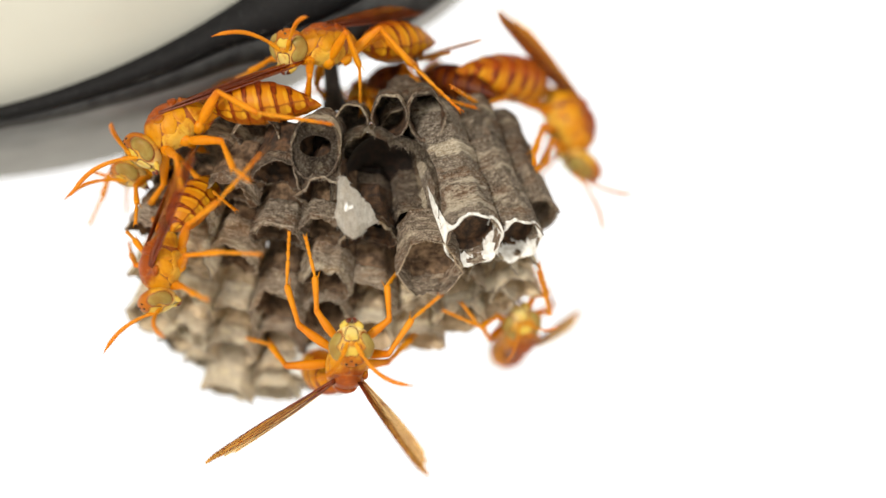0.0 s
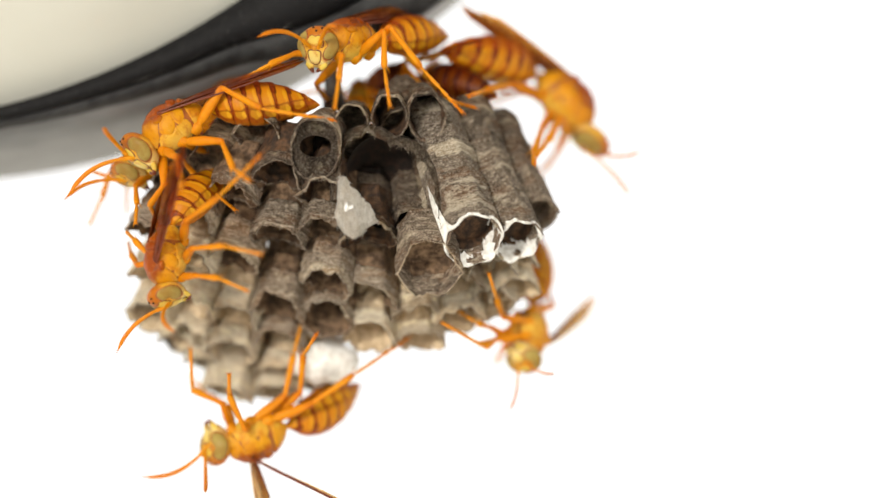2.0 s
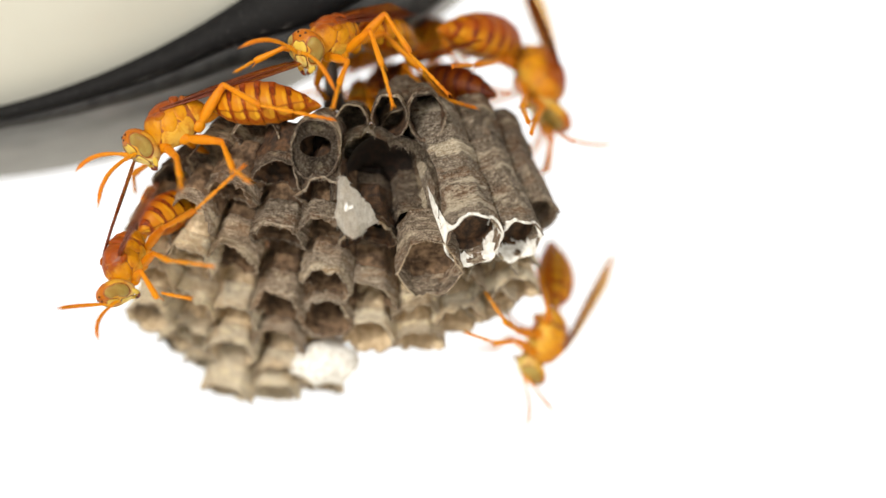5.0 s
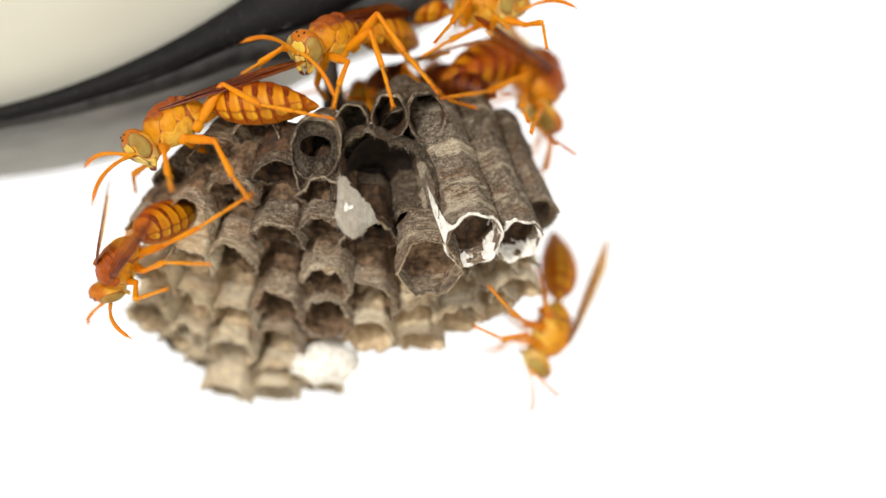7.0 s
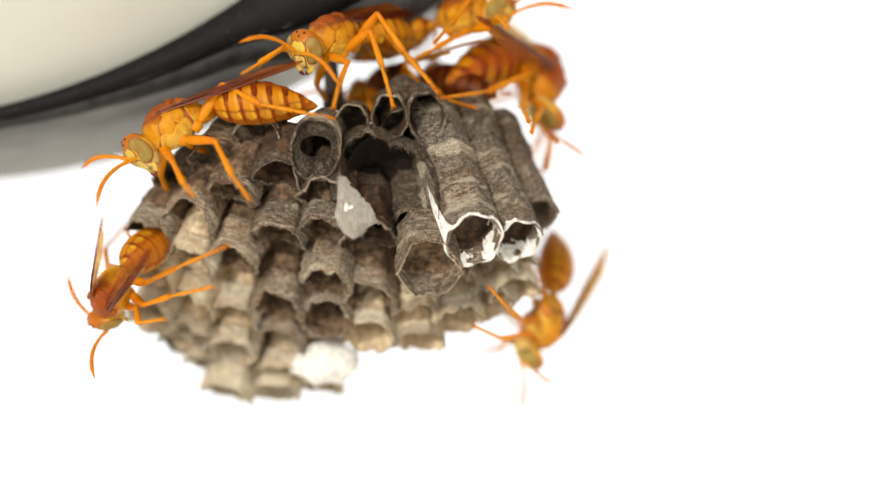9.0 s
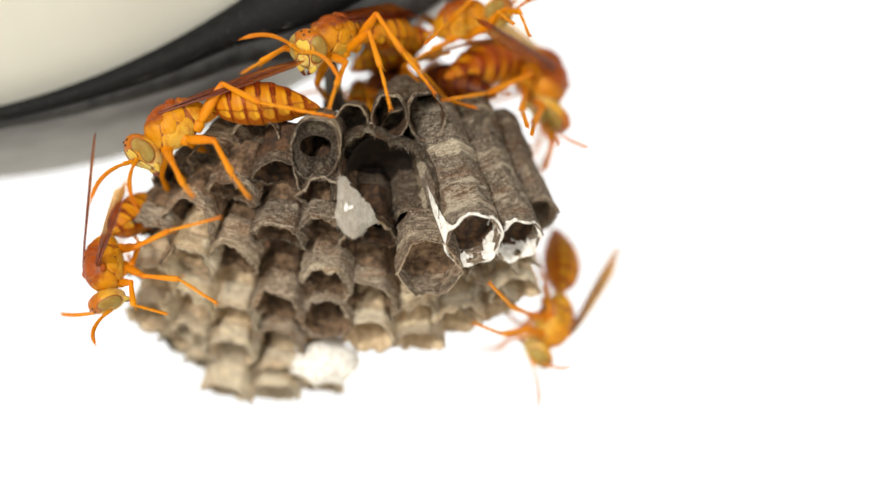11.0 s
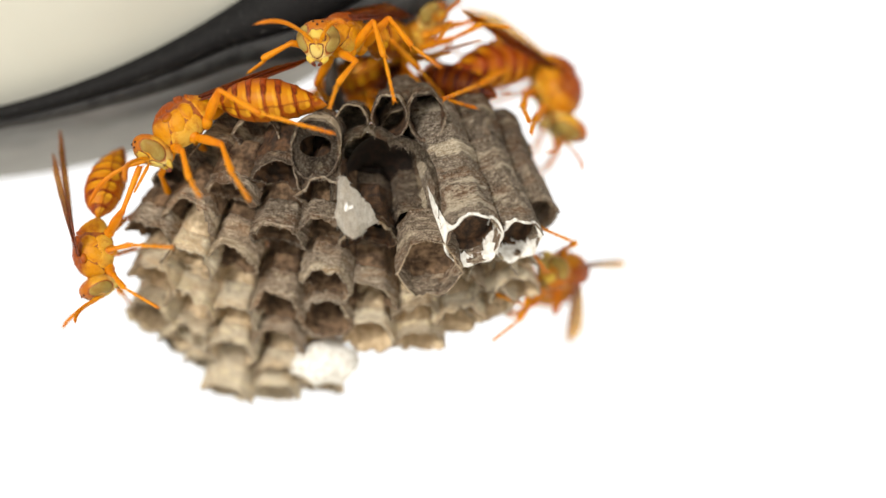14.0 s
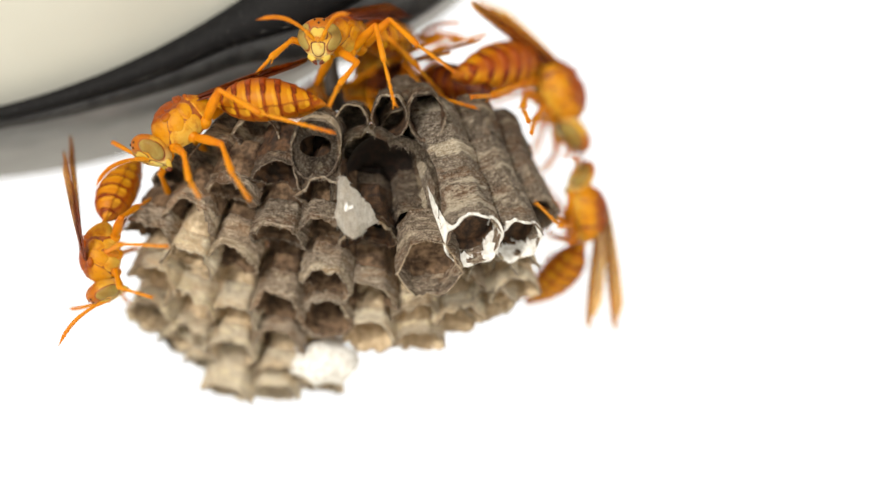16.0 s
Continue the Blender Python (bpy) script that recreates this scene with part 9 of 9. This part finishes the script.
    hold(shaded_wasp, 0.0, (-6.25, 17.11, 21.96), (-0.86, 0.48, -0.16, -0.1, -0.24, 0.97), (-0.86, 0.48, -0.16, -0.1, -0.24, 0.97), (0.78, -0.6, -0.19), (0.79, -0.6, 0.1, 0.48, -0.88, -0.07), (-1.07, -0.04, 0.01, -0.63, 0.82, 0.27),
         (-0.73, -0.68, -0.01, -0.3, -0.39, -0.87, -0.39, -0.41, -0.83, -0.53, -0.85, 0.07, 0.09, -0.46, -0.88, 0.07, -0.59, -0.8, 0.02, -0.86, 0.51, 0.45, -0.49, -0.74, 0.77, -0.55, -0.33, -0.15, 0.9, 0.42, -0.03, 0.81, -0.58, -0.15, 0.82, -0.56, 0.21, 0.82, 0.54, 0.47, 0.65, -0.59, 0.55, 0.7, -0.46, 0.55, 0.18, 0.82, 0.82, 0.23, -0.53, 0.96, -0.17, -0.22))
    hold(shaded_wasp, 16.0, (-6.25, 17.11, 21.96), (-0.86, 0.48, -0.16, -0.1, -0.24, 0.97), (-0.86, 0.48, -0.16, -0.1, -0.24, 0.97), (0.78, -0.6, -0.19), (0.79, -0.6, 0.1, 0.48, -0.88, -0.07), (-1.07, -0.04, 0.01, -0.63, 0.82, 0.27),
         (-0.73, -0.68, -0.01, -0.3, -0.39, -0.87, -0.39, -0.41, -0.83, -0.53, -0.85, 0.07, 0.09, -0.46, -0.88, 0.07, -0.59, -0.8, 0.02, -0.86, 0.51, 0.45, -0.49, -0.74, 0.77, -0.55, -0.33, -0.15, 0.9, 0.42, -0.03, 0.81, -0.58, -0.15, 0.82, -0.56, 0.21, 0.82, 0.54, 0.47, 0.65, -0.59, 0.55, 0.7, -0.46, 0.55, 0.18, 0.82, 0.82, 0.23, -0.53, 0.96, -0.17, -0.22))
    play(shaded_wasp)
    roving_wasp = make_wasp("orange paper wasp that walks round behind the comb", 1.0, spread=1.2)
    hold(roving_wasp, 0.0, (-33.26, 9.4, 12.17), (-0.65, -0.56, -0.51, 0.1, -0.04, 0.99), (-0.32, -0.3, -0.9, -0.85, -0.07, 0.52), (0.94, 0.25, 0.23), (0.7, 0.42, 0.6, 0.53, 0.59, 0.63), (-0.87, -0.39, -0.31, -0.62, 0.72, 0.31),
         (-0.3, -0.84, -0.46, 0.12, -0.73, -0.67, 0.06, -0.76, -0.65, 0.43, -0.89, 0.15, 0.63, -0.27, -0.73, 0.71, -0.35, -0.62, 0.57, -0.4, 0.72, 0.86, 0.29, -0.43, 0.86, 0.51, 0.05, -0.88, 0.45, 0.16, -0.32, 0.63, -0.7, -0.41, 0.58, -0.71, -0.76, 0.55, 0.35, -0.02, 0.82, -0.57, -0.09, 0.89, -0.45, -0.27, 0.47, 0.84, 0.28, 0.9, -0.35, 0.56, 0.82, 0.1))
    hold(roving_wasp, 3.0, (-33.26, 9.4, 12.17), (-0.65, -0.56, -0.51, 0.1, -0.04, 0.99), (-0.32, -0.3, -0.9, -0.85, -0.07, 0.52), (0.94, 0.25, 0.23), (0.7, 0.42, 0.6, 0.53, 0.59, 0.63), (-0.87, -0.39, -0.31, -0.62, 0.72, 0.31),
         (-0.3, -0.84, -0.46, 0.12, -0.73, -0.67, 0.06, -0.76, -0.65, 0.43, -0.89, 0.15, 0.63, -0.27, -0.73, 0.71, -0.35, -0.62, 0.57, -0.4, 0.72, 0.86, 0.29, -0.43, 0.86, 0.51, 0.05, -0.88, 0.45, 0.16, -0.32, 0.63, -0.7, -0.41, 0.58, -0.71, -0.76, 0.55, 0.35, -0.02, 0.82, -0.57, -0.09, 0.89, -0.45, -0.27, 0.47, 0.84, 0.28, 0.9, -0.35, 0.56, 0.82, 0.1))
    hold(roving_wasp, 3.5, (-31.81, 14.23, 13.68), (0.42, 0.81, 0.4, 0.1, -0.04, 0.99), (-0.32, -0.3, -0.9, -0.85, -0.07, 0.52), (-0.33, 0.75, -0.57), (-0.54, -0.81, -0.28, -0.32, -0.91, -0.3), (-0.93, -0.07, -0.36, -0.98, -0.1, -0.17),
         (-0.63, -0.49, -0.61, -0.28, -0.43, -0.86, 0.02, -0.68, -0.73, -0.77, 0.44, 0.46, -0.39, 0.63, -0.68, -0.53, 0.61, -0.59, -0.81, -0.42, 0.41, -0.53, 0.07, -0.84, -0.53, -0.44, -0.72, 0.81, -0.51, 0.29, 0.51, 0.74, -0.44, 0.52, 0.78, -0.35, 0.78, -0.58, 0.23, 0.45, -0.27, -0.85, 0.51, -0.36, -0.78, 0.28, -0.92, 0.28, 0.23, -0.28, -0.93, -0.14, -0.62, -0.77))
    hold(roving_wasp, 4.0, (-12.46, 22.91, 23.81), (0.87, -0.48, -0.01, 0, -0.24, 0.97), (1, 0, 0, 0, -0.14, 0.99), (-0.98, 0.21, -0.07), (-0.83, 0.56, 0.15, -0.94, 0.36, 0.1), (-0.93, -0.07, -0.36, -0.95, -0.07, -0.31),
         (-0.76, -0.47, -0.44, -0.73, -0.48, -0.49, -0.69, -0.48, -0.55, 0.44, 0.73, 0.52, 0.2, 0.73, -0.65, 0.2, 0.82, -0.53, -0.22, 0.65, 0.72, -0.17, 0.74, -0.65, -0.62, 0.69, -0.37, 0.02, -0.99, 0.11, 0.26, -0.57, -0.78, 0.36, -0.61, -0.71, -0.35, -0.93, 0.14, -0.19, -0.38, -0.9, -0.31, -0.48, -0.82, -0.8, -0.38, 0.47, -0.57, 0.03, -0.82, -0.83, 0.32, -0.46))
    hold(roving_wasp, 4.2, (-9.73, 21.83, 24.28), (0.87, -0.5, -0.01, 0, -0.24, 0.97), (1, 0, 0, 0, -0.14, 0.99), (-0.98, 0.21, -0.07), (-0.82, 0.57, 0.16, -0.94, 0.37, 0.11), (-0.93, -0.07, -0.36, -0.95, -0.07, -0.31),
         (-0.77, -0.47, -0.43, -0.74, -0.48, -0.47, -0.7, -0.48, -0.53, 0.45, 0.72, 0.52, 0.22, 0.73, -0.65, 0.21, 0.82, -0.53, -0.21, 0.66, 0.72, -0.16, 0.75, -0.64, -0.61, 0.7, -0.37, 0.01, -0.99, 0.11, 0.25, -0.57, -0.78, 0.35, -0.61, -0.71, -0.36, -0.92, 0.14, -0.2, -0.38, -0.9, -0.32, -0.48, -0.82, -0.8, -0.37, 0.47, -0.57, 0.03, -0.82, -0.83, 0.33, -0.46))
    hold(roving_wasp, 5.2, (1.08, 20.2, 28.75), (0.85, -0.52, 0.06, 0, -0.24, 0.97), (1, 0, 0, 0, -0.14, 0.99), (-0.98, 0.21, -0.07), (-0.81, 0.61, 0.08, -0.93, 0.41, 0.03), (-0.92, -0.07, -0.38, -0.94, -0.06, -0.34),
         (-0.78, -0.45, -0.43, -0.76, -0.45, -0.46, -0.73, -0.46, -0.51, 0.45, 0.72, 0.53, 0.28, 0.7, -0.65, 0.27, 0.8, -0.54, -0.23, 0.69, 0.68, -0.1, 0.73, -0.68, -0.56, 0.7, -0.43, -0.03, -0.99, 0.15, 0.28, -0.6, -0.75, 0.37, -0.64, -0.67, -0.4, -0.9, 0.14, -0.16, -0.39, -0.91, -0.28, -0.49, -0.83, -0.84, -0.32, 0.44, -0.52, 0.02, -0.85, -0.78, 0.34, -0.52))
    hold(roving_wasp, 6.3, (9.39, 5.14, 28.07), (0.84, -0.33, -0.44, -0.1, -0.33, 0.94), (0.61, -0.42, -0.67, 0.59, -0.3, 0.75), (-0.91, 0.34, 0.23), (-0.78, 0.59, 0.19, -0.66, 0.72, 0.2), (0.53, -0.32, -0.78, 0.46, 0.81, 0.37),
         (-0.8, -0.43, -0.41, -0.78, -0.44, -0.44, -0.76, -0.45, -0.47, 0.57, 0.6, 0.56, -0.04, 0.89, -0.45, -0.01, 0.95, -0.31, 0.01, 0.36, 0.93, -0.4, 0.88, -0.27, -0.73, 0.68, 0.09, 0.62, -0.75, -0.23, 0.24, -0.68, -0.7, 0.18, -0.86, -0.48, -0.48, -0.86, 0.2, -0.45, -0.89, -0.05, -0.23, -0.87, -0.43, -0.78, -0.54, 0.31, -0.36, -0.67, -0.64, -0.25, -0.84, -0.49))
    hold(roving_wasp, 7.0, (4.41, 7.99, 29.38), (0.86, -0.5, 0.05, -0.1, -0.33, 0.94), (0.61, -0.42, -0.67, 0.59, -0.3, 0.75), (-0.91, 0.34, 0.23), (-0.42, 0.89, 0.2, -0.3, 0.94, 0.19), (0.82, -0.57, -0.05, 0.66, 0.57, 0.48),
         (-0.78, -0.43, -0.46, -0.75, -0.44, -0.49, -0.73, -0.45, -0.52, 0.39, 0.67, 0.63, 0.3, 0.77, -0.57, 0.28, 0.85, -0.44, -0.3, 0.6, 0.74, -0.08, 0.8, -0.6, -0.56, 0.73, -0.38, 0.81, -0.5, -0.32, 0.52, -0.85, -0.1, 0.09, -0.57, -0.82, 0.27, -0.9, -0.34, 0.13, -0.99, 0.08, 0.2, -0.88, -0.43, 0.08, -0.95, 0.31, -0.37, -0.67, -0.64, -0.25, -0.84, -0.49))
    hold(roving_wasp, 8.0, (1.37, 9.13, 28.44), (0.82, -0.55, 0.14, -0.1, -0.33, 0.94), (0.61, -0.42, -0.67, 0.59, -0.3, 0.75), (-0.89, 0.39, -0.22), (-0.22, 0.93, 0.28, -0.09, 0.96, 0.27), (0.56, -0.81, 0.2, 0.5, 0.63, 0.59),
         (-0.77, -0.44, -0.47, -0.75, -0.44, -0.5, -0.72, -0.45, -0.53, 0.38, 0.67, 0.64, 0.39, 0.72, -0.57, 0.36, 0.81, -0.45, -0.31, 0.65, 0.69, 0.02, 0.77, -0.64, -0.48, 0.75, -0.46, 0.79, 0.41, 0.47, 0.35, -0.9, -0.26, 0.29, -0.5, -0.82, 0.9, -0.43, 0, 0.13, -0.99, 0.09, 0.21, -0.88, -0.43, 0.64, -0.18, 0.74, -0.36, -0.68, -0.64, -0.26, -0.83, -0.49))
    hold(roving_wasp, 9.0, (2.67, 9.09, 28.7), (0.9, -0.41, 0.11, -0.1, -0.33, 0.94), (0.61, -0.42, -0.67, 0.59, -0.3, 0.75), (-0.89, 0.39, -0.22), (-0.3, 0.92, 0.26, -0.2, 0.95, 0.25), (0.98, -0.08, 0.15, 0.55, 0.6, 0.58),
         (-0.78, -0.43, -0.46, -0.75, -0.44, -0.49, -0.72, -0.45, -0.52, 0.3, 0.71, 0.63, 0.28, 0.78, -0.57, 0.24, 0.86, -0.44, -0.39, 0.58, 0.72, -0.13, 0.78, -0.62, -0.61, 0.67, -0.43, 0.26, -0.96, -0.14, 0.44, -0.89, -0.11, -0.02, -0.9, -0.43, 0.62, -0.78, -0.12, 0.13, -0.99, 0.09, 0.2, -0.88, -0.43, 0.42, -0.71, 0.56, -0.37, -0.67, -0.65, -0.26, -0.83, -0.49))
    hold(roving_wasp, 11.5, (2.02, 10.24, 27.76), (0.94, -0.09, 0.32, -0.1, -0.33, 0.94), (0.61, -0.42, -0.67, 0.59, -0.3, 0.75), (-0.89, 0.39, -0.22), (-0.22, 0.92, 0.34, -0.18, 0.93, 0.32), (0.43, -0.88, 0.18, 0.38, 0.7, 0.61),
         (-0.78, -0.44, -0.45, -0.76, -0.44, -0.48, -0.72, -0.45, -0.52, -0.05, 0.78, 0.62, 0.18, 0.81, -0.56, 0.09, 0.89, -0.45, -0.7, 0.43, 0.57, -0.23, 0.68, -0.69, -0.68, 0.42, -0.59, 0.6, -0.68, 0.43, 0.44, -0.85, -0.29, 0.29, -0.51, -0.81, 0.64, -0.76, 0.12, 0.13, -0.99, 0.09, 0.2, -0.88, -0.43, 0.43, -0.21, 0.88, -0.34, -0.73, -0.59, -0.26, -0.83, -0.49))
    hold(roving_wasp, 12.0, (1.05, 10.29, 27.37), (0.86, -0.36, 0.36, -0.1, -0.33, 0.94), (0.61, -0.42, -0.67, 0.59, -0.3, 0.75), (-0.89, 0.39, -0.22), (-0.16, 0.92, 0.36, -0.08, 0.93, 0.35), (0.57, -0.79, 0.2, 0.52, 0.62, 0.59),
         (-0.77, -0.44, -0.46, -0.75, -0.44, -0.49, -0.72, -0.45, -0.52, 0.12, 0.76, 0.63, 0.39, 0.75, -0.53, 0.33, 0.84, -0.43, -0.57, 0.61, 0.55, 0.01, 0.72, -0.69, -0.5, 0.61, -0.62, 0.41, -0.87, 0.27, 0.26, -0.96, 0.06, 0.13, -0.71, -0.7, 0.84, -0.48, 0.25, 0.16, -0.98, 0.09, 0.21, -0.88, -0.43, 0.51, -0.2, 0.84, -0.24, -0.85, -0.47, -0.26, -0.83, -0.49))
    hold(roving_wasp, 12.5, (-0.39, 11.29, 27.46), (0.76, -0.15, 0.63, -0.1, -0.33, 0.94), (0.61, -0.42, -0.67, 0.59, -0.3, 0.75), (-0.89, 0.39, -0.22), (-0.02, 0.92, 0.39, 0.01, 0.93, 0.36), (0.41, -0.88, 0.24, 0.34, 0.67, 0.66),
         (-0.76, -0.44, -0.48, -0.74, -0.44, -0.51, -0.7, -0.45, -0.55, -0.22, 0.78, 0.59, 0.42, 0.79, -0.44, 0.3, 0.88, -0.37, -0.83, 0.47, 0.3, 0.07, 0.7, -0.72, -0.4, 0.47, -0.79, 0.35, -0.94, 0.05, 0.81, -0.57, 0.1, 0.19, -0.39, -0.9, 0.87, -0.47, 0.18, 0.3, -0.94, 0.16, 0.21, -0.88, -0.43, 0.56, -0.19, 0.81, -0.17, -0.91, -0.39, -0.26, -0.83, -0.49))
    hold(roving_wasp, 13.5, (-3.22, 12.38, 26.89), (0.67, -0.4, 0.63, -0.1, -0.33, 0.94), (0.61, -0.42, -0.67, 0.59, -0.3, 0.75), (-0.89, 0.39, -0.22), (0.15, 0.89, 0.43, 0.22, 0.88, 0.41), (0.25, -0.92, 0.3, 0.16, 0.66, 0.73),
         (-0.75, -0.44, -0.49, -0.72, -0.45, -0.53, -0.69, -0.45, -0.56, -0, 0.8, 0.6, 0.61, 0.68, -0.42, 0.52, 0.78, -0.35, -0.64, 0.7, 0.31, 0.29, 0.65, -0.7, -0.23, 0.59, -0.78, 0.81, 0.43, 0.4, 0.82, -0.56, 0.12, 0.52, 0.64, -0.57, 0.88, -0.45, 0.16, 0.79, -0.53, 0.32, 0.39, -0.86, -0.33, 0.71, -0.17, 0.68, 0.22, -0.97, -0.12, -0.26, -0.83, -0.49))
    hold(roving_wasp, 14.5, (-4.56, 14.43, 26.67), (0.51, -0.51, 0.69, -0.1, -0.33, 0.94), (0.61, -0.42, -0.67, 0.59, -0.3, 0.75), (-0.89, 0.39, -0.22), (0.23, 0.85, 0.48, 0.33, 0.83, 0.45), (0.48, -0.87, -0.11, 0.7, 0.71, -0.02),
         (-0.75, -0.44, -0.49, -0.72, -0.45, -0.53, -0.69, -0.45, -0.57, 0.12, 0.81, 0.58, 0.74, 0.57, -0.36, 0.68, 0.66, -0.31, -0.48, 0.84, 0.23, 0.49, 0.54, -0.69, -0.02, 0.59, -0.81, 0.82, -0.56, 0.14, 0.81, -0.57, 0.12, 0.72, 0.6, -0.34, 0.88, -0.45, 0.17, 0.81, -0.52, 0.29, 0.63, -0.75, -0.19, 0.73, -0.16, 0.66, 0.42, -0.91, 0.05, -0.26, -0.83, -0.49))
    hold(roving_wasp, 16.0, (-7.97, 18.7, 25), (0.6, -0.55, 0.58, -0.1, -0.33, 0.94), (0.61, -0.42, -0.67, 0.59, -0.3, 0.75), (-0.89, 0.39, -0.22), (0.42, 0.68, 0.6, 0.54, 0.63, 0.56), (0.85, -0.39, 0.36, 0.99, -0.05, 0.16),
         (-0.75, -0.46, -0.47, -0.72, -0.46, -0.51, -0.69, -0.47, -0.56, 0.2, 0.77, 0.6, 0.67, 0.6, -0.44, 0.62, 0.69, -0.38, -0.45, 0.82, 0.36, 0.38, 0.59, -0.71, -0.14, 0.64, -0.75, 0.77, -0.58, 0.27, 0.79, -0.58, 0.21, 0.84, -0.52, -0.16, 0.85, -0.46, 0.27, 0.8, -0.51, 0.32, 0.85, -0.52, 0.11, 0.76, -0.15, 0.63, 0.83, -0.13, 0.55, -0.07, -0.92, -0.38))
    play(roving_wasp)


motions()
